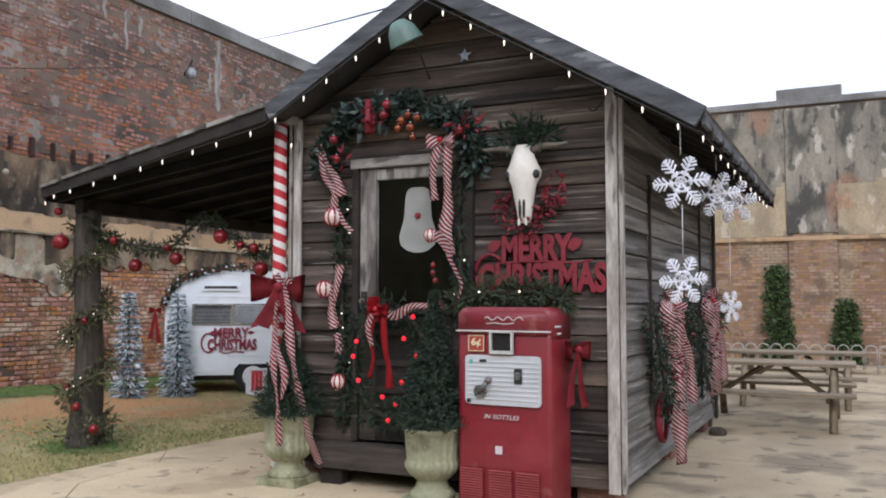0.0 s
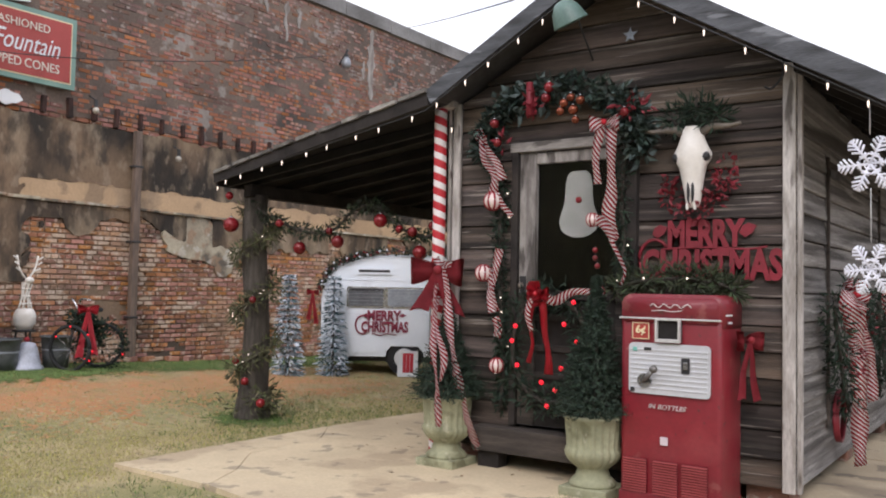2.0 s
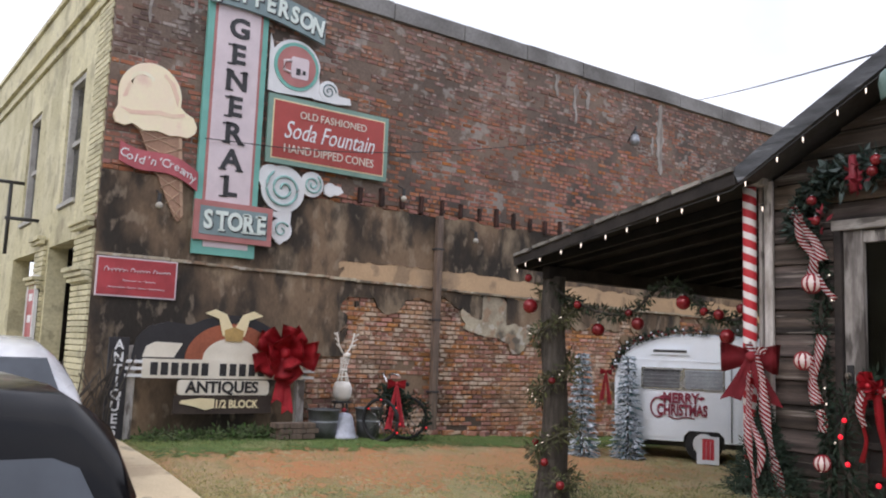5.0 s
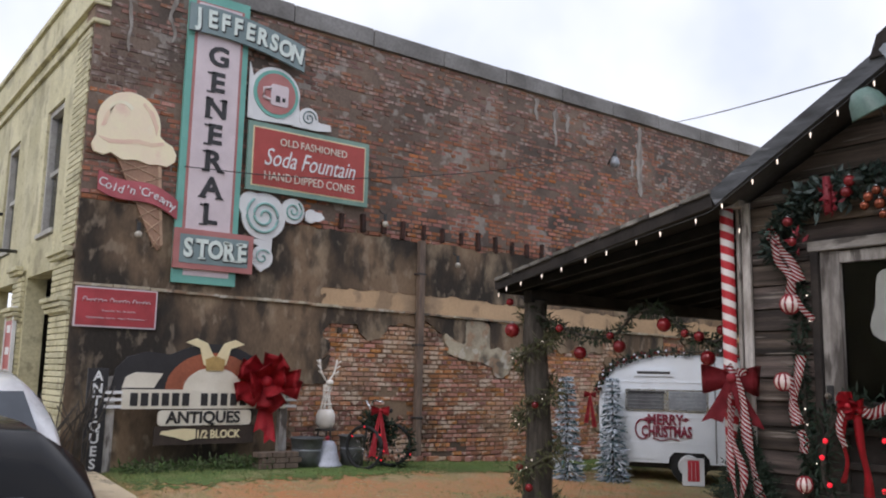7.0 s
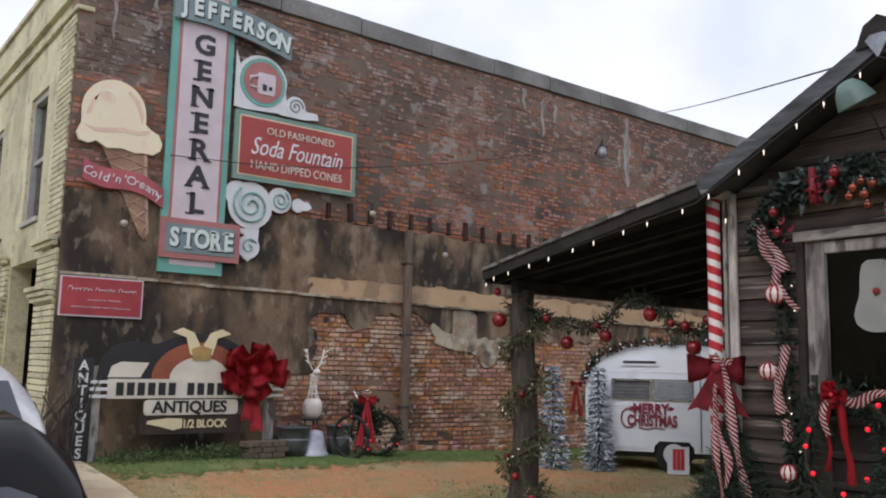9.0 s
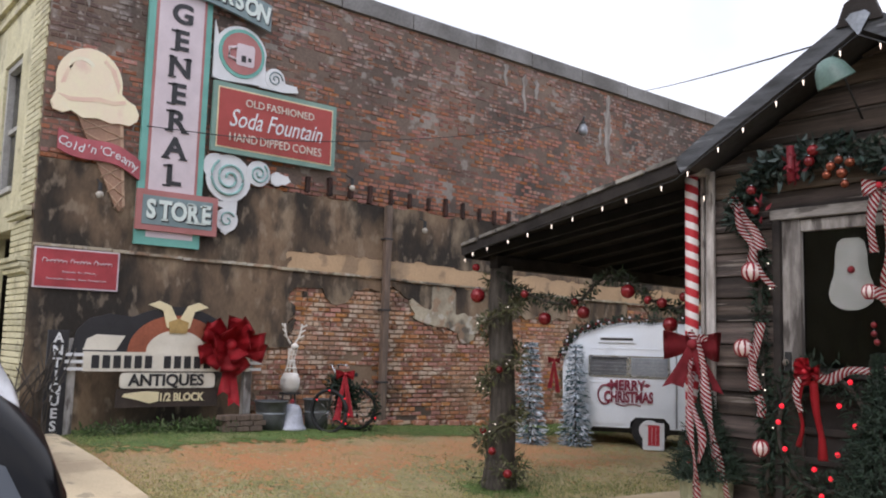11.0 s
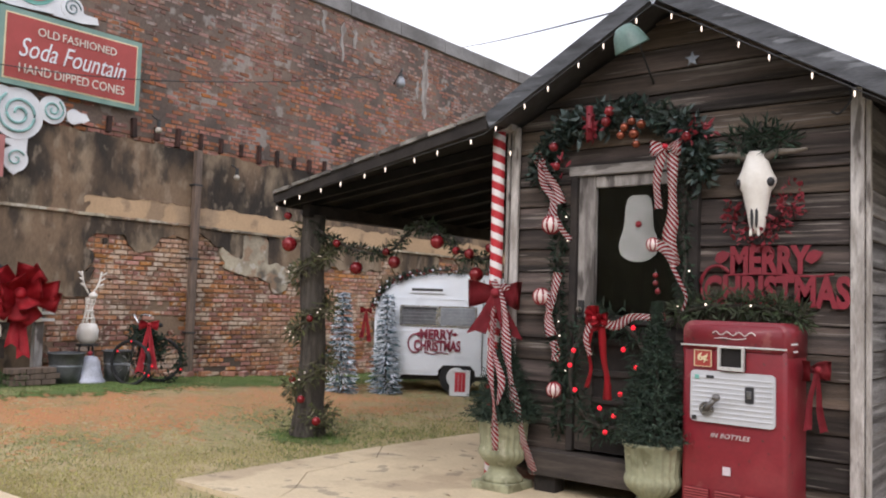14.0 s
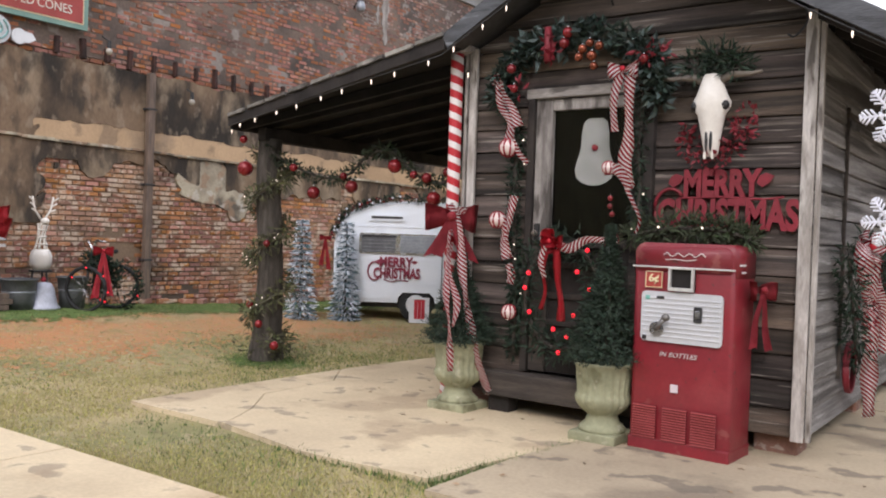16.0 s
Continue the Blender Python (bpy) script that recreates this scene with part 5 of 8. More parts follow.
def stripes(m, angle, width, red=(0.50, 0.02, 0.03), white=(0.78, 0.74, 0.72)):
    """Two-colour woven stripes across the cloth's own coordinates."""
    m.use_nodes = True
    n, l = m.node_tree.nodes, m.node_tree.links
    tc = n.new("ShaderNodeTexCoord")
    sep = n.new("ShaderNodeSeparateXYZ")
    l.new(tc.outputs["UV"], sep.inputs[0])
    add = n.new("ShaderNodeMath")
    add.operation = "MULTIPLY_ADD"
    add.inputs[1].default_value = angle
    l.new(sep.outputs[0], add.inputs[0])
    l.new(sep.outputs[1], add.inputs[2])
    sc = n.new("ShaderNodeMath")
    sc.operation = "MULTIPLY"
    sc.inputs[1].default_value = 1 / width
    l.new(add.outputs[0], sc.inputs[0])
    fr = n.new("ShaderNodeMath")
    fr.operation = "FRACT"
    l.new(sc.outputs[0], fr.inputs[0])
    gt = n.new("ShaderNodeMapRange")
    gt.inputs[1].default_value, gt.inputs[2].default_value = 0.52, 0.57
    l.new(fr.outputs[0], gt.inputs[0])
    mx = n.new("ShaderNodeMix")
    mx.data_type = "RGBA"
    mx.inputs[6].default_value, mx.inputs[7].default_value = (*red, 1), (*white, 1)
    l.new(gt.outputs[0], mx.inputs[0])
    ns = n.new("ShaderNodeTexNoise")
    ns.inputs["Scale"].default_value = 40
    mu = n.new("ShaderNodeMix")
    mu.data_type, mu.blend_type = "RGBA", "MULTIPLY"
    mu.inputs[0].default_value = 0.15
    l.new(tc.outputs["Object"], ns.inputs["Vector"])
    l.new(mx.outputs[2], mu.inputs[6])
    l.new(ns.outputs["Fac"], mu.inputs[7])
    l.new(mu.outputs[2], n["Principled BSDF"].inputs["Base Color"])
    n["Principled BSDF"].inputs["Roughness"].default_value = 0.6
    return m


stripes(STRIPE, 0.13, 0.125)
RIBBON = stripes(bpy.data.materials.new("striped_ribbon"), 0.9, 0.038, (0.46, 0.008, 0.022), (0.95, 0.91, 0.91))
CHECK = stripes(bpy.data.materials.new("checked_ribbon"), 1.2, 0.042, (0.42, 0.010, 0.026), (0.78, 0.70, 0.70))

pole = thing("porch_pole", (-4.70, 5.90, 0.01), "porch pole wrapped in red and white candy stripes", "pole")
bm = B()
uv = bm.loops.layers.uv.new("UVMap")
n = 20
levels = [0.01 + 3.02 * i / 24 for i in range(25)]
rings = [[bm.verts.new((-4.70 + 0.055 * math.cos(a) + 0.006 * noise.noise((z, 0, 0)), 5.90 + 0.055 * math.sin(a), z)) for a in (2 * math.pi * k / n for k in range(n))] for z in levels]
for i in range(24):
    for k in range(n):
        f = bm.faces.new((rings[i][k], rings[i][(k + 1) % n], rings[i + 1][(k + 1) % n], rings[i + 1][k]))
        f.smooth = True
        for lp, (u_, v_) in zip(f.loops, ((k / n, levels[i]), ((k + 1) / n, levels[i]), ((k + 1) / n, levels[i + 1]), (k / n, levels[i + 1]))):
            lp[uv].uv = (u_, v_)
bm.faces.new(rings[-1])
part("shaft", bm, STRIPE, pole)
part("bracket", box(B(), (-4.66, 5.95, 3.07), (0.2, 0.14, 0.06), 0.008), TRIM, pole)


def ribbon(th, pts, width, mat, name="ribbon", twist=0.0, face=(0, -1, 0), k=8):
    """A strip of cloth along a smooth line, with its own stripe coordinates."""
    P = line(pts, k)
    f0 = Vector(face).normalized()
    bm = B()
    uvl = bm.loops.layers.uv.new("UVMap")
    rows2, run, prev = [], 0.0, P[0]
    for i, p in enumerate(P):
        run += (p - prev).length
        prev = p
        d = (P[min(i + 1, len(P) - 1)] - P[max(i - 1, 0)]).normalized()
        side = d.cross(f0)
        if side.length < 0.05:
            side = Vector((1, 0, 0))
        side.normalize()
        a = twist * math.sin(run * 9)
        side = side * math.cos(a) + d.cross(side) * math.sin(a)
        w = width * (0.85 + 0.2 * math.sin(run * 13))
        bulge = f0 * 0.012
        rows2.append(((bm.verts.new(p - side * w / 2), bm.verts.new(p + bulge), bm.verts.new(p + side * w / 2)), run))
    for (a_, ra), (b_, rb) in zip(rows2, rows2[1:]):
        for q in range(2):
            f = bm.faces.new((a_[q], a_[q + 1], b_[q + 1], b_[q]))
            f.smooth = True
            for lp, (u_, v_) in zip(f.loops, ((q * width / 2, ra), ((q + 1) * width / 2, ra), ((q + 1) * width / 2, rb), (q * width / 2, rb))):
                lp[uvl].uv = (u_, v_)
    bmesh.ops.solidify(bm, geom=bm.faces[:], thickness=0.003)
    return part(name, bm, mat, th)


pb = thing("ribbon_bow", (-4.72, 5.8, 1.6), "large dark red bow with striped ribbons on the porch pole", "bow")
bow(pb, (-4.60, 5.78, 1.62), 0.25, REDCLOTH, (0.3, -0.95, 0), 2, trng, 0.95)
ribbon(pb, [(-4.66, 5.80, 1.72), (-4.50, 5.74, 1.50), (-4.42, 5.68, 1.15), (-4.33, 5.66, 0.8), (-4.27, 5.72, 0.45), (-4.22, 5.84, 0.14)], 0.09, RIBBON, twist=0.2)
ribbon(pb, [(-4.62, 5.76, 1.52), (-4.55, 5.64, 1.25), (-4.45, 5.50, 0.98), (-4.38, 5.46, 0.72), (-4.36, 5.47, 0.36)], 0.06, CHECK, twist=0.5)
ribbon(pb, [(-4.58, 5.74, 1.40), (-4.48, 5.58, 1.15), (-4.34, 5.50, 0.92), (-4.36, 5.48, 0.72)], 0.06, CHECK, twist=0.6)
ribbon(pb, [(-4.62, 5.8, 1.64), (-4.5, 5.78, 1.66), (-4.40, 5.82, 1.58)], 0.08, RIBBON, twist=0.3)

# ---- painted signs on the wall ----


def flat(name, th, pts, out, mat, depth=0.02, label=""):
    return part(name, slab(B(), pts, (WX + out, 0, 0), (0, 1, 0), (0, 0, 1), depth), mat, th, label)


def rect(y0, z0, y1, z1):
    return [(y0, z0), (y1, z0), (y1, z1), (y0, z1)]


def spiral(th, cy, cz, r, turns, mat, out, a0=0.0, sign=1, thick=0.022):
    pts = []
    for i in range(int(18 * turns) + 1):
        t = i / (18 * turns)
        a = a0 + sign * 2 * math.pi * turns * t
        rr = r * (1 - 0.86 * t)
        pts.append((WX + out, cy + rr * math.cos(a), cz + rr * math.sin(a)))
    return part("scroll_line", tube(B(), pts, thick, 6), mat, th)


gs = thing("store_sign", (WX + 0.1, 4.4, 4.8), "tall painted teal and pink store sign with scrolls", "sign")
flat("backboard", gs, rect(3.85, 2.82, 4.79, 7.16), 0.09, TEAL, 0.06)
flat("border", gs, rect(3.95, 3.45, 4.70, 7.02), 0.098, ROSE, 0.012)
flat("field", gs, rect(3.99, 3.45, 4.66, 7.0), 0.105, PINK, 0.012, "pale pink field")
flat("border", gs, rect(4.0, 2.93, 4.68, 3.05), 0.098, PINK, 0.012)
for k, ch in enumerate("GENERAL"):
    words("letter", ch, BLACK, gs, (WX + 0.112, 4.335, 6.21 - k * 0.397), 0.41, 90, 0.012, squeeze=1.12, bold=0.012)
    feet = {"G": (), "E": ((-0.10, 1), (-0.10, -1)), "N": ((-0.11, 1), (-0.11, -1), (0.11, 1)), "R": ((-0.10, 1), (-0.10, -1), (0.13, -1)), "A": ((-0.13, -1), (0.13, -1)), "L": ((-0.09, 1), (-0.09, -1))}[ch]
    for dy, up_ in feet:
        part("serif", box(B(), (WX + 0.112, 4.335 + dy, 6.21 - k * 0.397 + up_ * 0.142), (0.012, 0.12, 0.024)), BLACK, gs)
MINT = M("pale_mint_paint", (0.66, 0.74, 0.70), (0.58, 0.66, 0.62), 3, 40, 0.5, bump=0.05, deep=0.06)
stp = flat("name_panel", gs, rect(3.83, 3.02, 5.02, 3.59), 0.15, ROSE, 0.05, "rose framed slate panel")
flat("panel_field", stp, rect(3.91, 3.10, 4.94, 3.51), 0.157, SLATE, 0.01)
for k, ch in enumerate("STORE"):
    y = 4.03 + 0.202 * k
    feet = {"S": (), "T": ((0.0, -1),), "O": (), "R": ((-0.045, 1), (-0.045, -1), (0.07, -1)), "E": ((-0.045, 1), (-0.045, -1))}[ch]
    for nm, mt, dy, dz, out in (("letter_shade", BLACK, 0.02, -0.015, 0.162), ("letter", MINT, 0.0, 0.0, 0.170)):
        words(nm, ch, mt, stp, (WX + out, y + dy, 3.305 + dz), 0.36, 90, 0.007, squeeze=0.80, bold=0.014)
        for fy, up_ in feet:
            part("serif", box(B(), (WX + out, y + dy + fy, 3.305 + dz + up_ * 0.124), (0.007, 0.10, 0.026)), mt, stp)


def wave(t):
    return 6.66 + 0.12 * math.sin(0.5 + t * 2.6) - 0.16 * t


top = [(3.83 + 1.88 * i / 16, wave(i / 16) + 0.21) for i in range(17)]
bot = [(3.83 + 1.88 * i / 16, wave(i / 16) - 0.21) for i in range(17)]
ban = flat("banner", gs, bot + top[::-1], 0.18, SLATE, 0.04, "slate blue wavy banner")
for i, ch in enumerate("JEFFERSON"):
    t = (i + 0.55) / 9.1
    words("letter_shade", ch, BLACK, ban, (WX + 0.184, 3.88 + 1.82 * t, wave(t) - 0.018), 0.36, 90, 0.006, squeeze=0.80, tilt=12 * (t - 0.25), bold=0.016)
    words("letter", ch, MINT, ban, (WX + 0.191, 3.86 + 1.82 * t, wave(t)), 0.36, 90, 0.008, squeeze=0.80, tilt=12 * (t - 0.25), bold=0.014)
# the round mug badge and its scroll
flat("badge_back", gs, [(4.85, 5.42), (5.0, 5.40), (5.75, 5.45), (5.70, 5.8)] + arc(5.29, 5.87, 0.43, 10, 150, 14) + [(4.85, 6.3)], 0.07, WHITE, 0.03)
flat("badge", gs, arc(5.30, 5.87, 0.38, 0, 345, 24), 0.085, TEAL, 0.02)
flat("badge_ring", gs, arc(5.30, 5.87, 0.325, 0, 345, 24), 0.092, ROSE, 0.015)
flat("mug", gs, rbox(5.2, 5.68, 5.5, 6.02, 0.04), 0.1, PINK, 0.02, "painted white mug")
part("mug_handle", tube(B(), [(WX + 0.1, 5.2, 5.95), (WX + 0.1, 5.08, 5.92), (WX + 0.1, 5.08, 5.78), (WX + 0.1, 5.2, 5.75)], 0.025, 6), PINK, gs)
part("mug_mark", box(B(), (WX + 0.104, 5.32, 5.79), (0.008, 0.07, 0.1)), BLACK, gs)
part("mug_mark", box(B(), (WX + 0.104, 5.42, 5.79), (0.008, 0.05, 0.06)), BLACK, gs)
flat("scroll", gs, arc(5.88, 5.60, 0.17, 0, 340, 18), 0.08, WHITE, 0.03)
flat("scroll", gs, [(5.6, 5.42), (6.05, 5.42), (6.3, 5.46), (6.27, 5.56), (6.1, 5.56), (5.95, 5.62), (5.7, 5.5)], 0.075, WHITE, 0.03)
spiral(gs, 5.88, 5.60, 0.13, 1.7, SLATE, 0.085, thick=0.012)
for cy, cz, r in ((5.20, 3.93, 0.36), (5.68, 4.07, 0.20), (5.20, 3.30, 0.18), (4.98, 4.08, 0.2), (6.0, 4.03, 0.11)):
    flat("scroll", gs, arc(cy, cz, r, 0, 342, 22), 0.075 + 0.012 * (cy % 0.3), WHITE, 0.03)
flat("scroll_tip", gs, [(5.9, 3.95), (6.15, 3.96), (6.24, 4.02), (6.18, 4.10), (5.95, 4.12)], 0.08, WHITE, 0.03)
flat("scroll_neck", gs, [(4.9, 3.55), (5.2, 3.45), (5.12, 3.12), (5.2, 3.08), (5.34, 3.2), (5.36, 3.6)], 0.07, WHITE, 0.03)
TEALLINE = M("pale_teal_line", (0.28, 0.50, 0.48), None, 5, 60, 0.6)
spiral(gs, 5.20, 3.93, 0.30, 2.2, TEALLINE, 0.095, 2.2, thick=0.02)
spiral(gs, 5.68, 4.07, 0.16, 1.8, TEALLINE, 0.095, 1.0, -1, 0.014)
spiral(gs, 5.20, 3.30, 0.13, 1.2, TEALLINE, 0.095, 0.5, thick=0.012)
SAGE = M("sage_green_paint", (0.20, 0.32, 0.27), (0.16, 0.27, 0.23), 3, 40, 0.5, bump=0.05, deep=0.1)
sf = flat("soda_board", gs, rect(4.86, 4.30, 6.99, 5.36), 0.13, SAGE, 0.05, "red board in a cream and green frame")
flat("board_line", sf, rect(4.93, 4.37, 6.92, 5.29), 0.136, CREAM, 0.012)
flat("board_field", sf, rect(4.95, 4.39, 6.90, 5.27), 0.143, SIGNRED, 0.012)
words("lettering", "OLD FASHIONED", IVORY, sf, (WX + 0.15, 5.97, 5.10), 0.165, 90, 0.008, squeeze=0.95)
words("lettering", "Soda Fountain", WHITE, sf, (WX + 0.15, 5.93, 4.83), 0.39, 90, 0.008, squeeze=0.72, shear=0.35)
words("lettering", "HAND DIPPED CONES", IVORY, sf, (WX + 0.15, 5.93, 4.545), 0.185, 90, 0.008, squeeze=0.88)

SCOOP = M("painted_vanilla", (0.84, 0.77, 0.53), (0.83, 0.69, 0.53), 2.2, 40, 0.6, bump=0.05, deep=0.05,
          stain=((2.6, 0.56, 0.1, (0.72, 0.47, 0.40), 0.6), (1.8, 0.58, 0.1, (0.82, 0.78, 0.62), 0.8)))
ic = thing("ice_cream_sign", (WX + 0.08, 3.2, 4.3), "cut-out painted ice cream cone with a red ribbon", "sign")
TAN = M("painted_tan", (0.50, 0.34, 0.23), None, 3, 40, 0.6)
WAFFLE = M("painted_waffle", (0.34, 0.20, 0.13), (0.26, 0.15, 0.10), 3, 40, 0.6)
flat("cone", ic, [(2.98, 4.50), (3.60, 4.58), (3.70, 3.32), (3.63, 3.24), (3.56, 3.32)], 0.06, WAFFLE, 0.04, "brown waffle cone")
for t in range(6):
    z0 = 4.45 - t * 0.2
    part("waffle_line", tube(B(), [(WX + 0.065, 3.0 + t * 0.1, z0), (WX + 0.065, 3.62 + t * 0.012, z0 - 0.2)], 0.008, 5), TAN, ic)
    part("waffle_line", tube(B(), [(WX + 0.065, 3.60 + t * 0.016, z0 + 0.03), (WX + 0.065, 3.05 + t * 0.1, z0 - 0.17)], 0.008, 5), TAN, ic)
scoop = arc(3.12, 4.96, 0.43, 0, 180, 20, 0.45) + [(2.70, 4.75), (2.64, 4.6), (2.68, 4.50), (2.80, 4.47), (2.9, 4.52), (3.05, 4.44), (3.25, 4.47), (3.42, 4.43), (3.55, 4.45), (3.68, 4.44), (3.78, 4.52), (3.80, 4.62), (3.74, 4.74), (3.62, 4.80), (3.55, 4.86)]
flat("scoop", ic, scoop, 0.09, SCOOP, 0.05, "cream coloured scoop")
PEACH = M("peach_paint", (0.74, 0.50, 0.40), (0.76, 0.60, 0.44), 4, 40, 0.6, bump=0.05, deep=0.05)
PALECREAM = M("light_cream_paint", (0.82, 0.78, 0.62), (0.80, 0.72, 0.52), 4, 40, 0.6, bump=0.05, deep=0.05)
flat("swirl", ic, arc(3.0, 5.13, 0.17, 20, 200, 12, 0.14) + arc(3.0, 5.10, 0.13, 200, 20, 12, 0.12), 0.094, PALECREAM, 0.01)
flat("swirl", ic, [(2.72, 4.72), (2.86, 4.64), (3.05, 4.66), (3.25, 4.70), (3.45, 4.68), (3.62, 4.74), (3.60, 4.78), (3.44, 4.74), (3.25, 4.76), (3.05, 4.72), (2.88, 4.70)], 0.094, PEACH, 0.01)
flat("swirl", ic, [(3.30, 5.30), (3.44, 5.18), (3.52, 4.98), (3.50, 4.86), (3.46, 4.98), (3.38, 5.16), (3.28, 5.26)], 0.094, PEACH, 0.01)
flat("swirl", ic, [(2.74, 4.86), (2.80, 5.06), (2.90, 5.18), (2.84, 5.04), (2.80, 4.88)], 0.094, PEACH, 0.01)
flat("cone_edge", ic, [(3.56, 4.44), (3.60, 4.44), (3.70, 3.34), (3.665, 3.30)], 0.064, TAN, 0.012)
tp = [(2.76 + 1.1 * i / 12, 4.30 - 0.33 * i / 12 - 0.05 * math.sin(i / 12 * 5.5 + 0.8) * 1.4) for i in range(13)]
rb = flat("name_ribbon", ic, [(y, z - 0.27) for y, z in tp] + tp[::-1], 0.11, M("rose_red_paint", (0.48, 0.11, 0.13), None, 3, 40, 0.6, deep=0.08), 0.03, "rose red ribbon")
for i, ch in enumerate("Cold'n'Creamy"):
    t = (i + 0.6) / 13.3
    words("letter", ch, WHITE, rb, (WX + 0.116, 2.77 + 1.08 * t, 4.165 - 0.33 * t - 0.07 * math.sin(t * 5.5 + 0.8)), 0.17, 90, 0.008, tilt=14)

bs = thing("bistro_sign", (WX + 0.05, 3.14, 2.4), "small red rectangular sign with white script lines", "sign")
flat("frame", bs, rect(2.60, 2.14, 3.68, 2.67), 0.065, PINK, 0.03)
flat("field", bs, rect(2.62, 2.16, 3.66, 2.65), 0.07, M("poster_red", (0.42, 0.05, 0.06), None, 3, 40, 0.5, deep=0.08), 0.012)
for y0, y1, z, tall in ((2.70, 3.00, 2.49, 0.075), (3.05, 3.30, 2.49, 0.065), (3.35, 3.58, 2.49, 0.065), (2.95, 3.12, 2.355, 0.028), (3.15, 3.20, 2.355, 0.02), (3.23, 3.38, 2.355, 0.028), (2.76, 2.98, 2.26, 0.03), (3.01, 3.13, 2.26, 0.03), (3.16, 3.26, 2.26, 0.025), (3.29, 3.52, 2.26, 0.03)):
    loops_ = max(3, round((y1 - y0) / tall * 1.5))
    pts = []
    for i in range(loops_ * 8 + 1):
        t = 2 * math.pi * i / 8
        hgt = tall * (0.8 if i < 8 else 0.42 + 0.12 * math.sin(i * 0.61 + y0 * 20))
        pts.append((WX + 0.074, y0 + (y1 - y0) * i / (loops_ * 8) - 0.012 * tall / 0.07 * math.sin(t), z - tall * 0.2 + hgt * (0.5 - 0.5 * math.cos(t))))
    part("script_stroke", tube(B(), pts, 0.0055 if tall > 0.05 else 0.0035, 5), PINK, bs)

# ---- the antiques sign on posts ----
AX0 = WX + 0.55


def flat2(name, th, pts, out, mat, depth=0.03, label=""):
    return part(name, slab(B(), pts, (AX0 + out, 0, 0), (0, 1, 0), (0, 0, 1), depth), mat, th, label)


an = thing("antiques_sign", (AX0, 4.3, 0.25), "black and white shop sign on grey posts with an arched top", "sign")
for y in (3.02, 5.46):
    part("post", box(B(), (AX0 - 0.08, y, 0.85), (0.1, 0.12, 1.3), 0.01), TRIM, an)
ORANGE = M("burnt_orange_paint", (0.34, 0.10, 0.05), None, 3, 40, 0.6)
NAVY = M("faded_black_paint", (0.022, 0.021, 0.024), None, 3, 40, 0.6)
flat2("arch", an, [(3.0, 1.30), (5.3, 1.30)] + arc(4.36, 1.34, 0.86, 0, 120, 16, 0.62) + [(3.75, 1.80), (3.45, 1.83), (3.2, 1.76), (3.05, 1.6)], 0.0, NAVY)
flat2("arch_band", an, [(3.70, 1.34)] + arc(4.36, 1.34, 0.66, 180, 0, 20, 0.50), 0.012, ORANGE, 0.014)
flat2("half_disc", an, [(3.94, 1.34)] + arc(4.36, 1.34, 0.42, 180, 0, 18, 0.30), 0.024, IVORY, 0.014)
flat2("pennant", an, [(3.14, 1.36), (3.55, 1.36), (3.66, 1.55), (3.3, 1.56), (3.18, 1.5)], 0.014, IVORY, 0.014)
for s in (-1, 1):
    flat2("horn", an, [(4.36 + s * 0.06, 1.62), (4.36 + s * 0.16, 1.68), (4.36 + s * 0.22, 1.9), (4.36 + s * 0.42, 1.97), (4.36 + s * 0.28, 2.03), (4.36 + s * 0.12, 1.97), (4.36, 1.75)], 0.032, CREAM, 0.02, "cream painted horn")
flat2("crest", an, [(4.24, 1.60), (4.48, 1.60), (4.5, 1.75), (4.36, 1.8), (4.22, 1.75)], 0.042, M("ochre_paint", (0.42, 0.28, 0.10), None, 5, 40, 0.6), 0.02)
flat2("name_board", an, rect(3.14, 1.09, 5.44, 1.34), 0.05, IVORY, 0.04, "long cream board")
for z in (1.12, 1.21, 1.30):
    flat2("stripe", an, rect(2.92, z - 0.02, 5.62, z + 0.02), 0.0465, WHITE, 0.02)
# the shop's name as plain dark bars
for y0, y1 in ((3.24, 4.06), (4.18, 5.02)):
    for k in range(6):
        ya = y0 + k * (y1 - y0) / 6
        flat2("name_bar", an, rect(ya, 1.13, ya + 0.095, 1.295), 0.056, BLACK, 0.01)
ab = flat2("lower_board", an, rbox(3.62, 0.87, 4.92, 1.07, 0.05), 0.05, IVORY, 0.04)
words("lettering", "ANTIQUES", BLACK, ab, (AX0 + 0.056, 4.24, 0.97), 0.215, 90, 0.01, squeeze=1.0, bold=0.006)
flat2("dark_board", an, rect(3.58, 0.62, 4.98, 0.865), 0.03, M("brown_black_board", (0.05, 0.034, 0.026), (0.032, 0.023, 0.018), 3, 40, 0.8), 0.02)
flat2("pointer", an, [(3.66, 0.76), (3.85, 0.72), (4.02, 0.67), (4.14, 0.70), (4.14, 0.82), (3.95, 0.83), (3.68, 0.80)], 0.045, CREAM, 0.02, "cream pointing arrow shape")
words("lettering", "1/2 BLOCK", CREAM, an, (AX0 + 0.04, 4.47, 0.745), 0.15, 90, 0.01, squeeze=0.88, bold=0.004)
vb = thing("upright_sign", (AX0, 2.83, 0.3), "narrow upright black board with white letters", "sign")
part("board", box(B(), (AX0 + 0.02, 2.83, 0.95), (0.05, 0.25, 1.3), 0.008), NAVY, vb)
for i, ch in enumerate("ANTIQUES"):
    words("letter", ch, WHITE, vb, (AX0 + 0.05, 2.83, 1.50 - i * 0.155), 0.17, 90, 0.008, bold=0.004)
rbow = thing("ribbon_bow", (AX0 + 0.15, 5.08, 1.4), "huge red many-looped bow on the antiques sign", "bow")
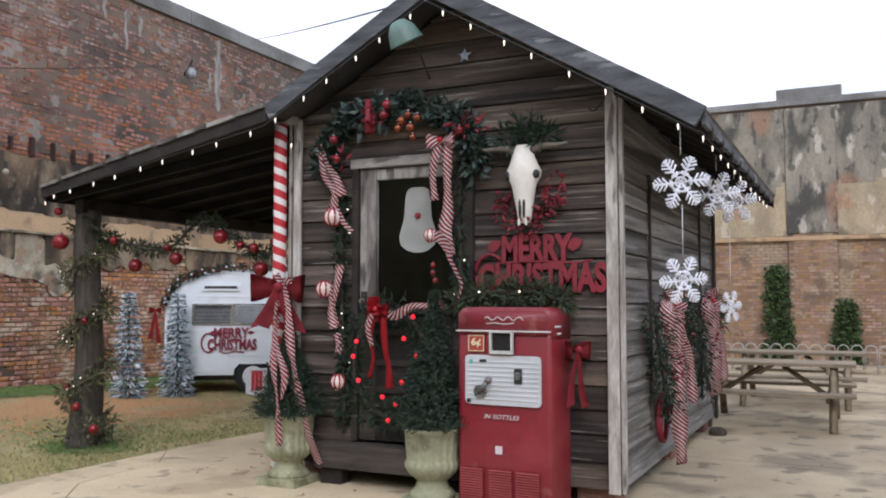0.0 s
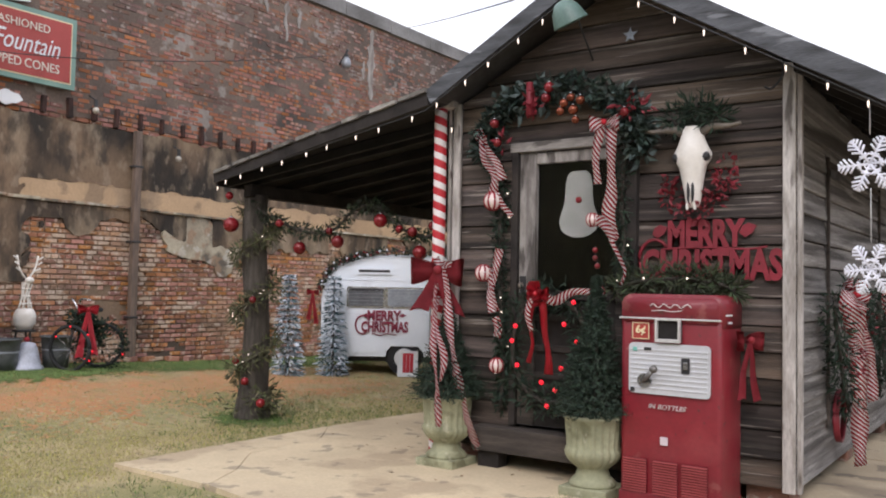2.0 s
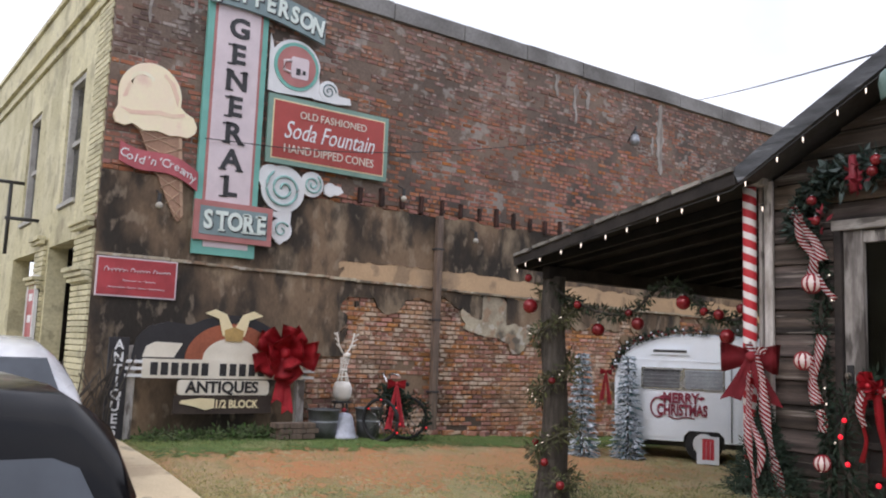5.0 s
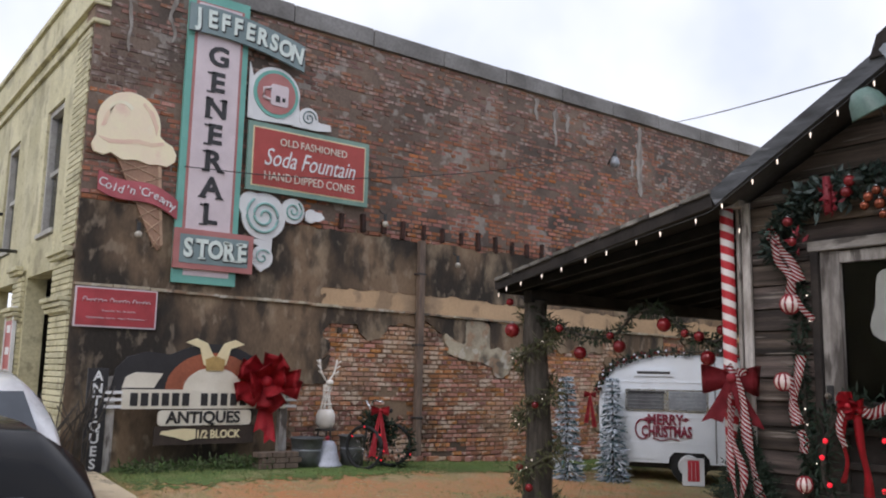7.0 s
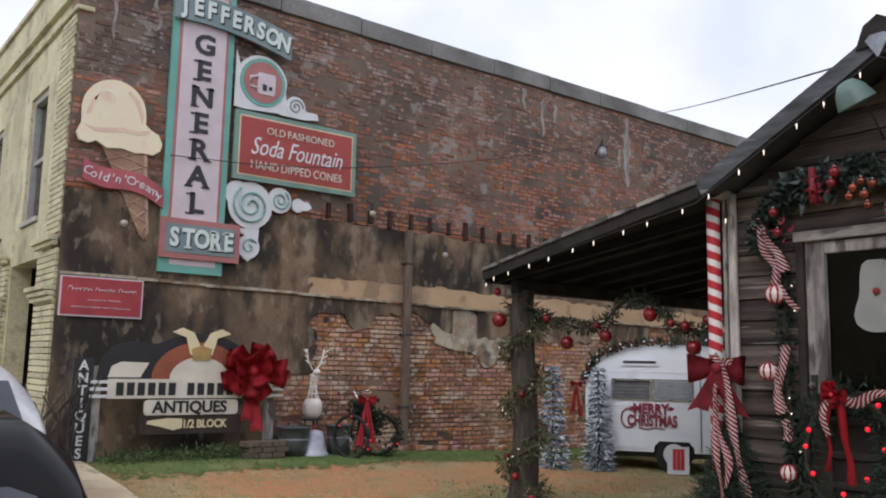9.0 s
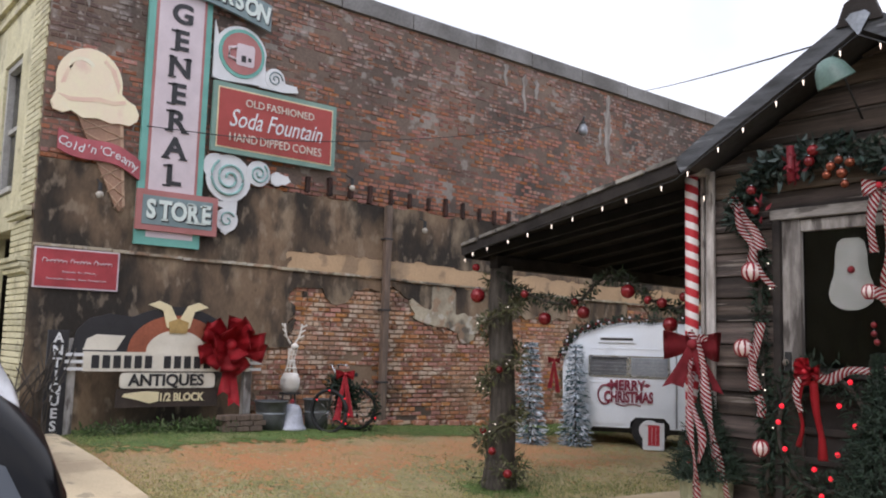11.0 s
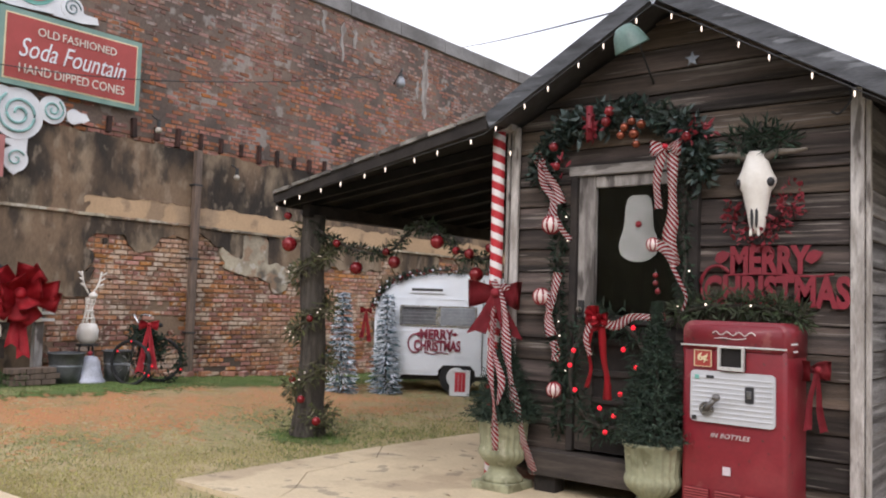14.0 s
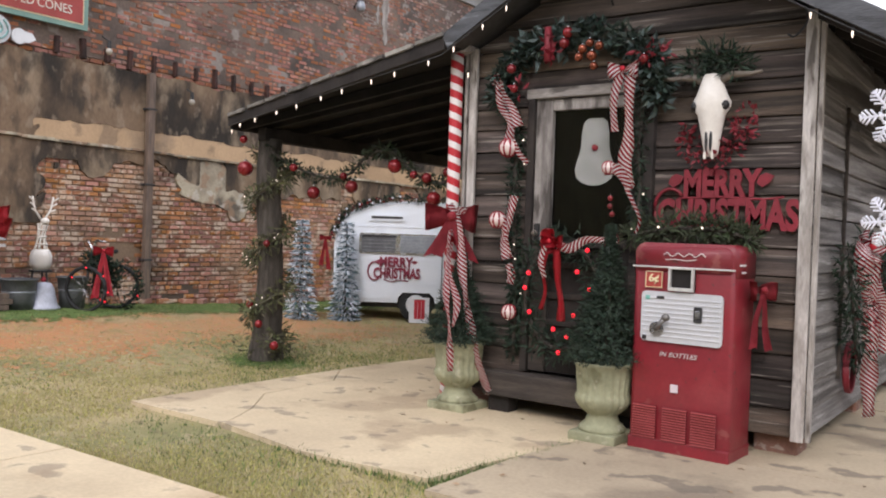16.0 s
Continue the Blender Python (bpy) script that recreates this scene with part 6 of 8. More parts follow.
bow(rbow, (AX0 + 0.12, 5.10, 1.47), 0.47, M("bright_red_ribbon", (0.56, 0.022, 0.035), (0.42, 0.016, 0.027), 8, 120, 0.6, bump=0.3, deep=0.2), (0.9, -0.43, 0), 2, trng, 0.98, loops=15)

# ---- the vintage travel trailer ----
TRAILER = Matrix.Translation((-9.10, 10.88, 0.005)) @ Matrix.Rotation(radians(36), 4, "Z")
tr = thing("travel_trailer", (0, 0, 0), "small white vintage travel trailer with a curved roof", "trailer")
TRWHITE = M("trailer_white_enamel", (0.79, 0.84, 0.90), (0.74, 0.79, 0.85), 2, 40, 0.4, bump=0.03, deep=0.05,
            stain=((1.4, 0.6, 0.08, (0.52, 0.55, 0.58), 0.4),))
ham = [(-1.15, 0.315), (-1.21, 0.55), (-1.22, 1.25), (-1.18, 1.48), (-1.08, 1.68), (-0.93, 1.81), (-0.72, 1.90), (-0.45, 1.96), (-0.1, 1.995), (0.5, 1.99), (1.1, 1.93), (1.5, 1.78), (1.72, 1.5), (1.78, 1.1), (1.76, 0.6), (1.66, 0.315),
       (0.47, 0.315), (0.46, 0.40), (0.38, 0.485), (-0.06, 0.485), (-0.14, 0.40), (-0.15, 0.315)]
bm = slab(B(), ham, (0, 0, 0), (1, 0, 0), (0, 0, 1), 1.75)
bmesh.ops.bevel(bm, geom=[e for e in bm.edges if all(abs(v.co.y) < 1e-4 and v.co.z > 0.5 for v in e.verts)], offset=0.035, segments=3, affect="EDGES")
part("body", bm, TRWHITE, tr)
for z in (0.62, 1.02, 1.56):
    part("seam", box(B(), (0.27, -0.002, z), (2.9, 0.012, 0.012)), TRWHITE, tr)
part("access_hatch", slab(B(), rect(-0.84, 0.37, -0.22, 0.63), (0, -0.012, 0), (1, 0, 0), (0, 0, 1), 0.014), TRWHITE, tr)
part("door_edge", box(B(), (0.57, -0.006, 1.12), (0.022, 0.018, 1.55)), ZINC, tr)
part("door_edge", box(B(), (1.14, -0.006, 1.12), (0.022, 0.018, 1.55)), ZINC, tr)
wn_ = part("window", slab(B(), rbox(-0.80, 1.11, 0.47, 1.45, 0.03), (0, -0.02, 0), (1, 0, 0), (0, 0, 1), 0.02), STEEL, tr)
SHADE = M("dim_blinds", (0.16, 0.17, 0.18), (0.10, 0.10, 0.11), 3, 30, 0.3)
CURT = M("pale_curtain", (0.34, 0.37, 0.40), (0.26, 0.28, 0.31), 3, 30, 0.4)
for xa, xb, mt in ((-0.77, -0.205, SHADE), (-0.125, 0.44, CURT)):
    part("pane", slab(B(), rect(xa, 1.135, xb, 1.425), (0, -0.026, 0), (1, 0, 0), (0, 0, 1), 0.008), mt, wn_)
    for k in range(5):
        part("louvre", box(B(), ((xa + xb) / 2, -0.03, 1.165 + k * 0.057), (xb - xa, 0.008, 0.008)), ZINC, wn_)
part("curtain_rod", box(B(), (-0.47, -0.031, 1.40), (0.56, 0.006, 0.03)), BLACK, wn_)
part("vent", slab(B(), rect(-0.65, 1.655, -0.06, 1.76), (0, -0.03, 0), (1, 0, 0), (0, 0, 1), 0.03), TRWHITE, tr)
part("vent_slot", slab(B(), rect(-0.61, 1.69, -0.10, 1.73), (0, -0.034, 0), (1, 0, 0), (0, 0, 1), 0.01), BLACK, tr)
part("wheel_arch", slab(B(), rect(-0.15, 0.2, 0.47, 0.5), (0, 0.24, 0), (1, 0, 0), (0, 0, 1), 0.02), BLACK, tr)
wh = part("wheel", cyl(B(), (0.16, 0.03, 0.285), (0.16, 0.19, 0.285), 0.28, n=28), RUBBER, tr)
part("rim", cyl(B(), (0.16, 0.015, 0.285), (0.16, 0.035, 0.285), 0.155, 0.17, n=20), WHITE, wh)
for x in (-0.9, 1.45):
    part("jack", box(B(), (x, 0.3, 0.16), (0.07, 0.07, 0.33), 0.01), WIRE, tr)
part("skirt", box(B(), (0.3, 0.7, 0.27), (2.6, 1.0, 0.1), 0.01), BLACK, tr)
tr.matrix_world = TRAILER
cs = thing("christmas_sign", (0, 0, 0), "dark red Merry Christmas lettering on the trailer side", "sign")
PLUM = M("plum_red_paint", (0.24, 0.02, 0.05), None, 5, 60, 0.6)
words("lettering", "MERRY", PLUM, cs, (-0.19, -0.018, 0.975), 0.22, 0, 0.02, squeeze=0.80, bold=0.008)
words("lettering", "CHRISTMAS", PLUM, cs, (-0.17, -0.018, 0.79), 0.235, 0, 0.02, squeeze=0.62, bold=0.008)
part("flourish", tube(B(), [(p[0], -0.018, p[1]) for p in arc(-0.535, 0.83, 0.11, 50, 310, 14, 0.15)], 0.014, 6), PLUM, cs)
part("flourish", tube(B(), line([(-0.38, -0.018, 0.695), (-0.25, -0.018, 0.66), (-0.12, -0.018, 0.69), (0.02, -0.018, 0.67)], 4), 0.009, 6), PLUM, cs)
for x in (-0.47, 0.12):
    part("holly_leaf", slab(B(), [(x - 0.06, 0.985), (x, 0.955), (x + 0.06, 0.99), (x, 1.02)], (0, -0.012, 0), (1, 0, 0), (0, 0, 1), 0.012), PLUM, cs)
cs.matrix_world = TRAILER
POSTERRED = M("printed_red", (0.50, 0.03, 0.045), (0.42, 0.025, 0.04), 4, 60, 0.6, bump=0)
po = thing("framed_poster", (0, 0, 0), "white framed picture of red stripes leaning on the trailer wheel", "poster")
lean = Euler((radians(-9), 0, 0)).to_matrix().to_4x4()
for nm, c, s, mt in (("picture", (0, 0.01, 0.21), (0.28, 0.015, 0.36), WHITE), ("frame", (-0.15, 0, 0.21), (0.03, 0.03, 0.42), WHITE), ("frame", (0.15, 0, 0.21), (0.03, 0.03, 0.42), WHITE),
                     ("frame", (0, 0, 0.405), (0.268, 0.03, 0.03), WHITE), ("frame", (0, 0, 0.015), (0.268, 0.03, 0.03), WHITE), ("stripe", (-0.055, 0.0, 0.225), (0.054, 0.012, 0.31), POSTERRED), ("stripe", (0.005, 0.0, 0.225), (0.054, 0.012, 0.31), POSTERRED), ("stripe", (0.065, 0.0, 0.225), (0.054, 0.012, 0.31), POSTERRED), ("stripe", (0.005, -0.002, 0.365), (0.17, 0.012, 0.03), POSTERRED)):
    part(nm, box(B(), Matrix.Translation((0, 0, 0)) @ lean @ Vector(c), s, 0.003, lean), mt, po)
po.matrix_world = TRAILER @ Matrix.Translation((0.22, -0.1, 0.0))


def flocked_tree(at, hgt, rad, rng, label):
    th = thing("flocked_tree", at, label, "christmas tree", "flocked trees by the trailer")
    part("trunk", tube(B(), [at, (at[0], at[1], at[2] + hgt * 0.95)], 0.025, 8, 0, 0.3), BARK, th)
    for mat, count, nm in ((SNOW, 1500, "flocking"), (M("blue_green_needles", (0.10, 0.18, 0.20), None, 5, 60, 0.8, island=0.4), 1100, "needles")):
        vs, fs = [], []
        for _ in range(count):
            tier = rng.randrange(17)
            t = (tier + rng.uniform(-0.15, 0.2)) / 17 * 0.96 + 0.04
            a = rng.uniform(0, 2 * math.pi)
            r = rad * (1 - t) ** 0.85 * rng.uniform(0.25, 1.05) + 0.02
            p = Vector((at[0] + r * math.cos(a), at[1] + r * math.sin(a), at[2] + hgt * t - r * 0.25))
            d = Vector((math.cos(a), math.sin(a), rng.uniform(-0.7, 0.3))).normalized()
            L = rng.uniform(0.05, 0.1)
            w = d.cross(Vector((rng.gauss(0, 1), rng.gauss(0, 1), 1))).normalized() * 0.014
            k = len(vs)
            vs += [tuple(p - d * L * 0.4 + w), tuple(p - d * L * 0.4 - w), tuple(p + d * L - w * 0.4), tuple(p + d * L + w * 0.4)]
            fs.append((k, k + 1, k + 2, k + 3))
        raw(nm, vs, fs, mat, th)
    return th


flocked_tree((-10.03, 9.38, rise(-10.03, 9.38) - 0.03), 1.62, 0.22, trng, "slim blue-white flocked Christmas tree on the lawn")
flocked_tree((-9.70, 10.05, rise(-9.70, 10.05) - 0.03), 1.64, 0.23, trng, "slim blue-white flocked Christmas tree beside the trailer")
tb = thing("ribbon_bow", (0, 0, 0), "narrow red hanging bow at the trailer's end", "bow")
bow(tb, (-1.36, 0.05, 1.35), 0.11, M("ribbon_red", (0.42, 0.02, 0.03), (0.32, 0.016, 0.024), 8, 120, 0.7, bump=0.3, deep=0.2), (0, -1, 0), 2, trng, 2.6)
part("hook", tube(B(), [(-1.36, 0.07, 1.36), (-1.19, 0.2, 1.34)], 0.008), WIRE, tb)
tb.matrix_world = TRAILER

# ---- tubs, bell, planter and bicycle by the wall ----
OLDZINC = M("dull_dark_zinc", (0.13, 0.135, 0.14), (0.085, 0.088, 0.09), 6, 40, 0.6, metal=0.3, bump=0.2)
for y, r, hh in ((5.76, 0.23, 0.42), (6.52, 0.2, 0.45)):
    z0 = rise(-11.6, y) - 0.03
    tub = thing("metal_tub", (-11.65, y, z0), "dull galvanised steel tub by the wall", "tub", "tubs by the wall")
    part("body", lathe(B(), (-11.65, y, z0), [(r * 0.82, 0), (r * 0.9, hh * 0.5), (r, hh), (r + 0.015, hh), (r + 0.015, hh - 0.02), (r - 0.01, hh - 0.01), (r * 0.8, 0.04)], 22), OLDZINC, tub)
    part("rib", lathe(B(), (-11.65, y, z0), [(r * 0.915, hh * 0.55), (r * 0.93, hh * 0.58), (r * 0.925, hh * 0.61)], 22), ZINC, tub)
z0 = rise(-11.35, 6.1) - 0.03
bell = thing("bell_planter", (-11.35, 6.12, z0), "white bell shaped planter on the grass", "planter")
part("body", lathe(B(), (-11.35, 6.12, z0), [(0.22, 0), (0.22, 0.03), (0.185, 0.06), (0.155, 0.18), (0.135, 0.29), (0.10, 0.35), (0.02, 0.37)], 22), M("faded_white_paint", (0.50, 0.52, 0.60), None, 5, 40, 0.6), bell)
part("knob", ball(B(), (-11.35, 6.12, z0 + 0.40), 0.035), REDCLOTH, bell)
bm = lathe(B(), (-11.85, 6.02, 0.78), [(0.09, 0), (0.14, 0.08), (0.145, 0.2), (0.11, 0.28), (0.08, 0.29)], 16)
for k in range(7):
    a = 2 * math.pi * k / 7
    tube(bm, line([(-11.85 + 0.085 * math.cos(a), 6.02 + 0.085 * math.sin(a), 1.06), (-11.85 + 0.045 * math.cos(a + 0.4), 6.02 + 0.045 * math.sin(a + 0.4), 1.25), (-11.83 + 0.06 * math.cos(a + 0.8), 6.03 + 0.06 * math.sin(a + 0.8), 1.42)], 4), 0.012, 5)
for z, r in ((1.14, 0.07), (1.24, 0.05), (1.34, 0.055), (1.42, 0.06)):
    tube(bm, [(-11.84 + r * math.cos(t), 6.025 + r * math.sin(t), z) for t in (2 * math.pi * k / 12 for k in range(13))], 0.011, 5)
ball(bm, (-11.78, 6.03, 1.46), 0.06, 10, 0.8)
for s in (-1, 1):
    tube(bm, line([(-11.83, 6.02 + s * 0.03, 1.49), (-11.83, 6.02 + s * 0.11, 1.62), (-11.83, 6.02 + s * 0.15, 1.80)], 4), 0.013, 6)
    for q in range(3):
        tube(bm, [(-11.83, 6.02 + s * (0.08 + 0.03 * q), 1.57 + q * 0.08), (-11.8, 6.02 + s * (0.17 + 0.02 * q), 1.63 + q * 0.08)], 0.009, 5)
fig = part("reindeer_figure", bm, BONE)
fig.location.y += 0.14
bell.location += Vector((-0.25, -0.05, 0.01))
tagged(fig, "white wire reindeer figure rising from a pale pot", "garden figure")
std = thing("pot_stand", (-11.85, 6.02, 0.3), "dark iron stand under the white figure", "stand")
part("top", cyl(B(), (-11.85, 6.02, 0.755), (-11.85, 6.02, 0.78), 0.15), WIRE, std)
for a in (0.3, 2.4, 4.5):
    part("leg", tube(B(), [(-11.85 + 0.1 * math.cos(a), 6.02 + 0.1 * math.sin(a), 0.76), (-11.85 + 0.16 * math.cos(a), 6.02 + 0.16 * math.sin(a), 0.27)], 0.014), WIRE, std)
std.location.y += 0.14
pl = thing("brick_planter", (-11.5, 5.2, 0.28), "low dark brick planter box under the sign", "planter")
for r_ in range(3):
    for c_ in range(3):
        part("brick", box(B(), (-11.45, 4.98 + c_ * 0.2 + (0.05 if r_ % 2 else 0), 0.33 + r_ * 0.075), (0.22, 0.19, 0.068), 0.008), PIPE, pl)

bz = rise(-11.3, 7.0) - 0.03
bk = thing("bicycle", (-11.3, 7.05, bz), "old bicycle wound with greenery and red lights", "bicycle")


def hoop(bm, c, r, tube_r, ang):
    pts = [(c[0] + r * math.cos(a) * math.sin(ang), c[1] + r * math.cos(a) * math.cos(ang), c[2] + r * math.sin(a)) for a in (2 * math.pi * k / 24 for k in range(25))]
    return tube(bm, pts, tube_r, 6)


W1, W2 = (-11.25, 6.70, bz + 0.32), (-11.35, 7.22, bz + 0.34)
for c, a in ((W1, 1.15), (W2, 0.7)):
    w_ = part("wheel", hoop(B(), c, 0.30, 0.026, a), RUBBER, bk)
    bm = B()
    for k in range(10):
        t = 2 * math.pi * k / 10
        tube(bm, [c, (c[0] + 0.29 * math.cos(t) * math.sin(a), c[1] + 0.29 * math.cos(t) * math.cos(a), c[2] + 0.29 * math.sin(t))], 0.004, 4)
    part("spokes", bm, STEEL, w_)
bm = B()
A_, B_, C_ = Vector((-11.28, 6.78, bz + 0.80)), Vector((-11.33, 7.06, bz + 0.78)), Vector((-11.31, 6.98, bz + 0.30))
for p, q in ((A_, B_), (A_, C_), (B_, C_), (A_, Vector(W1)), (B_, Vector(W2)), (C_, Vector(W2))):
    tube(bm, [p, q], 0.018, 6)
part("frame", bm, WIRE, bk)
part("handlebar", tube(B(), line([(-11.05, 6.86, bz + 0.98), (-11.2, 6.8, bz + 0.99), (-11.27, 6.82, bz + 0.86), (-11.4, 6.8, bz + 0.99), (-11.5, 6.88, bz + 0.95)], 4), 0.014), STEEL, bk)
part("saddle", box(B(), (-11.33, 7.08, bz + 0.84), (0.13, 0.24, 0.06), 0.02), RUBBER, bk)
grng = random.Random(5)
BRIGHTBOW = M("scarlet_ribbon", (0.50, 0.02, 0.035), (0.38, 0.015, 0.026), 8, 120, 0.6, bump=0.2, deep=0.2)
for c, a in ((W2, 0.7),):
    sprigs("wheel_greenery", [((c[0] + 0.31 * math.cos(t) * math.sin(a), c[1] + 0.31 * math.cos(t) * math.cos(a), c[2] + 0.31 * math.sin(t)), 0.06) for t in (2 * math.pi * k / 20 for k in range(20))], SPRUCE, bk, grng, 420, 0.075, 0.016, 1.3)
tagged(sprigs("greenery", [((-11.28, 6.8 + 0.08 * k, bz + 0.72 - 0.04 * k), 0.13) for k in range(5)] + [((-11.3, 7.1, bz + 0.45), 0.2)], SPRUCE, bk, grng, 800, 0.08, 0.016, 1.0), kind="stuff")
for _ in range(9):
    c, a = ((W1, 1.15), (W2, 0.7))[_ % 2]
    t = grng.uniform(0, 6.28)
    part("red_light", ball(B(), (c[0] + 0.06 + 0.3 * math.cos(t) * math.sin(a), c[1] + 0.3 * math.cos(t) * math.cos(a), c[2] + 0.3 * math.sin(t)), 0.013, 8), REDLAMP, bk)
bk.location.y -= 0.22
bwb = thing("ribbon_bow", (-11.1, 6.95, bz + 0.8), "red bow with long tails tied to the bicycle", "bow")
bow(bwb, (-11.08, 6.62, bz + 0.86), 0.15, BRIGHTBOW, (0.9, -0.4, 0), 2, trng, 2.4)

# ---- parked cars ----


def car(name, x_back, x_front, yc, paint, label, rings_, glass_z, tail=True):
    """A lofted car body along x from cross-sections (t, half width at sill, half width at roof, belt, roof, floor)."""
    th = thing(name, ((x_back + x_front) / 2, yc, 0), label, "car", "parked cars")
    bm = B()
    loops = []
    for t, ws, wr, zb, zr, zf in rings_:
        x = x_back + (x_front - x_back) * t
        pts = []
        half = [(ws * 0.86, zf), (ws * 0.98, zf + 0.1), (ws, zf + 0.3), (ws * 0.985, zb), (wr + (ws - wr) * 0.5, zb + (zr - zb) * 0.6), (wr, zr - 0.07), (wr * 0.86, zr - 0.012), (wr * 0.4, zr)]
        for s, seq in ((1, half), (-1, half[::-1])):
            pts += [(x, yc + s * w, z) for w, z in seq]
        loops.append([bm.verts.new(p) for p in pts])
    k = len(loops[0])
    for a, b in zip(loops, loops[1:]):
        for i in range(k):
            bm.faces.new((a[i], a[(i + 1) % k], b[(i + 1) % k], b[i])).smooth = True
    bm.faces.new(loops[0])
    bm.faces.new(loops[-1][::-1])
    bmesh.ops.recalc_face_normals(bm, faces=bm.faces[:])
    part("body", bm, paint, th)
    for fx in (0.19, 0.80):
        for s in (-1, 1):
            x = x_back + (x_front - x_back) * fx
            w = part("wheel", cyl(B(), (x, yc + s * 0.68, 0.31), (x, yc + s * 0.895, 0.31), 0.31, n=20), RUBBER, th)
            part("rim", cyl(B(), (x, yc + s * 0.89, 0.31), (x, yc + s * 0.905, 0.31), 0.2, 0.19, n=16), STEEL, w)
    return th


CARGLASS = M("tinted_car_glass", (0.06, 0.068, 0.08), None, 3, 20, 0.08, bump=0, deep=0.02, coat=0.4)
BLACKCAR = M("black_car_paint", (0.008, 0.008, 0.009), None, 3, 20, 0.2, bump=0, deep=0.02)
BLACKCAR.node_tree.nodes["Principled BSDF"].inputs["Specular IOR Level"].default_value = 0.18
WHITECAR = M("silver_white_car_paint", (0.78, 0.79, 0.81), None, 3, 20, 0.25, bump=0, deep=0.02, coat=1.0)
c1 = car("car", -4.05, -8.35, -0.03, BLACKCAR, "black hatchback parked at the kerb", [
    (0.0, 0.84, 0.74, 0.60, 0.72, 0.30), (0.012, 0.87, 0.74, 0.80, 0.98, 0.24), (0.035, 0.885, 0.70, 0.92, 1.17, 0.22), (0.075, 0.89, 0.70, 0.96, 1.33, 0.22), (0.14, 0.89, 0.68, 0.97, 1.365, 0.2),
    (0.40, 0.89, 0.67, 0.95, 1.375, 0.2), (0.55, 0.89, 0.64, 0.94, 1.34, 0.2), (0.70, 0.89, 0.72, 0.92, 1.02, 0.2), (0.9, 0.87, 0.68, 0.80, 0.86, 0.2), (1.0, 0.78, 0.5, 0.6, 0.66, 0.28)], 1.0)
rear = slab(B(), [(-0.66, -0.2), (0.66, -0.2), (0.70, -0.08), (0.62, 0.10), (0.52, 0.14), (-0.52, 0.14), (-0.62, 0.10), (-0.70, -0.08)], (-4.085, -0.03, 0.95), (0, 1, 0), (-0.52, 0, 1), 0.02)
part("rear_window", rear, CARGLASS, c1, "tinted rear window")
for s in (-1, 1):
    part("tail_lamp", box(B(), (-4.06, -0.03 + s * 0.70, 0.60), (0.05, 0.16, 0.12), 0.02), SIGNRED, c1)
part("bumper", box(B(), (-4.04, -0.03, 0.42), (0.12, 1.66, 0.2), 0.04), BLACKCAR, c1)
c2_ = car("car", -8.9, -13.2, 0.93, WHITECAR, "pale silver car parked ahead of the black one", [
    (0.0, 0.82, 0.7, 0.62, 0.75, 0.30), (0.02, 0.87, 0.74, 0.86, 1.0, 0.24), (0.07, 0.89, 0.70, 0.98, 1.22, 0.22), (0.16, 0.90, 0.66, 1.0, 1.47, 0.2), (0.28, 0.90, 0.64, 1.0, 1.57, 0.2),
    (0.5, 0.90, 0.65, 0.98, 1.57, 0.2), (0.62, 0.90, 0.66, 0.96, 1.38, 0.2), (0.75, 0.89, 0.74, 0.94, 1.04, 0.2), (0.92, 0.86, 0.66, 0.80, 0.86, 0.2), (1.0, 0.78, 0.5, 0.6, 0.66, 0.28)], 1.0)
part("rear_window", slab(B(), [(-0.64, -0.14), (0.64, -0.14), (0.56, 0.2), (-0.56, 0.2)], (-9.12, 0.93, 1.17), (0, 1, 0), (-0.95, 0, 1), 0.02), CARGLASS, c2_)

# ---- picnic tables and the low white border fence ----
PINE = M("grey_pine_planks", (0.27, 0.215, 0.15), (0.17, 0.135, 0.095), 3, 30, 0.85, stretch=(0.7, 4, 4), rand=0.2, bump=0.4)


def picnic(at, label):
    th = thing("picnic_table", at, label, "picnic table", "picnic tables on the patio")
    x, y, _ = at
    for k in range(5):
        part("top_plank", box(B(), (x, y - 0.3 + k * 0.15, 0.745), (1.85, 0.14, 0.04), 0.006), PINE, th)
    for s in (-1, 1):
        for k in range(2):
            part("bench_plank", box(B(), (x, y + s * (0.62 + 0.15 * k), 0.435), (1.85, 0.14, 0.04), 0.006), PINE, th)
        for e in (-1, 1):
            part("leg", tube(B(), [(x + e * 0.68, y + s * 0.28, 0.72), (x + e * 0.68, y + s * 0.70, 0.004)], 0.045, 4), PINE, th)
        part("seat_bearer", box(B(), (x + s * 0.63, y, 0.39), (0.04, 1.5, 0.09), 0.006), PINE, th)
        part("top_bearer", box(B(), (x + s * 0.63, y, 0.68), (0.04, 0.74, 0.09), 0.006), PINE, th)
        part("brace", tube(B(), [(x + s * 0.60, y, 0.37), (x + s * 0.12, y, 0.70)], 0.03, 4), PINE, th)
    return th


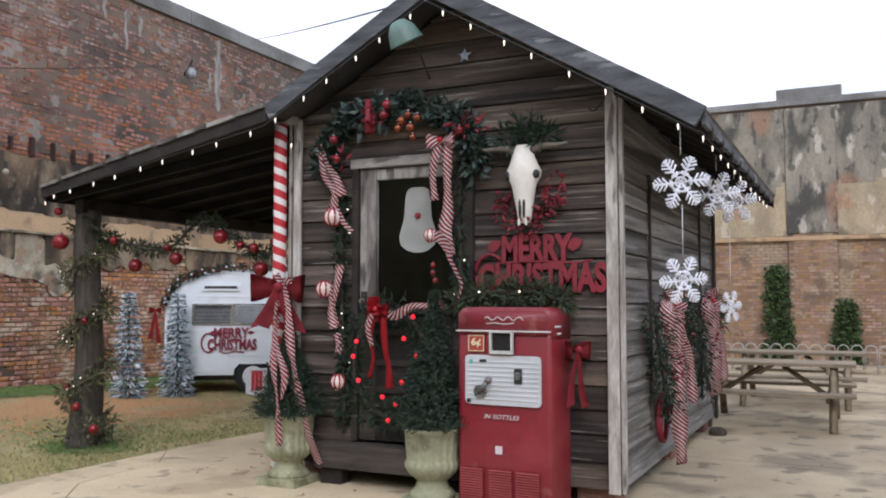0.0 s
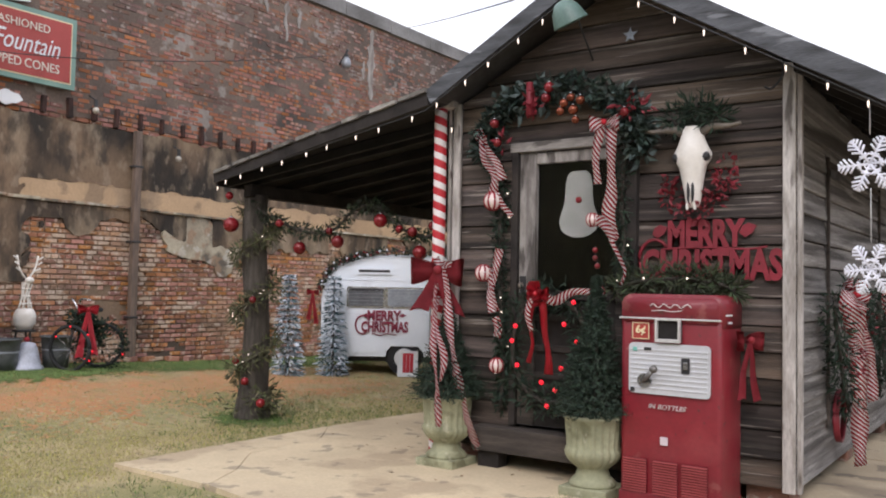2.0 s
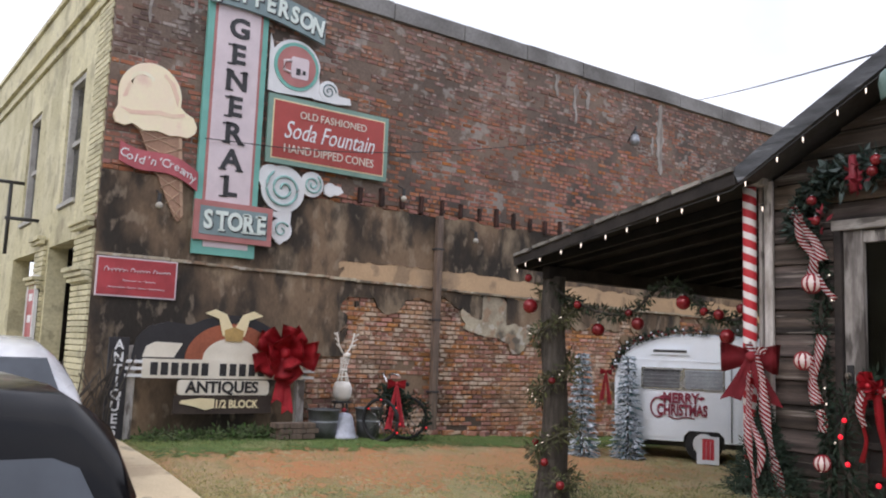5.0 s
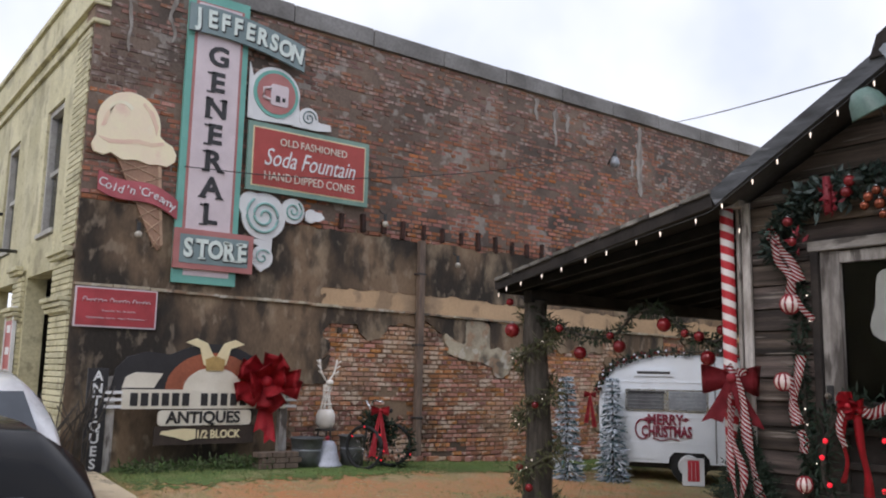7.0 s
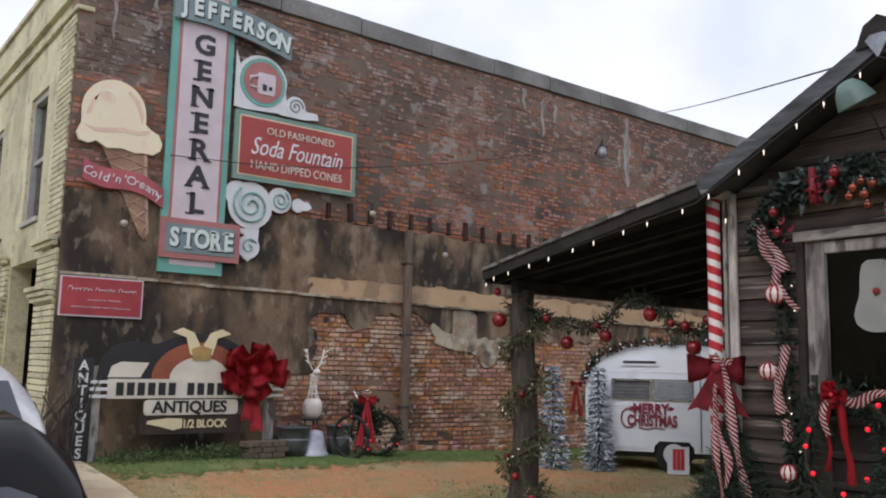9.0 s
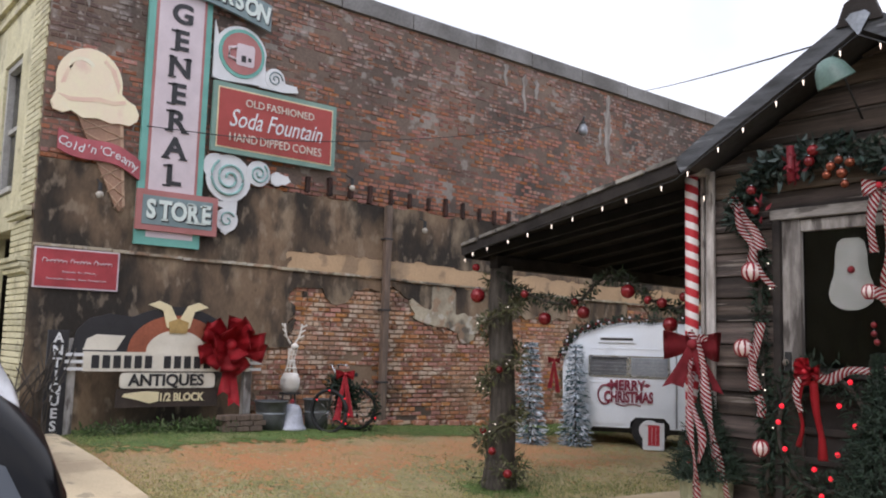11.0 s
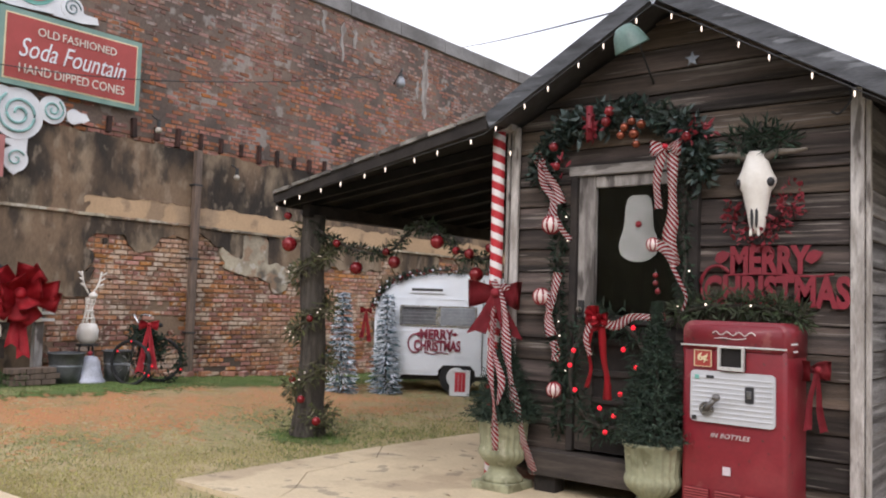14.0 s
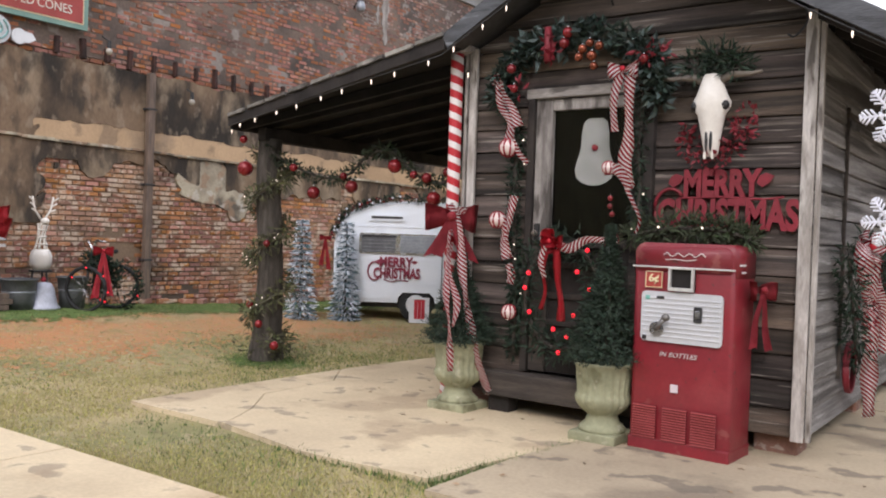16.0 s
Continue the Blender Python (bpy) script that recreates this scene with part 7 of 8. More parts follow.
picnic((-1.18, 11.22, 0.008), "weathered pine picnic table with attached benches near the shack")
picnic((-1.05, 13.5, 0.008), "weathered pine picnic table further along the patio")
FENCEWHITE = M("weathered_white_wire", (0.50, 0.49, 0.46), (0.40, 0.39, 0.36), 5, 40, 0.7)
fn = thing("border_fence", (0, 19.6, 0), "low white wire border fence along the patio", "fence")
for k in range(30):
    x = -4 + k * 0.26
    pts = [(x, 19.6, 0.0)] + [(x + 0.11 - 0.11 * math.cos(math.pi * i / 8), 19.6, 0.48 + 0.1 * math.sin(math.pi * i / 8)) for i in range(9)] + [(x + 0.22, 19.6, 0.0)]
    part("hoop", tube(B(), pts, 0.010, 5), FENCEWHITE, fn)
for z in (0.16, 0.44):
    part("rail", tube(B(), [(-4, 19.6, z), (3.9, 19.6, z)], 0.009, 5), FENCEWHITE, fn)

# ---- decorations on the shack ----
drng = random.Random(77)


def along(pts, k, rad):
    return [(tuple(p), rad) for p in line(pts, k)]


def bauble(name, c, r, mat, label, group, hang=0.06):
    th = thing(name, c, label, "bauble", group)
    part("ball", ball(B(), c, r, 16), mat, th)
    part("cap", cyl(B(), (c[0], c[1], c[2] + r * 0.95), (c[0], c[1], c[2] + r * 1.15), r * 0.22), STEEL, th)
    part("thread", tube(B(), [(c[0], c[1], c[2] + r * 1.1), (c[0], c[1], c[2] + r * 1.1 + hang)], 0.002, 4), WIRE, th)
    return th


def peppermint(c, r, label="red and white striped peppermint bauble"):
    """A ball with raised stripes running from pole to pole."""
    th = thing("peppermint_bauble", c, label, "bauble", "peppermint baubles round the door")
    part("ball", ball(B(), c, r, 18), PINKWHITE, th)
    for k in range(8):
        a = 2 * math.pi * k / 8
        pts = [(c[0] + r * 1.0 * math.sin(t) * math.cos(a), c[1] + r * 1.0 * math.sin(t) * math.sin(a), c[2] + r * 1.0 * math.cos(t)) for t in (math.pi * (0.06 + 0.88 * i / 10) for i in range(11))]
        part("stripe", tube(B(), pts, r * 0.13, 5), REDCLOTH, th)
    return th


PINKWHITE = M("candy_white", (0.72, 0.62, 0.58), (0.66, 0.55, 0.52), 6, 60, 0.35, bump=0, deep=0.05)

# the garland that arches over the door
ARCH = [(-4.25, 5.90, 2.62), (-4.22, 5.90, 2.78), (-4.05, 5.89, 2.96), (-3.76, 5.88, 3.05), (-3.40, 5.88, 3.06), (-3.06, 5.89, 2.95), (-2.91, 5.90, 2.76), (-2.86, 5.91, 2.56)]
ga = thing("door_garland", (-3.5, 5.9, 2.9), "thick green leafy garland arched over the door with baubles", "garland")
part("stem", tube(B(), line([(x, y + 0.05, z) for x, y, z in ARCH], 6), 0.02), BARK, ga)
sprigs("leaves", along(ARCH, 8, 0.10), LEAF, ga, drng, 1500, 0.085, 0.019, 1.0, down=0.15)
sprigs("grey_leaves", along(ARCH[2:5], 4, 0.15) + along(ARCH[5:], 4, 0.15), GREYLEAF, ga, drng, 240, 0.09, 0.026, 1.0, "grey-green eucalyptus leaves", down=0.2)
sprigs("sprays", [((-2.95, 5.80, 2.86), 0.10), ((-2.85, 5.8, 2.84), 0.1), ((-4.0, 5.8, 2.66), 0.08), ((-3.72, 5.76, 2.98), 0.05), ((-3.70, 5.76, 2.9), 0.05)], REDMETAL, ga, drng, 70, 0.075, 0.016, 1.0, "red poinsettia sprays")
for x, z, r, mt in ((-4.05, 2.82, 0.038, REDBALL), (-4.02, 2.66, 0.035, REDBALL), (-3.55, 3.06, 0.042, REDBALL), (-3.58, 2.98, 0.04, REDBALL), (-3.42, 2.92, 0.036, GOLDBALL), (-3.36, 2.96, 0.034, GOLDBALL), (-3.34, 2.86, 0.04, GOLDBALL), (-3.45, 2.86, 0.034, GOLDBALL), (-3.28, 2.93, 0.036, GOLDBALL), (-2.92, 2.80, 0.036, REDBALL), (-3.32, 2.78, 0.032, GOLDBALL)):
    bauble("bauble", (x, 5.74, z), r, mt, "small shiny %s bauble in the door garland" % ("red" if mt is REDBALL else "copper"), "baubles in the door garland", 0.03)
part("berry_spray", tube(B(), [(-3.73, 5.75, 3.12), (-3.72, 5.74, 2.85)], 0.03, 7), REDMETAL, ga)

# the side drops of the garland with ribbons, baubles and little lights
LEFT = [(-4.22, 5.93, 2.6), (-4.08, 5.93, 2.3), (-4.10, 5.93, 1.9), (-4.08, 5.93, 1.4), (-4.05, 5.93, 0.95), (-4.06, 5.94, 0.5)]
RIGHT = [(-2.98, 5.93, 2.6), (-3.02, 5.93, 2.2), (-3.0, 5.93, 1.9), (-2.98, 5.92, 1.55)]
for pts, nm, cnt in ((LEFT, "slim dark garland hanging down beside the door", 1010), (RIGHT, "slim dark garland hanging between door and skull", 650)):
    g = thing("hanging_garland", pts[0], nm, "garland", "garlands beside the door")
    part("stem", tube(B(), line(pts, 6), 0.018), BARK, g)
    sprigs("leaves", along(pts, 8, 0.06), SPRUCE, g, drng, cnt, 0.065, 0.010, 1.0, down=0.3)
    for k in range(8 if cnt > 1000 else 3):
        p = drng.choice(line(pts, 8))
        part("fairy_light", ball(B(), (p[0] + drng.uniform(-0.12, 0.12), p[1] - 0.07, p[2]), 0.007, 6), WARM, g)
dl = thing("striped_ribbon", (-4.1, 5.85, 2.7), "red and white striped ribbons trailing down the door frame", "ribbon", "ribbons round the door")
ribbon(dl, [(-4.27, 5.82, 2.80), (-4.16, 5.80, 2.62), (-4.06, 5.80, 2.50), (-4.02, 5.82, 2.36)], 0.11, RIBBON, twist=0.5)
ribbon(dl, [(-4.20, 5.80, 2.74), (-4.18, 5.79, 2.55), (-4.08, 5.80, 2.40), (-4.10, 5.82, 2.26)], 0.09, RIBBON, twist=0.4)
ribbon(dl, [(-4.06, 5.80, 2.26), (-3.98, 5.79, 2.14), (-3.90, 5.80, 2.06)], 0.055, RIBBON, twist=0.3)
ribbon(dl, [(-4.03, 5.82, 1.80), (-4.06, 5.80, 1.6), (-4.10, 5.80, 1.42), (-4.06, 5.80, 1.28)], 0.10, RIBBON, twist=0.4)
ribbon(dl, [(-4.12, 5.80, 1.64), (-4.09, 5.80, 1.46), (-4.04, 5.80, 1.30)], 0.07, RIBBON, twist=0.4)
ribbon(dl, [(-4.05, 5.80, 1.24), (-4.02, 5.80, 1.16), (-4.03, 5.80, 1.08)], 0.08, RIBBON, twist=0.2)
dr = thing("striped_ribbon", (-3.05, 5.85, 2.7), "red and white striped bow with long ribbons by the door", "ribbon", "ribbons round the door")
bow(dr, (-3.08, 5.78, 2.74), 0.13, RIBBON, (0, -1, 0), 0, drng, loops=2)
ribbon(dr, [(-3.12, 5.78, 2.72), (-3.16, 5.77, 2.5), (-3.15, 5.79, 2.28)], 0.085, RIBBON, twist=0.3)
ribbon(dr, [(-3.04, 5.78, 2.70), (-3.03, 5.76, 2.45), (-3.03, 5.77, 2.2), (-3.05, 5.77, 2.05), (-2.99, 5.78, 1.86)], 0.10, RIBBON, twist=0.35)
ribbon(dr, [(-3.18, 5.78, 2.02), (-3.08, 5.77, 1.97), (-3.00, 5.78, 1.84)], 0.085, RIBBON, twist=0.3)
ribbon(dr, [(-3.04, 5.78, 1.86), (-2.97, 5.77, 1.74), (-2.92, 5.78, 1.62), (-2.95, 5.78, 1.52)], 0.035, RIBBON, twist=0.3)
for c, r in (((-4.09, 5.80, 2.19), 0.072), ((-4.17, 5.80, 1.60), 0.066), ((-3.19, 5.79, 2.01), 0.05), ((-4.03, 5.80, 0.85), 0.058), ((-3.12, 5.74, 1.46), 0.055)):
    peppermint(c, r)
for x, z in ((-3.17, 1.72), (-3.15, 1.66), (-3.17, 1.78)):
    bauble("bauble", (x, 5.80, z), 0.022, REDBALL, "tiny red bauble hanging by the door", "tiny baubles by the door", 0.02)

# the wreath on the lower door with red lamps, and its bow
wr = thing("door_wreath", (-3.6, 5.92, 1.0), "dark evergreen wreath with glowing red lamps on the door", "wreath")
ringp = [(-3.6 + 0.34 * math.cos(a), 5.90, 1.0 + 0.42 * math.sin(a)) for a in (2 * math.pi * k / 24 for k in range(25))]
part("hoop", tube(B(), ringp, 0.02), BARK, wr)
sprigs("needles", [(p, 0.14) for p in ringp], SPRUCE, wr, drng, 1300, 0.08, 0.009, 1.0)
for x, z in ((-3.84, 1.18), (-3.87, 1.06), (-3.82, 0.87), (-3.60, 0.75), (-3.55, 0.57), (-3.41, 1.21), (-3.33, 1.38), (-3.43, 0.87), (-3.30, 1.08), (-3.48, 0.70)):
    part("red_lamp", ball(B(), (x, 5.77, z), 0.019, 8), REDLAMP, wr)
wb = thing("ribbon_bow", (-3.64, 5.75, 1.43), "bright red ruffled bow with long tails on the door wreath", "bow")
BRIGHT = M("scarlet_satin", (0.55, 0.015, 0.03), (0.42, 0.012, 0.022), 6, 90, 0.45, bump=0.1, deep=0.15)
bow(wb, (-3.63, 5.76, 1.44), 0.115, BRIGHT, (0, -1, 0), 0, drng, loops=9)
ribbon(wb, [(-3.66, 5.74, 1.40), (-3.68, 5.72, 1.2), (-3.66, 5.73, 1.05), (-3.70, 5.74, 0.90)], 0.045, BRIGHT, twist=0.4)
ribbon(wb, [(-3.58, 5.74, 1.38), (-3.55, 5.72, 1.15), (-3.52, 5.73, 0.98), (-3.52, 5.74, 0.82)], 0.07, BRIGHT, twist=0.2)
ribbon(wb, [(-3.68, 5.73, 1.40), (-3.70, 5.71, 1.28), (-3.66, 5.71, 1.15)], 0.06, RIBBON, twist=0.3)
ribbon(wb, [(-3.58, 5.75, 1.41), (-3.46, 5.73, 1.39), (-3.32, 5.73, 1.46), (-3.16, 5.75, 1.46)], 0.075, RIBBON, twist=0.4)

# the plain white cut-out in the door's pane
half = [(0.06, 0.535), (0.10, 0.505), (0.118, 0.43), (0.122, 0.33), (0.132, 0.26), (0.155, 0.20), (0.172, 0.13), (0.155, 0.06), (0.10, 0.02), (0.04, 0.0)]
cut = half + [(-x, z) for x, z in half[::-1]]
co = thing("window_cutout", (-3.42, 6.0, 1.88), "flat white felt cut-out with a red ball on the door pane", "window decoration")
FELT = M("white_felt", (0.36, 0.37, 0.36), (0.28, 0.29, 0.28), 6, 80, 0.9, bump=0.2, deep=0.08)
part("sheet", slab(B(), cut, (-3.43, 6.04, 1.895), (1, 0, 0), (0, 0, 1), 0.006), FELT, co)
part("red_ball", ball(B(), (-3.425, 6.03, 2.195), 0.026, 12), REDCLOTH, co)

# the bleached cattle skull with horns on the front wall
bm = B()
SK = [(2.675, 0.052, 0.035), (2.645, 0.074, 0.05), (2.58, 0.090, 0.07), (2.52, 0.112, 0.085), (2.47, 0.138, 0.095), (2.43, 0.132, 0.095), (2.38, 0.098, 0.09), (2.30, 0.082, 0.078), (2.22, 0.068, 0.066), (2.14, 0.056, 0.052), (2.085, 0.044, 0.04)]
rings = []
for z, w, d in SK:
    rings.append([bm.verts.new((-2.46 + (w * 1.02 * (1 - 0.12 * max(0, math.sin(a)))) * math.cos(a) + (2.66 - z) * 0.02, 5.90 + d * math.sin(a) * (1 if math.sin(a) < 0 else 0.4), z)) for a in (2 * math.pi * k / 18 for k in range(18))])
for a, b in zip(rings, rings[1:]):
    for k in range(18):
        bm.faces.new((a[k], a[(k + 1) % 18], b[(k + 1) % 18], b[k])).smooth = True
bm.faces.new(rings[0][::-1])
bm.faces.new(rings[-1])
bmesh.ops.recalc_face_normals(bm, faces=bm.faces[:])
sk = thing("skull_ornament", (-2.46, 5.93, 2.4), "bleached white cattle skull ornament with dark horns", "wall ornament")
part("bone", bm, BONE, sk)
for s in (-1, 1):
    part("socket", ball(B(), (-2.455 + s * 0.108, 5.855, 2.445), 0.030, 10, 1.15), BLACK, sk)
    part("nostril", ball(B(), (-2.452 + s * 0.016, 5.838, 2.20), 0.012, 8, 7.0), BLACK, sk)
    part("horn", tube(B(), line([(-2.46 + s * 0.07, 5.90, 2.63), (-2.46 + s * 0.15, 5.88, 2.655), (-2.46 + s * 0.27, 5.86, 2.65), (-2.46 + s * 0.36, 5.85, 2.66)], 5), 0.034, 10, 0, 0.3), HORN, sk)
    part("tooth_row", box(B(), (-2.452 + s * 0.028, 5.852, 2.09), (0.018, 0.02, 0.05), 0.006), BONE, sk)
sg = thing("evergreen_swag", (-2.45, 5.93, 2.75), "tuft of evergreen and red berry sprays behind the skull", "swag")
part("stem", tube(B(), [(-2.45, 5.95, 2.9), (-2.45, 5.96, 2.1)], 0.012), BARK, sg)
sprigs("needles", [((-2.45 + dx, 5.92, z), 0.10) for dx, z in ((-0.15, 2.74), (-0.05, 2.80), (0.05, 2.80), (0.15, 2.74))], SPRUCE, sg, drng, 420, 0.09, 0.009, 1.0)
sprigs("berry_sprays", [((-2.45 + dx, 5.92, z), 0.07) for dx, z in ((-0.2, 2.26), (-0.16, 2.18), (0.18, 2.30), (0.24, 2.26), (0.14, 2.16), (-0.1, 2.08), (0.05, 2.06), (0.26, 2.38))], REDMETAL, sg, drng, 210, 0.055, 0.014, 1.1, "dark red berry sprays")

# the red cut-metal greeting on the wall
ms = thing("christmas_sign", (-2.36, 5.95, 1.75), "dark red cut metal Merry Christmas sign on the siding", "sign")
words("lettering", "MERRY", REDMETAL, ms, (-2.39, 5.955, 1.89), 0.26, 0, 0.015, squeeze=0.68, bold=0.012)
words("lettering", "CHRISTMAS", REDMETAL, ms, (-2.35, 5.955, 1.665), 0.29, 0, 0.015, squeeze=0.66, bold=0.012)
part("flourish", tube(B(), [(p[0], 5.955, p[1]) for p in arc(-2.76, 1.71, 0.12, 40, 300, 14, 0.15)], 0.014, 6), REDMETAL, ms)
part("flourish", tube(B(), line([(-2.70, 5.955, 1.79), (-2.4, 5.955, 1.80), (-2.1, 5.955, 1.785), (-1.95, 5.955, 1.80)], 5), 0.009, 6), REDMETAL, ms)
for x in (-2.72, -2.08):
    part("holly_leaf", slab(B(), [(x - 0.06, 1.9), (x - 0.02, 1.87), (x + 0.03, 1.9), (x + 0.06, 1.95), (x, 1.97), (x - 0.04, 1.95)], (0, 5.955, 0), (1, 0, 0), (0, 0, 1), 0.01), REDMETAL, ms)
mg = thing("evergreen_garland", (-2.5, 5.8, 1.5), "evergreen garland lying on top of the vending machine", "garland")
MG = [(-3.0, 5.86, 1.50), (-2.8, 5.84, 1.55), (-2.5, 5.83, 1.57), (-2.3, 5.84, 1.55), (-2.14, 5.86, 1.50)]
part("stem", tube(B(), line(MG, 5), 0.015), BARK, mg)
sprigs("needles", along(MG, 8, 0.10), M("yellow_green_needles", (0.05, 0.068, 0.026), (0.024, 0.036, 0.016), 5, 60, 0.7, island=0.5, hue=0.03, bump=0), mg, drng, 950, 0.085, 0.009, 1.0)
for x in (-2.43, -2.75):
    part("fairy_light", ball(B(), (x, 5.72, 1.57), 0.008, 6), WARM, mg)

# the lamp and the wire star under the gable
gl_ = thing("gooseneck_lamp", (-3.3, 5.9, 3.5), "green enamelled gooseneck lamp under the gable", "lamp")
part("arm", tube(B(), line([(-3.30, 6.0, 3.30), (-3.30, 5.80, 3.48), (-3.30, 5.66, 3.62), (-3.30, 5.56, 3.60)], 6), 0.008), WIRE, gl_)
ENAMEL = M("green_enamel", (0.12, 0.20, 0.17), (0.09, 0.15, 0.13), 6, 50, 0.4, bump=0.05)
sh = part("shade", lathe(B(), (0, 0, 0), [(0.02, 0.17), (0.06, 0.16), (0.105, 0.10), (0.135, 0.0), (0.138, -0.012), (0.13, -0.006), (0.095, 0.09), (0.02, 0.15)], 24), ENAMEL, gl_, "green enamel shade")
sh.matrix_local = Matrix.Translation((0.03, -0.36, -0.02)) @ Euler((radians(24), radians(-17), 0)).to_matrix().to_4x4()
stt = thing("wire_star", (-2.97, 5.9, 3.44), "small pale wire star under the gable", "ornament")
part("star", slab(B(), [((0.06 if k % 2 == 0 else 0.025) * math.sin(math.pi * k / 5), (0.06 if k % 2 == 0 else 0.025) * math.cos(math.pi * k / 5)) for k in range(10)], (-2.97, 5.95, 3.44), (1, 0, 0), (0, 0, 1), 0.01), ZINC, stt)

# string lights along the roof edges
sl = thing("string_lights", (-3.2, RY0 - 0.07, 3.8), "black cord of warm white bulbs along the roof edges", "string lights")
DROP = 0.13
run1 = [(EX1 - 0.02, RY0 - 0.07, EZ1 - DROP), (RX, RY0 - 0.075, RZ - DROP - 0.03), (SX0 - 0.02, RY0 - 0.07, LZ - DROP), (PX + 0.05, RY0 + PBACK - 0.07, PZ - 0.06)]
part("cord", tube(B(), run1, 0.005, 5), WIRE, sl)
spots = []
for (a, b), cnt in zip(zip(run1, run1[1:]), (8, 6, 9)):
    for k in range(cnt):
        t = (k + 0.5 + drng.uniform(-0.12, 0.12)) / cnt
        spots.append(Vector(a).lerp(Vector(b), t))
side_run = [(EX1 - 0.03, RY0, EZ1 - 0.1), (EX1 - 0.04, RY1 - 0.1, EZ1 - 0.1)]
part("cord", tube(B(), side_run, 0.005, 5), WIRE, sl)
spots += [Vector(side_run[0]).lerp(Vector(side_run[1]), (k + 0.4) / 12) for k in range(12)]
spots += [Vector((-4.48, 5.75, 2.84)), Vector((PX + 0.02, RY0 + PBACK, 2.55))]
for p in spots:
    b_ = part("bulb", lathe(B(), (p.x, p.y, p.z - 0.062), [(0.002, 0.006), (0.004, 0.015), (0.006, 0.03), (0.006, 0.042), (0.005, 0.05)], 8), WARM, sl)
    part("socket", cyl(B(), (p.x, p.y, p.z - 0.014), (p.x, p.y, p.z + 0.006), 0.009, n=8), WIRE, b_)
part("loose_cord", tube(B(), line([(-1.86, 5.95, 3.10), (-1.84, 5.92, 2.98), (-1.92, 5.95, 2.90), (-1.97, 5.96, 2.92)], 5), 0.008, 5), WIRE, sl)

# snowflakes hanging from the side eave


def snowflake(c, r, turn, label):
    th = thing("snowflake", c, label, "hanging snowflake", "snowflakes under the eave")
    rot = Euler((0, 0, radians(turn))).to_matrix()
    bm = B()
    for k in range(6):
        a = math.pi * k / 3 + 0.1
        d = Vector((math.cos(a), 0, math.sin(a)))
        tube(bm, [Vector(c), Vector(c) + rot @ (d * r)], r * 0.05, 5)
        for q, L in ((0.30, 0.16), (0.46, 0.30), (0.62, 0.32), (0.77, 0.24), (0.90, 0.14)):
            for s in (-1, 1):
                e = Vector((math.cos(a + s * 0.95), 0, math.sin(a + s * 0.95)))
                tube(bm, [Vector(c) + rot @ (d * r * q), Vector(c) + rot @ (d * r * q + e * r * L)], r * 0.042, 5)
    for rr in (0.2, 0.36):
        ring_ = [Vector(c) + rot @ (Vector((math.cos(t), 0, math.sin(t))) * r * rr * (1 if k % 2 else 0.82)) for k, t in ((k, 0.1 + 2 * math.pi * k / 12) for k in range(13))]
        tube(bm, ring_, r * 0.04, 5)
    part("crystal", bm, PLASTIC, th)
    top_z = EZ1 - 0.05 if c[2] > 2.1 else 2.15
    part("thread", tube(B(), [(c[0], c[1], c[2] + r), (c[0], c[1], max(top_z, c[2] + r + 0.05))], 0.003, 4), WHITE, th)
    return th


for c, r, tn in (((-1.27, 5.72, 2.30), 0.185, 10), ((-1.22, 7.0, 2.36), 0.19, 25), ((-1.20, 7.95, 2.40), 0.20, -10), ((-1.27, 5.75, 1.64), 0.17, 35), ((-1.24, 7.9, 1.45), 0.15, 60)):
    snowflake(c, r, tn, "white plastic snowflake hanging from the eave")

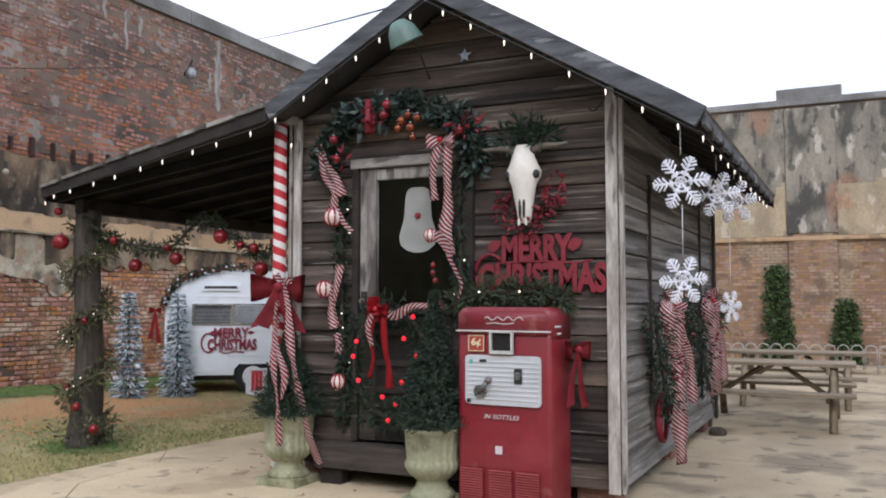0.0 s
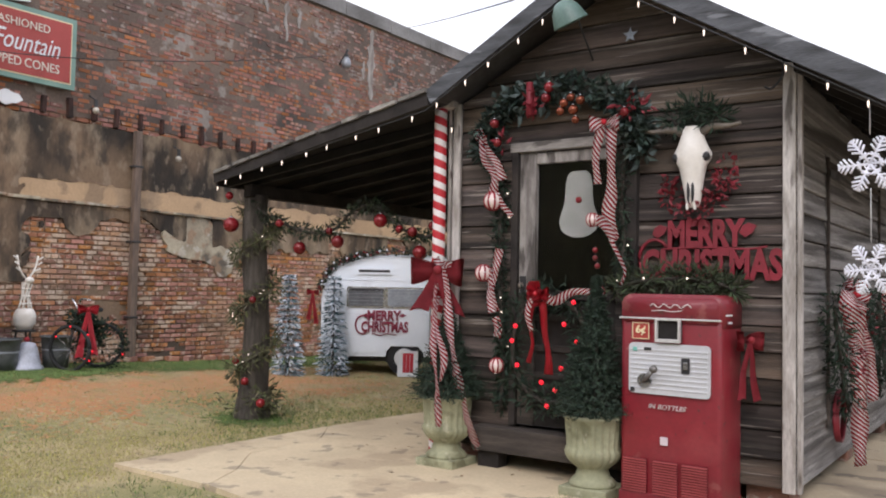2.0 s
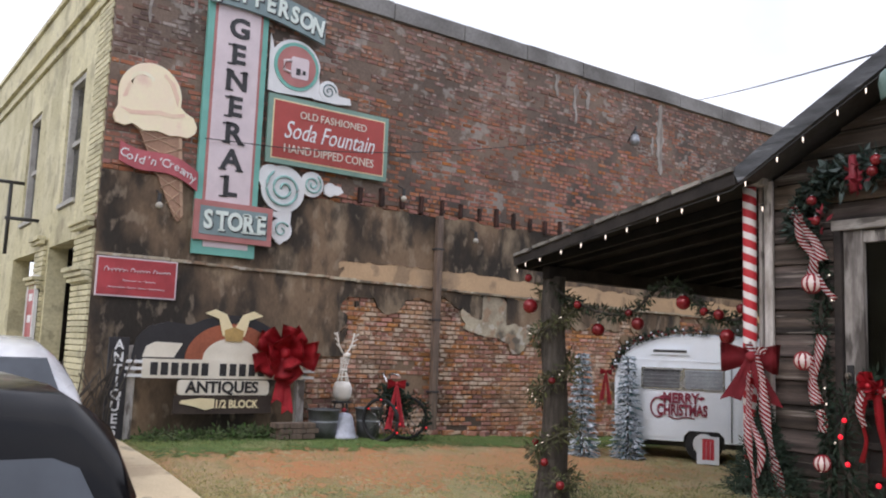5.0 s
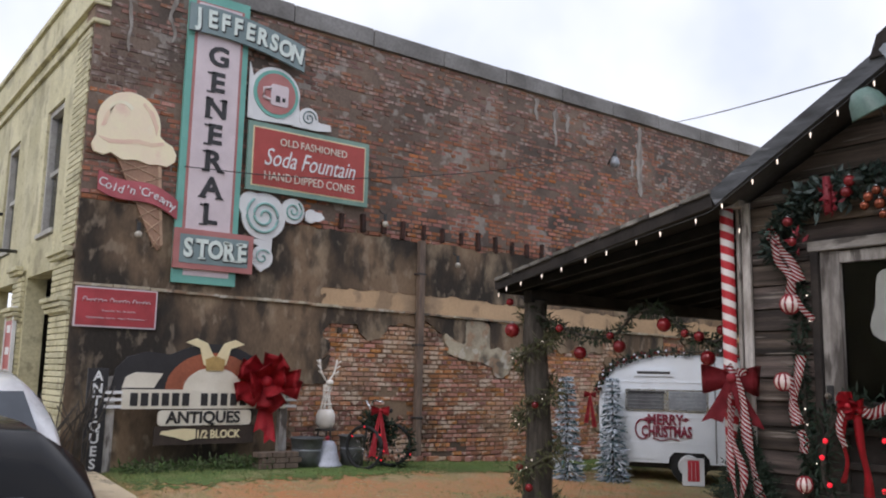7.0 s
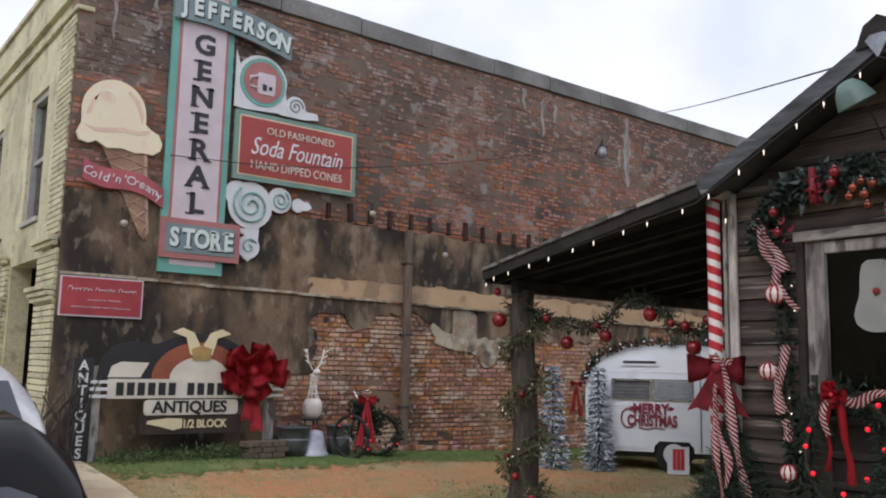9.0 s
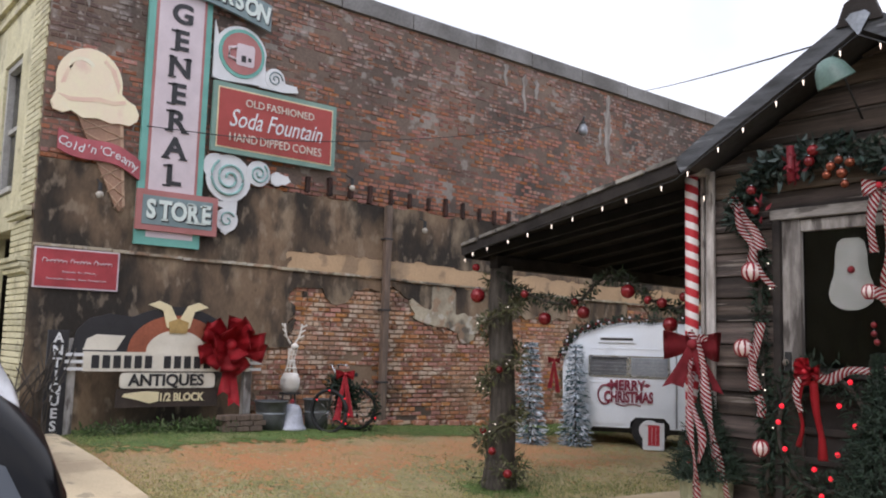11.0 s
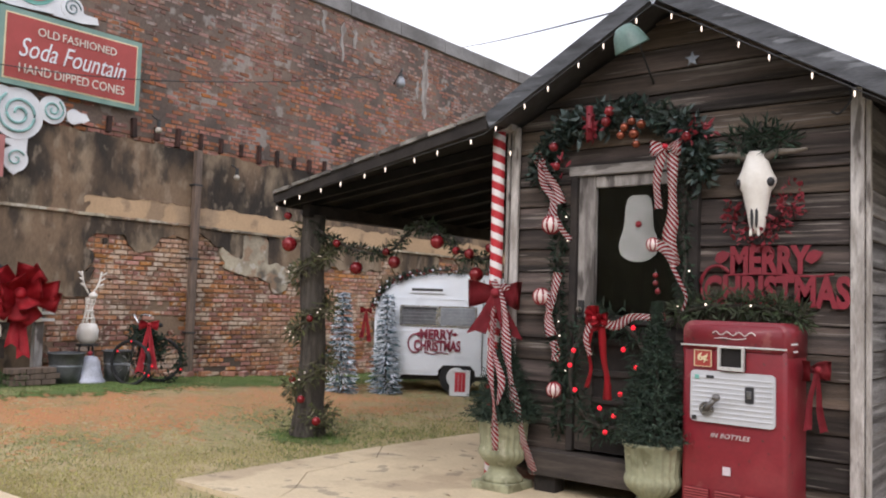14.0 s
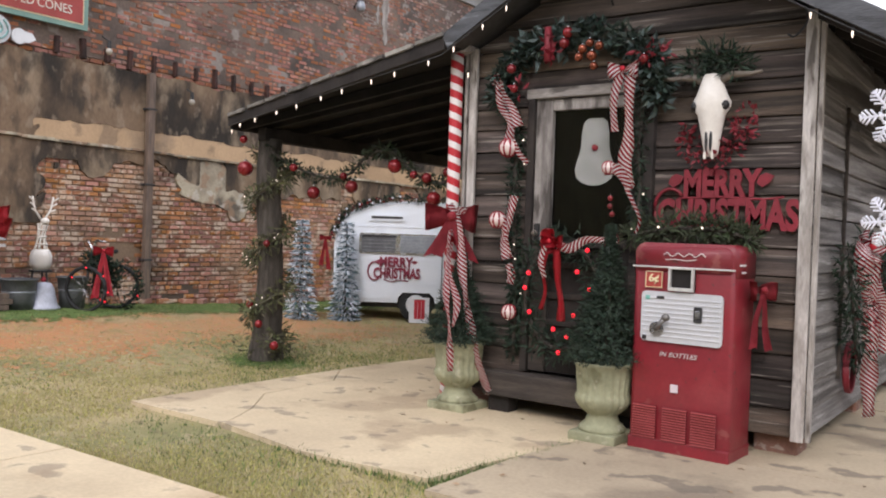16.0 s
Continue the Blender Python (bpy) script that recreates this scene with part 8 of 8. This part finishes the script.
# swags with ribbons on the side wall
for y0, z0, nm in ((7.0, 1.50, "evergreen swag with red and white ribbons on the side wall"), (9.0, 1.52, "evergreen swag with ribbons near the back corner")):
    g = thing("wall_swag", (-1.7, y0, z0), nm, "swag", "swags on the side wall")
    gp = [(-1.66, y0 - 0.3, z0 - 0.1), (-1.64, y0 - 0.25, z0 - 0.4), (-1.64, y0 - 0.05, z0 - 0.7), (-1.66, y0 + 0.3, z0 - 0.95)]
    gq = [(-1.66, y0 + 0.2, z0 + 0.02), (-1.62, y0 + 0.7, z0 - 0.05), (-1.64, y0 + 1.0, z0 - 0.35)]
    part("stem", tube(B(), line(gp, 5), 0.015), BARK, g)
    sprigs("needles", along(gp, 8, 0.10) + along(gq, 8, 0.08), SPRUCE, g, drng, 750, 0.09, 0.009, 1.0, down=0.3)
    bow(g, (-1.58, y0 - 0.05, z0 - 0.02), 0.15, RIBBON, (0.75, -0.65, 0), 0, drng, loops=6)
    far = y0 > 8
    ribbon(g, [(-1.58, y0, z0), (-1.56, y0 + 0.04, z0 - 0.35), (-1.56, y0 + 0.1, z0 - 0.75), (-1.58, y0 + 0.28, z0 - (1.0 if far else 1.36))], 0.15, RIBBON, twist=0.25, face=(0.6, -0.8, 0))
    ribbon(g, [(-1.58, y0 + 0.1, z0), (-1.57, y0 + 0.4, z0 - 0.3), (-1.56, y0 + 0.65, z0 - 0.55), (-1.56, y0 + 0.75, z0 - 0.9)], 0.10, RIBBON, twist=0.35, face=(0.6, -0.8, 0))
    ribbon(g, [(-1.58, y0 - 0.2, z0), (-1.56, y0 - 0.3, z0 - 0.12), (-1.56, y0 - 0.15, z0 - 0.35), (-1.57, y0 + 0.05, z0 - 0.5)], 0.13, RIBBON, twist=0.3, face=(0.6, -0.8, 0))
    swag_berries = sprigs("berry_spray", [((-1.58, y0 + 0.1, z0 - 0.25), 0.15), ((-1.58, y0 + 0.0, z0 - 0.5), 0.12)], REDMETAL, g, drng, 90, 0.04, 0.012, 1.0)
    tagged(swag_berries, kind="stuff")
hs = thing("red_hoop", (-1.72, 7.25, 0.5), "dark red coiled hose hung on the side wall", "hose")
for k in range(3):
    part("coil", tube(B(), [(-1.735 + 0.012 * k, 7.25 + (0.17 - 0.01 * k) * math.cos(t), 0.52 + 0.2 * math.sin(t)) for t in (2 * math.pi * i / 20 for i in range(21))], 0.012, 6), REDMETAL, hs)
rk = thing("dark_stone", (-1.66, 9.9, 0.0), "dark rounded stone at the foot of the side wall", "stone")
part("rock", ball(B(), (-1.66, 9.9, 0.04), 0.10, 12, 0.6), BARK, rk)

# vines, baubles and lights round the cedar post
pv = thing("post_vine", (-7.57, 6.43, 0.1), "dry vine and ivy wound round the cedar post", "vine")
hel = [(-7.57 + (0.19 + 0.02 * math.sin(3 * a)) * math.cos(a), 6.43 + 0.19 * math.sin(a), 0.12 + 2.2 * a / 22) for a in (22 * k / 60 for k in range(61))]
part("stem", tube(B(), hel, 0.014, 6), DRYVINE, pv)
sprigs("leaves", [(p, 0.09) for p in hel], DRYVINE, pv, drng, 1500, 0.11, 0.008, 1.25, down=0.35)
sprigs("dark_leaves", [(p, 0.09) for p in hel[::2]] + [((-7.45, 6.2, 0.2), 0.16), ((-7.7, 6.25, 0.18), 0.16), ((-7.35, 6.3, 0.25), 0.12)], DRYVINE, pv, drng, 900, 0.07, 0.014, 1.1)
for k in range(26):
    p = hel[drng.randrange(60)]
    part("fairy_light", ball(B(), (p[0] + drng.uniform(-0.06, 0.06), p[1] - 0.1, p[2]), 0.007, 6), WARM, pv)
for x, y, z, r in ((-7.76, 6.18, 2.44, 0.045), (-7.74, 6.20, 2.12, 0.085), (-7.36, 6.2, 1.30, 0.04), (-7.62, 6.22, 0.62, 0.04), (-7.45, 6.2, 0.42, 0.045), (-7.25, 6.25, 0.2, 0.05)):
    bauble("bauble", (x, y, z), r, REDBALL, "red bauble hanging on the cedar post", "baubles on the cedar post", 0.04)

# the porch garland
OLIVE = M("olive_needles", (0.035, 0.05, 0.022), (0.016, 0.024, 0.012), 5, 60, 0.75, island=0.55, hue=0.03, bump=0)
PGL = [(-7.6, 6.35, 2.38), (-7.35, 6.4, 2.22), (-7.06, 6.43, 2.10), (-6.7, 6.43, 2.02), (-6.4, 6.43, 2.06), (-6.16, 6.43, 2.24), (-5.9, 6.43, 2.28), (-5.7, 6.43, 2.16), (-5.45, 6.43, 2.0), (-5.2, 6.43, 1.96), (-5.0, 6.43, 2.10), (-4.72, 6.4, 2.3)]
pg = thing("porch_garland", (-6.2, 6.43, 2.1), "green garland swagged under the porch roof", "garland")
part("stem", tube(B(), line(PGL, 6), 0.015), BARK, pg)
sprigs("leaves", along(PGL, 8, 0.06), OLIVE, pg, drng, 1250, 0.07, 0.010, 1.0, down=0.2)
for x, z, r in ((-6.84, 1.86, 0.07), (-6.30, 1.92, 0.066), (-5.74, 2.12, 0.07), (-5.25, 1.80, 0.07), (-6.42, 2.03, 0.04), (-5.34, 2.0, 0.05), (-7.15, 2.13, 0.045), (-5.1, 2.05, 0.045), (-5.5, 2.03, 0.04)):
    bauble("bauble", (x, 6.36, z), r, REDBALL, "red glass bauble hanging from the porch garland", "baubles on the porch garland", 0.1)

# the garland on the trailer's roof edge
TG = [(-1.24, -0.02, 1.42), (-1.12, -0.03, 1.68), (-0.95, -0.03, 1.83), (-0.72, -0.03, 1.93), (-0.4, -0.03, 2.01), (0.0, -0.03, 2.04), (0.5, -0.03, 2.03), (1.0, -0.03, 1.98)]
tg = thing("trailer_garland", (0, 0, 0), "dark garland with red and white lights along the trailer roof", "garland")
part("stem", tube(B(), line(TG, 6), 0.012), BARK, tg)
sprigs("leaves", along(TG, 8, 0.05), SPRUCE, tg, drng, 900, 0.06, 0.012, 1.0)
tgl = line(TG, 8)
for k in range(44):
    p = tgl[drng.randrange(len(tgl))]
    part("light", ball(B(), (p[0] + drng.uniform(-0.05, 0.05), p[1] - 0.06, p[2] + drng.uniform(-0.05, 0.05)), 0.018, 6), REDBALL if k % 3 else SNOW, tg)
tg.matrix_world = TRAILER

# cables and globe bulbs
cb = thing("overhead_cable", (-3.3, 5.55, 3.9), "thin dark cable from the gable to the wall top", "cable")


def sag(a, b, drop, k=16):
    a, b = Vector(a), Vector(b)
    return [a.lerp(b, i / k) - Vector((0, 0, drop * 4 * (i / k) * (1 - i / k))) for i in range(k + 1)]


part("cable", tube(B(), sag((-3.37, 5.58, 3.79), (WX - 0.1, 15.3, 7.46), 0.03), 0.008, 5), WIRE, cb)
bw = thing("bulb_string", (WX + 0.2, 5, 3.6), "cord of clear globe bulbs strung along the brick wall", "string lights")
bp = [(WX + 0.16, 3.9, 4.47), (WX + 0.25, 5.4, 4.55), (WX + 0.28, 7.05, 4.78), (WX + 0.3, 9.5, 5.3), (WX + 0.3, 12.5, 6.1)]
part("cord", tube(B(), line(bp, 6), 0.008, 5), WIRE, bw)
for y, z in ((7.32, 4.06), (8.86, 3.52), (3.32, 3.42)):
    b_ = part("bulb", ball(B(), (WX + 0.18, y, z), 0.052, 12), M("clear_globe", (0.45, 0.42, 0.36), None, 5, 60, 0.1, bump=0, deep=0.02), bw)
    part("socket", cyl(B(), (WX + 0.18, y, z + 0.045), (WX + 0.18, y, z + 0.16), 0.03), WIRE, b_)
    part("stay", tube(B(), [(WX + 0.18, y, z + 0.15), (WX - 0.02, y, z + 0.25)], 0.01, 5), WIRE, b_)

# weeds along the wall
WEED = M("dark_weed_leaves", (0.075, 0.115, 0.032), (0.045, 0.072, 0.022), 2, 30, 0.8, island=0.45, hue=0.03, world_space=True, bump=0)
for y0, y1, cnt, nm in ((3.1, 5.0, 1300, "low green weeds under the antiques sign"), (2.6, 2.95, 160, "bare twiggy shrub at the wall corner")):
    wd = thing("weeds", (-11.6, (y0 + y1) / 2, 0.28), nm, "weeds", kind="stuff")
    if cnt > 500:
        sprigs("leaves", [((-11.55 + drng.uniform(-0.25, 0.2), drng.uniform(y0, y1), rise(-11.5, 4) + drng.uniform(-0.02, 0.05 + 0.09 * abs(noise.noise((k * 0.37, 0, 3))))), 0.08) for k in range(60)], WEED, wd, drng, cnt, 0.08, 0.012, 1.0)
    else:
        bm = B()
        for _ in range(24):
            y = drng.uniform(y0 - 0.3, y1 - 0.2)
            tube(bm, line([(-11.7, y, 0.28), (-11.6, y + drng.uniform(-0.1, 0.1), 0.7), (-11.5, y + drng.uniform(-0.3, 0.3), drng.uniform(1.0, 1.5))], 3), 0.008, 4)
        part("twigs", bm, BARK, wd)

# ---- grass ----


def blades(name, count, where, mat, lo, hi, label, rng, wide=0.007):
    vs, fs = [], []
    while len(fs) < count:
        x, y, dens = where(rng)
        if rng.random() > dens:
            continue
        z = rise(x, y) - 0.03
        h_ = rng.uniform(lo, hi)
        a = rng.uniform(0, 6.283)
        lx, ly = rng.gauss(0, 0.45) * h_, rng.gauss(0, 0.45) * h_
        k = len(vs)
        vs += [(x + wide * math.cos(a), y + wide * math.sin(a), z), (x - wide * math.cos(a), y - wide * math.sin(a), z), (x + lx, y + ly, z + h_)]
        fs.append((k, k + 1, k + 2))
    return tagged(raw(name, vs, fs, mat), label, "grass", kind="stuff")


def on_slab(x, y):
    if x > -3.2 and y > 3.75:
        return True
    return y > 3.95 and x > -6.5 - (0.05 if y < 6 else -0.1) and not (x < -5.38 and y < 4.02 + 0.1)


def lawn_spot(rng):
    x, y = rng.uniform(-12.2, -2.9), 2.88 + 9.6 * rng.random() ** 1.9
    if on_slab(x, y):
        return x, y, 0
    n = noise.noise((x * 0.6, y * 0.6, 6))
    return x, y, (0.22 if in_clay(x, y) else max(0.05, 0.6 + 0.9 * n + 0.6 * noise.noise((x * 2.3, y * 2.3, 2))))


def green_spot(rng):
    if rng.random() < 0.55:
        x, y = rng.uniform(-12.3, -10.6), rng.uniform(2.7, 16)
        d = smooth_step(-10.5, -11.3, x + 0.25 * noise.noise((y, 0, 0)))
        return x, y, d
    x, y = rng.uniform(-10, -3), rng.uniform(2.9, 9.5)
    if on_slab(x, y) or in_clay(x, y):
        return x, y, 0
    return x, y, max(0, 0.32 + 1.3 * noise.noise((x * 0.5, y * 0.5, 1)) + 0.6 * noise.noise((x * 2.6, y * 2.6, 7)))


def joint_spot(rng):
    r = rng.random()
    if r < 0.35:
        t = rng.random()
        return -3.38 + 0.22 * t + rng.gauss(0, 0.03), 3.9 + 1.6 * t, 1
    if r < 0.7:
        a, d = rng.uniform(0, 6.283), abs(rng.gauss(0, 0.16)) + 0.12
        return -7.57 + d * 1.4 * math.cos(a), 6.43 + d * math.sin(a), 1
    return rng.uniform(-4.6, -3.3), 3.84 + rng.gauss(0, 0.03), 0.25


zrng = random.Random(9)
blades("dry_grass", 110000, lawn_spot, DRYGRASS, 0.010, 0.028, "short straw-coloured winter grass", zrng, 0.0035)
blades("green_grass", 60000, green_spot, GRASS, 0.012, 0.04, "green grass along the wall and in patches", zrng, 0.0045)
blades("joint_grass", 2000, joint_spot, GRASS, 0.02, 0.065, "green tufts in the patio joints and round the post", zrng, 0.006)
LITTER = M("brown_leaf_litter", (0.30, 0.20, 0.11), (0.2, 0.13, 0.075), 5, 40, 0.9, island=0.5)
vs, fs = [], []
for _ in range(170):
    x, y = zrng.uniform(-11, 1.0), zrng.uniform(2.9, 9.0)
    z = max(rise(x, y) - 0.02, 0.012) + 0.004
    a, s_ = zrng.uniform(0, 6.28), zrng.uniform(0.012, 0.03)
    k = len(vs)
    vs += [(x + s_ * math.cos(a), y + s_ * math.sin(a), z), (x - s_ * 0.5 * math.sin(a), y + s_ * 0.5 * math.cos(a), z + 0.008), (x - s_ * math.cos(a), y - s_ * math.sin(a), z + 0.002), (x + s_ * 0.5 * math.sin(a), y - s_ * 0.5 * math.cos(a), z + 0.006)]
    fs.append((k, k + 1, k + 2, k + 3))
tagged(raw("fallen_leaves", vs, fs, LITTER), "scattered brown fallen leaves", "leaves", kind="stuff")

# ---- bricks ----
BL, BH, BJ, BC = 0.205, 0.066, 0.011, 0.011


def brick_faces(vs, fs, y0, y1, z0, z1, x):
    k = len(vs)
    e = 0.006
    vs += [(x - 0.03, y0, z0), (x - 0.03, y1, z0), (x - 0.03, y1, z1), (x - 0.03, y0, z1), (x, y0 + e, z0 + e), (x, y1 - e, z0 + e), (x, y1 - e, z1 - e), (x, y0 + e, z1 - e)]
    fs += [(k + 4, k + 5, k + 6, k + 7), (k, k + 1, k + 5, k + 4), (k + 1, k + 2, k + 6, k + 5), (k + 2, k + 3, k + 7, k + 6), (k + 3, k, k + 4, k + 7)]


brng = random.Random(31)
lower, upper, mids, picked = ([], []), ([], []), ([], []), 0
shared = []
for k in range(6):
    v_, f_ = [], []
    brick_faces(v_, f_, -BL / 2 + brng.uniform(0, 0.006), BL / 2 - brng.uniform(0, 0.006), -BH / 2 + brng.uniform(0, 0.004), BH / 2 - brng.uniform(0, 0.004), 0)
    me_ = bpy.data.meshes.new("brick")
    me_.from_pydata(v_, [], f_)
    me_.materials.append(BRICK_PART)
    shared.append(me_)
course = 0
z = 0.02
while z < WTOP - 0.36:
    y = WY0 + 0.01 - (BL / 2 if course % 2 else 0)
    head = course % 6 == 5
    L = 0.1 if head else BL
    while y < WY1 - 0.1:
        y0, y1 = max(y, WY0 + 0.004), y + L
        yc, zc = (y0 + y1) / 2, z + BH / 2
        if y1 - y0 > 0.05 and (zc > 3.9 or skin(yc, zc) == 0 or zc > 3.8):
            x = WX + brng.uniform(-0.011, 0.008)
            gone = (noise.noise((yc * 1.1, zc * 1.4, 12)) > (0.52 if zc > 3.9 else 0.44)) and brng.random() < 0.5
            if not gone and zc < 2.6 and not head and 6.9 < yc < 9.3 and picked < 300:
                ob = new("brick", shared[brng.randrange(6)])
                ob.parent = wall
                ob.matrix_parent_inverse = wall.matrix_world.inverted()
                ob.matrix_world = Matrix.Translation((x, yc + brng.uniform(-0.005, 0.005), zc + 0.03 * noise.noise((yc * 0.45, zc * 0.6, 40)))) @ Euler((brng.uniform(-0.012, 0.012), 0, brng.uniform(-0.02, 0.02))).to_matrix().to_4x4()
                picked += 1
            elif not gone:
                jy, jz = brng.uniform(-0.006, 0.006), brng.uniform(-0.005, 0.005) + 0.03 * noise.noise((yc * 0.45, zc * 0.6, 40))
                tgt = lower if zc < 2.7 else (upper if zc > 5.6 + 0.6 * noise.noise((yc * 0.5, zc * 0.5, 20)) else mids)
                brick_faces(*tgt, y0 + jy + 0.002, y1 + jy - 0.002, z + jz + 0.001, z + BH + jz - 0.001, x)
        y += L + BJ
    z += BH + BC
    course += 1
for (v_, f_), mt, nm in ((lower, BRICK_LOW, "lower_bricks"), (mids, BRICK, "middle_bricks"), (upper, BRICK_TOP, "upper_bricks")):
    tagged(raw(nm, v_, f_, mt, wall), kind="stuff")
# bricks of the far wall
v_, f_ = [], []
for r_ in range(40):
    for c_ in range(64):
        x0 = -9 + c_ * 0.216 + (0.1 if r_ % 2 else 0)
        z0 = 0.02 + r_ * 0.077
        if noise.noise((x0 * 0.8, z0 * 0.8, 30)) > 0.42:
            continue
        k = len(v_)
        pier = -1.68 < x0 < -0.78
        yb = BY - (0.094 if pier else 0.012) + brng.uniform(-0.005, 0.005)
        v_ += [(x0, yb, z0), (x0 + 0.204, yb, z0), (x0 + 0.204, yb, z0 + 0.066), (x0, yb, z0 + 0.066), (x0, BY, z0), (x0 + 0.204, BY, z0), (x0 + 0.204, BY, z0 + 0.066), (x0, BY, z0 + 0.066)]
        f_ += [(k, k + 1, k + 2, k + 3), (k, k + 4, k + 5, k + 1), (k + 3, k + 2, k + 6, k + 7), (k, k + 3, k + 7, k + 4), (k + 1, k + 5, k + 6, k + 2)]
FARBRICK = M("dusty_pale_brick", (0.36, 0.215, 0.135), (0.26, 0.165, 0.11), 0.8, 40, 0.95, island=0.22, hue=0.012, world_space=True, bump=0.4,
             stain=((1.1, 0.54, 0.1, (0.40, 0.32, 0.22), 0.7), (2.4, 0.58, 0.07, (0.13, 0.10, 0.075), 0.6), (5.0, 0.6, 0.05, (0.48, 0.40, 0.30), 0.5)))
tagged(raw("far_bricks", v_, f_, FARBRICK, back), kind="stuff")
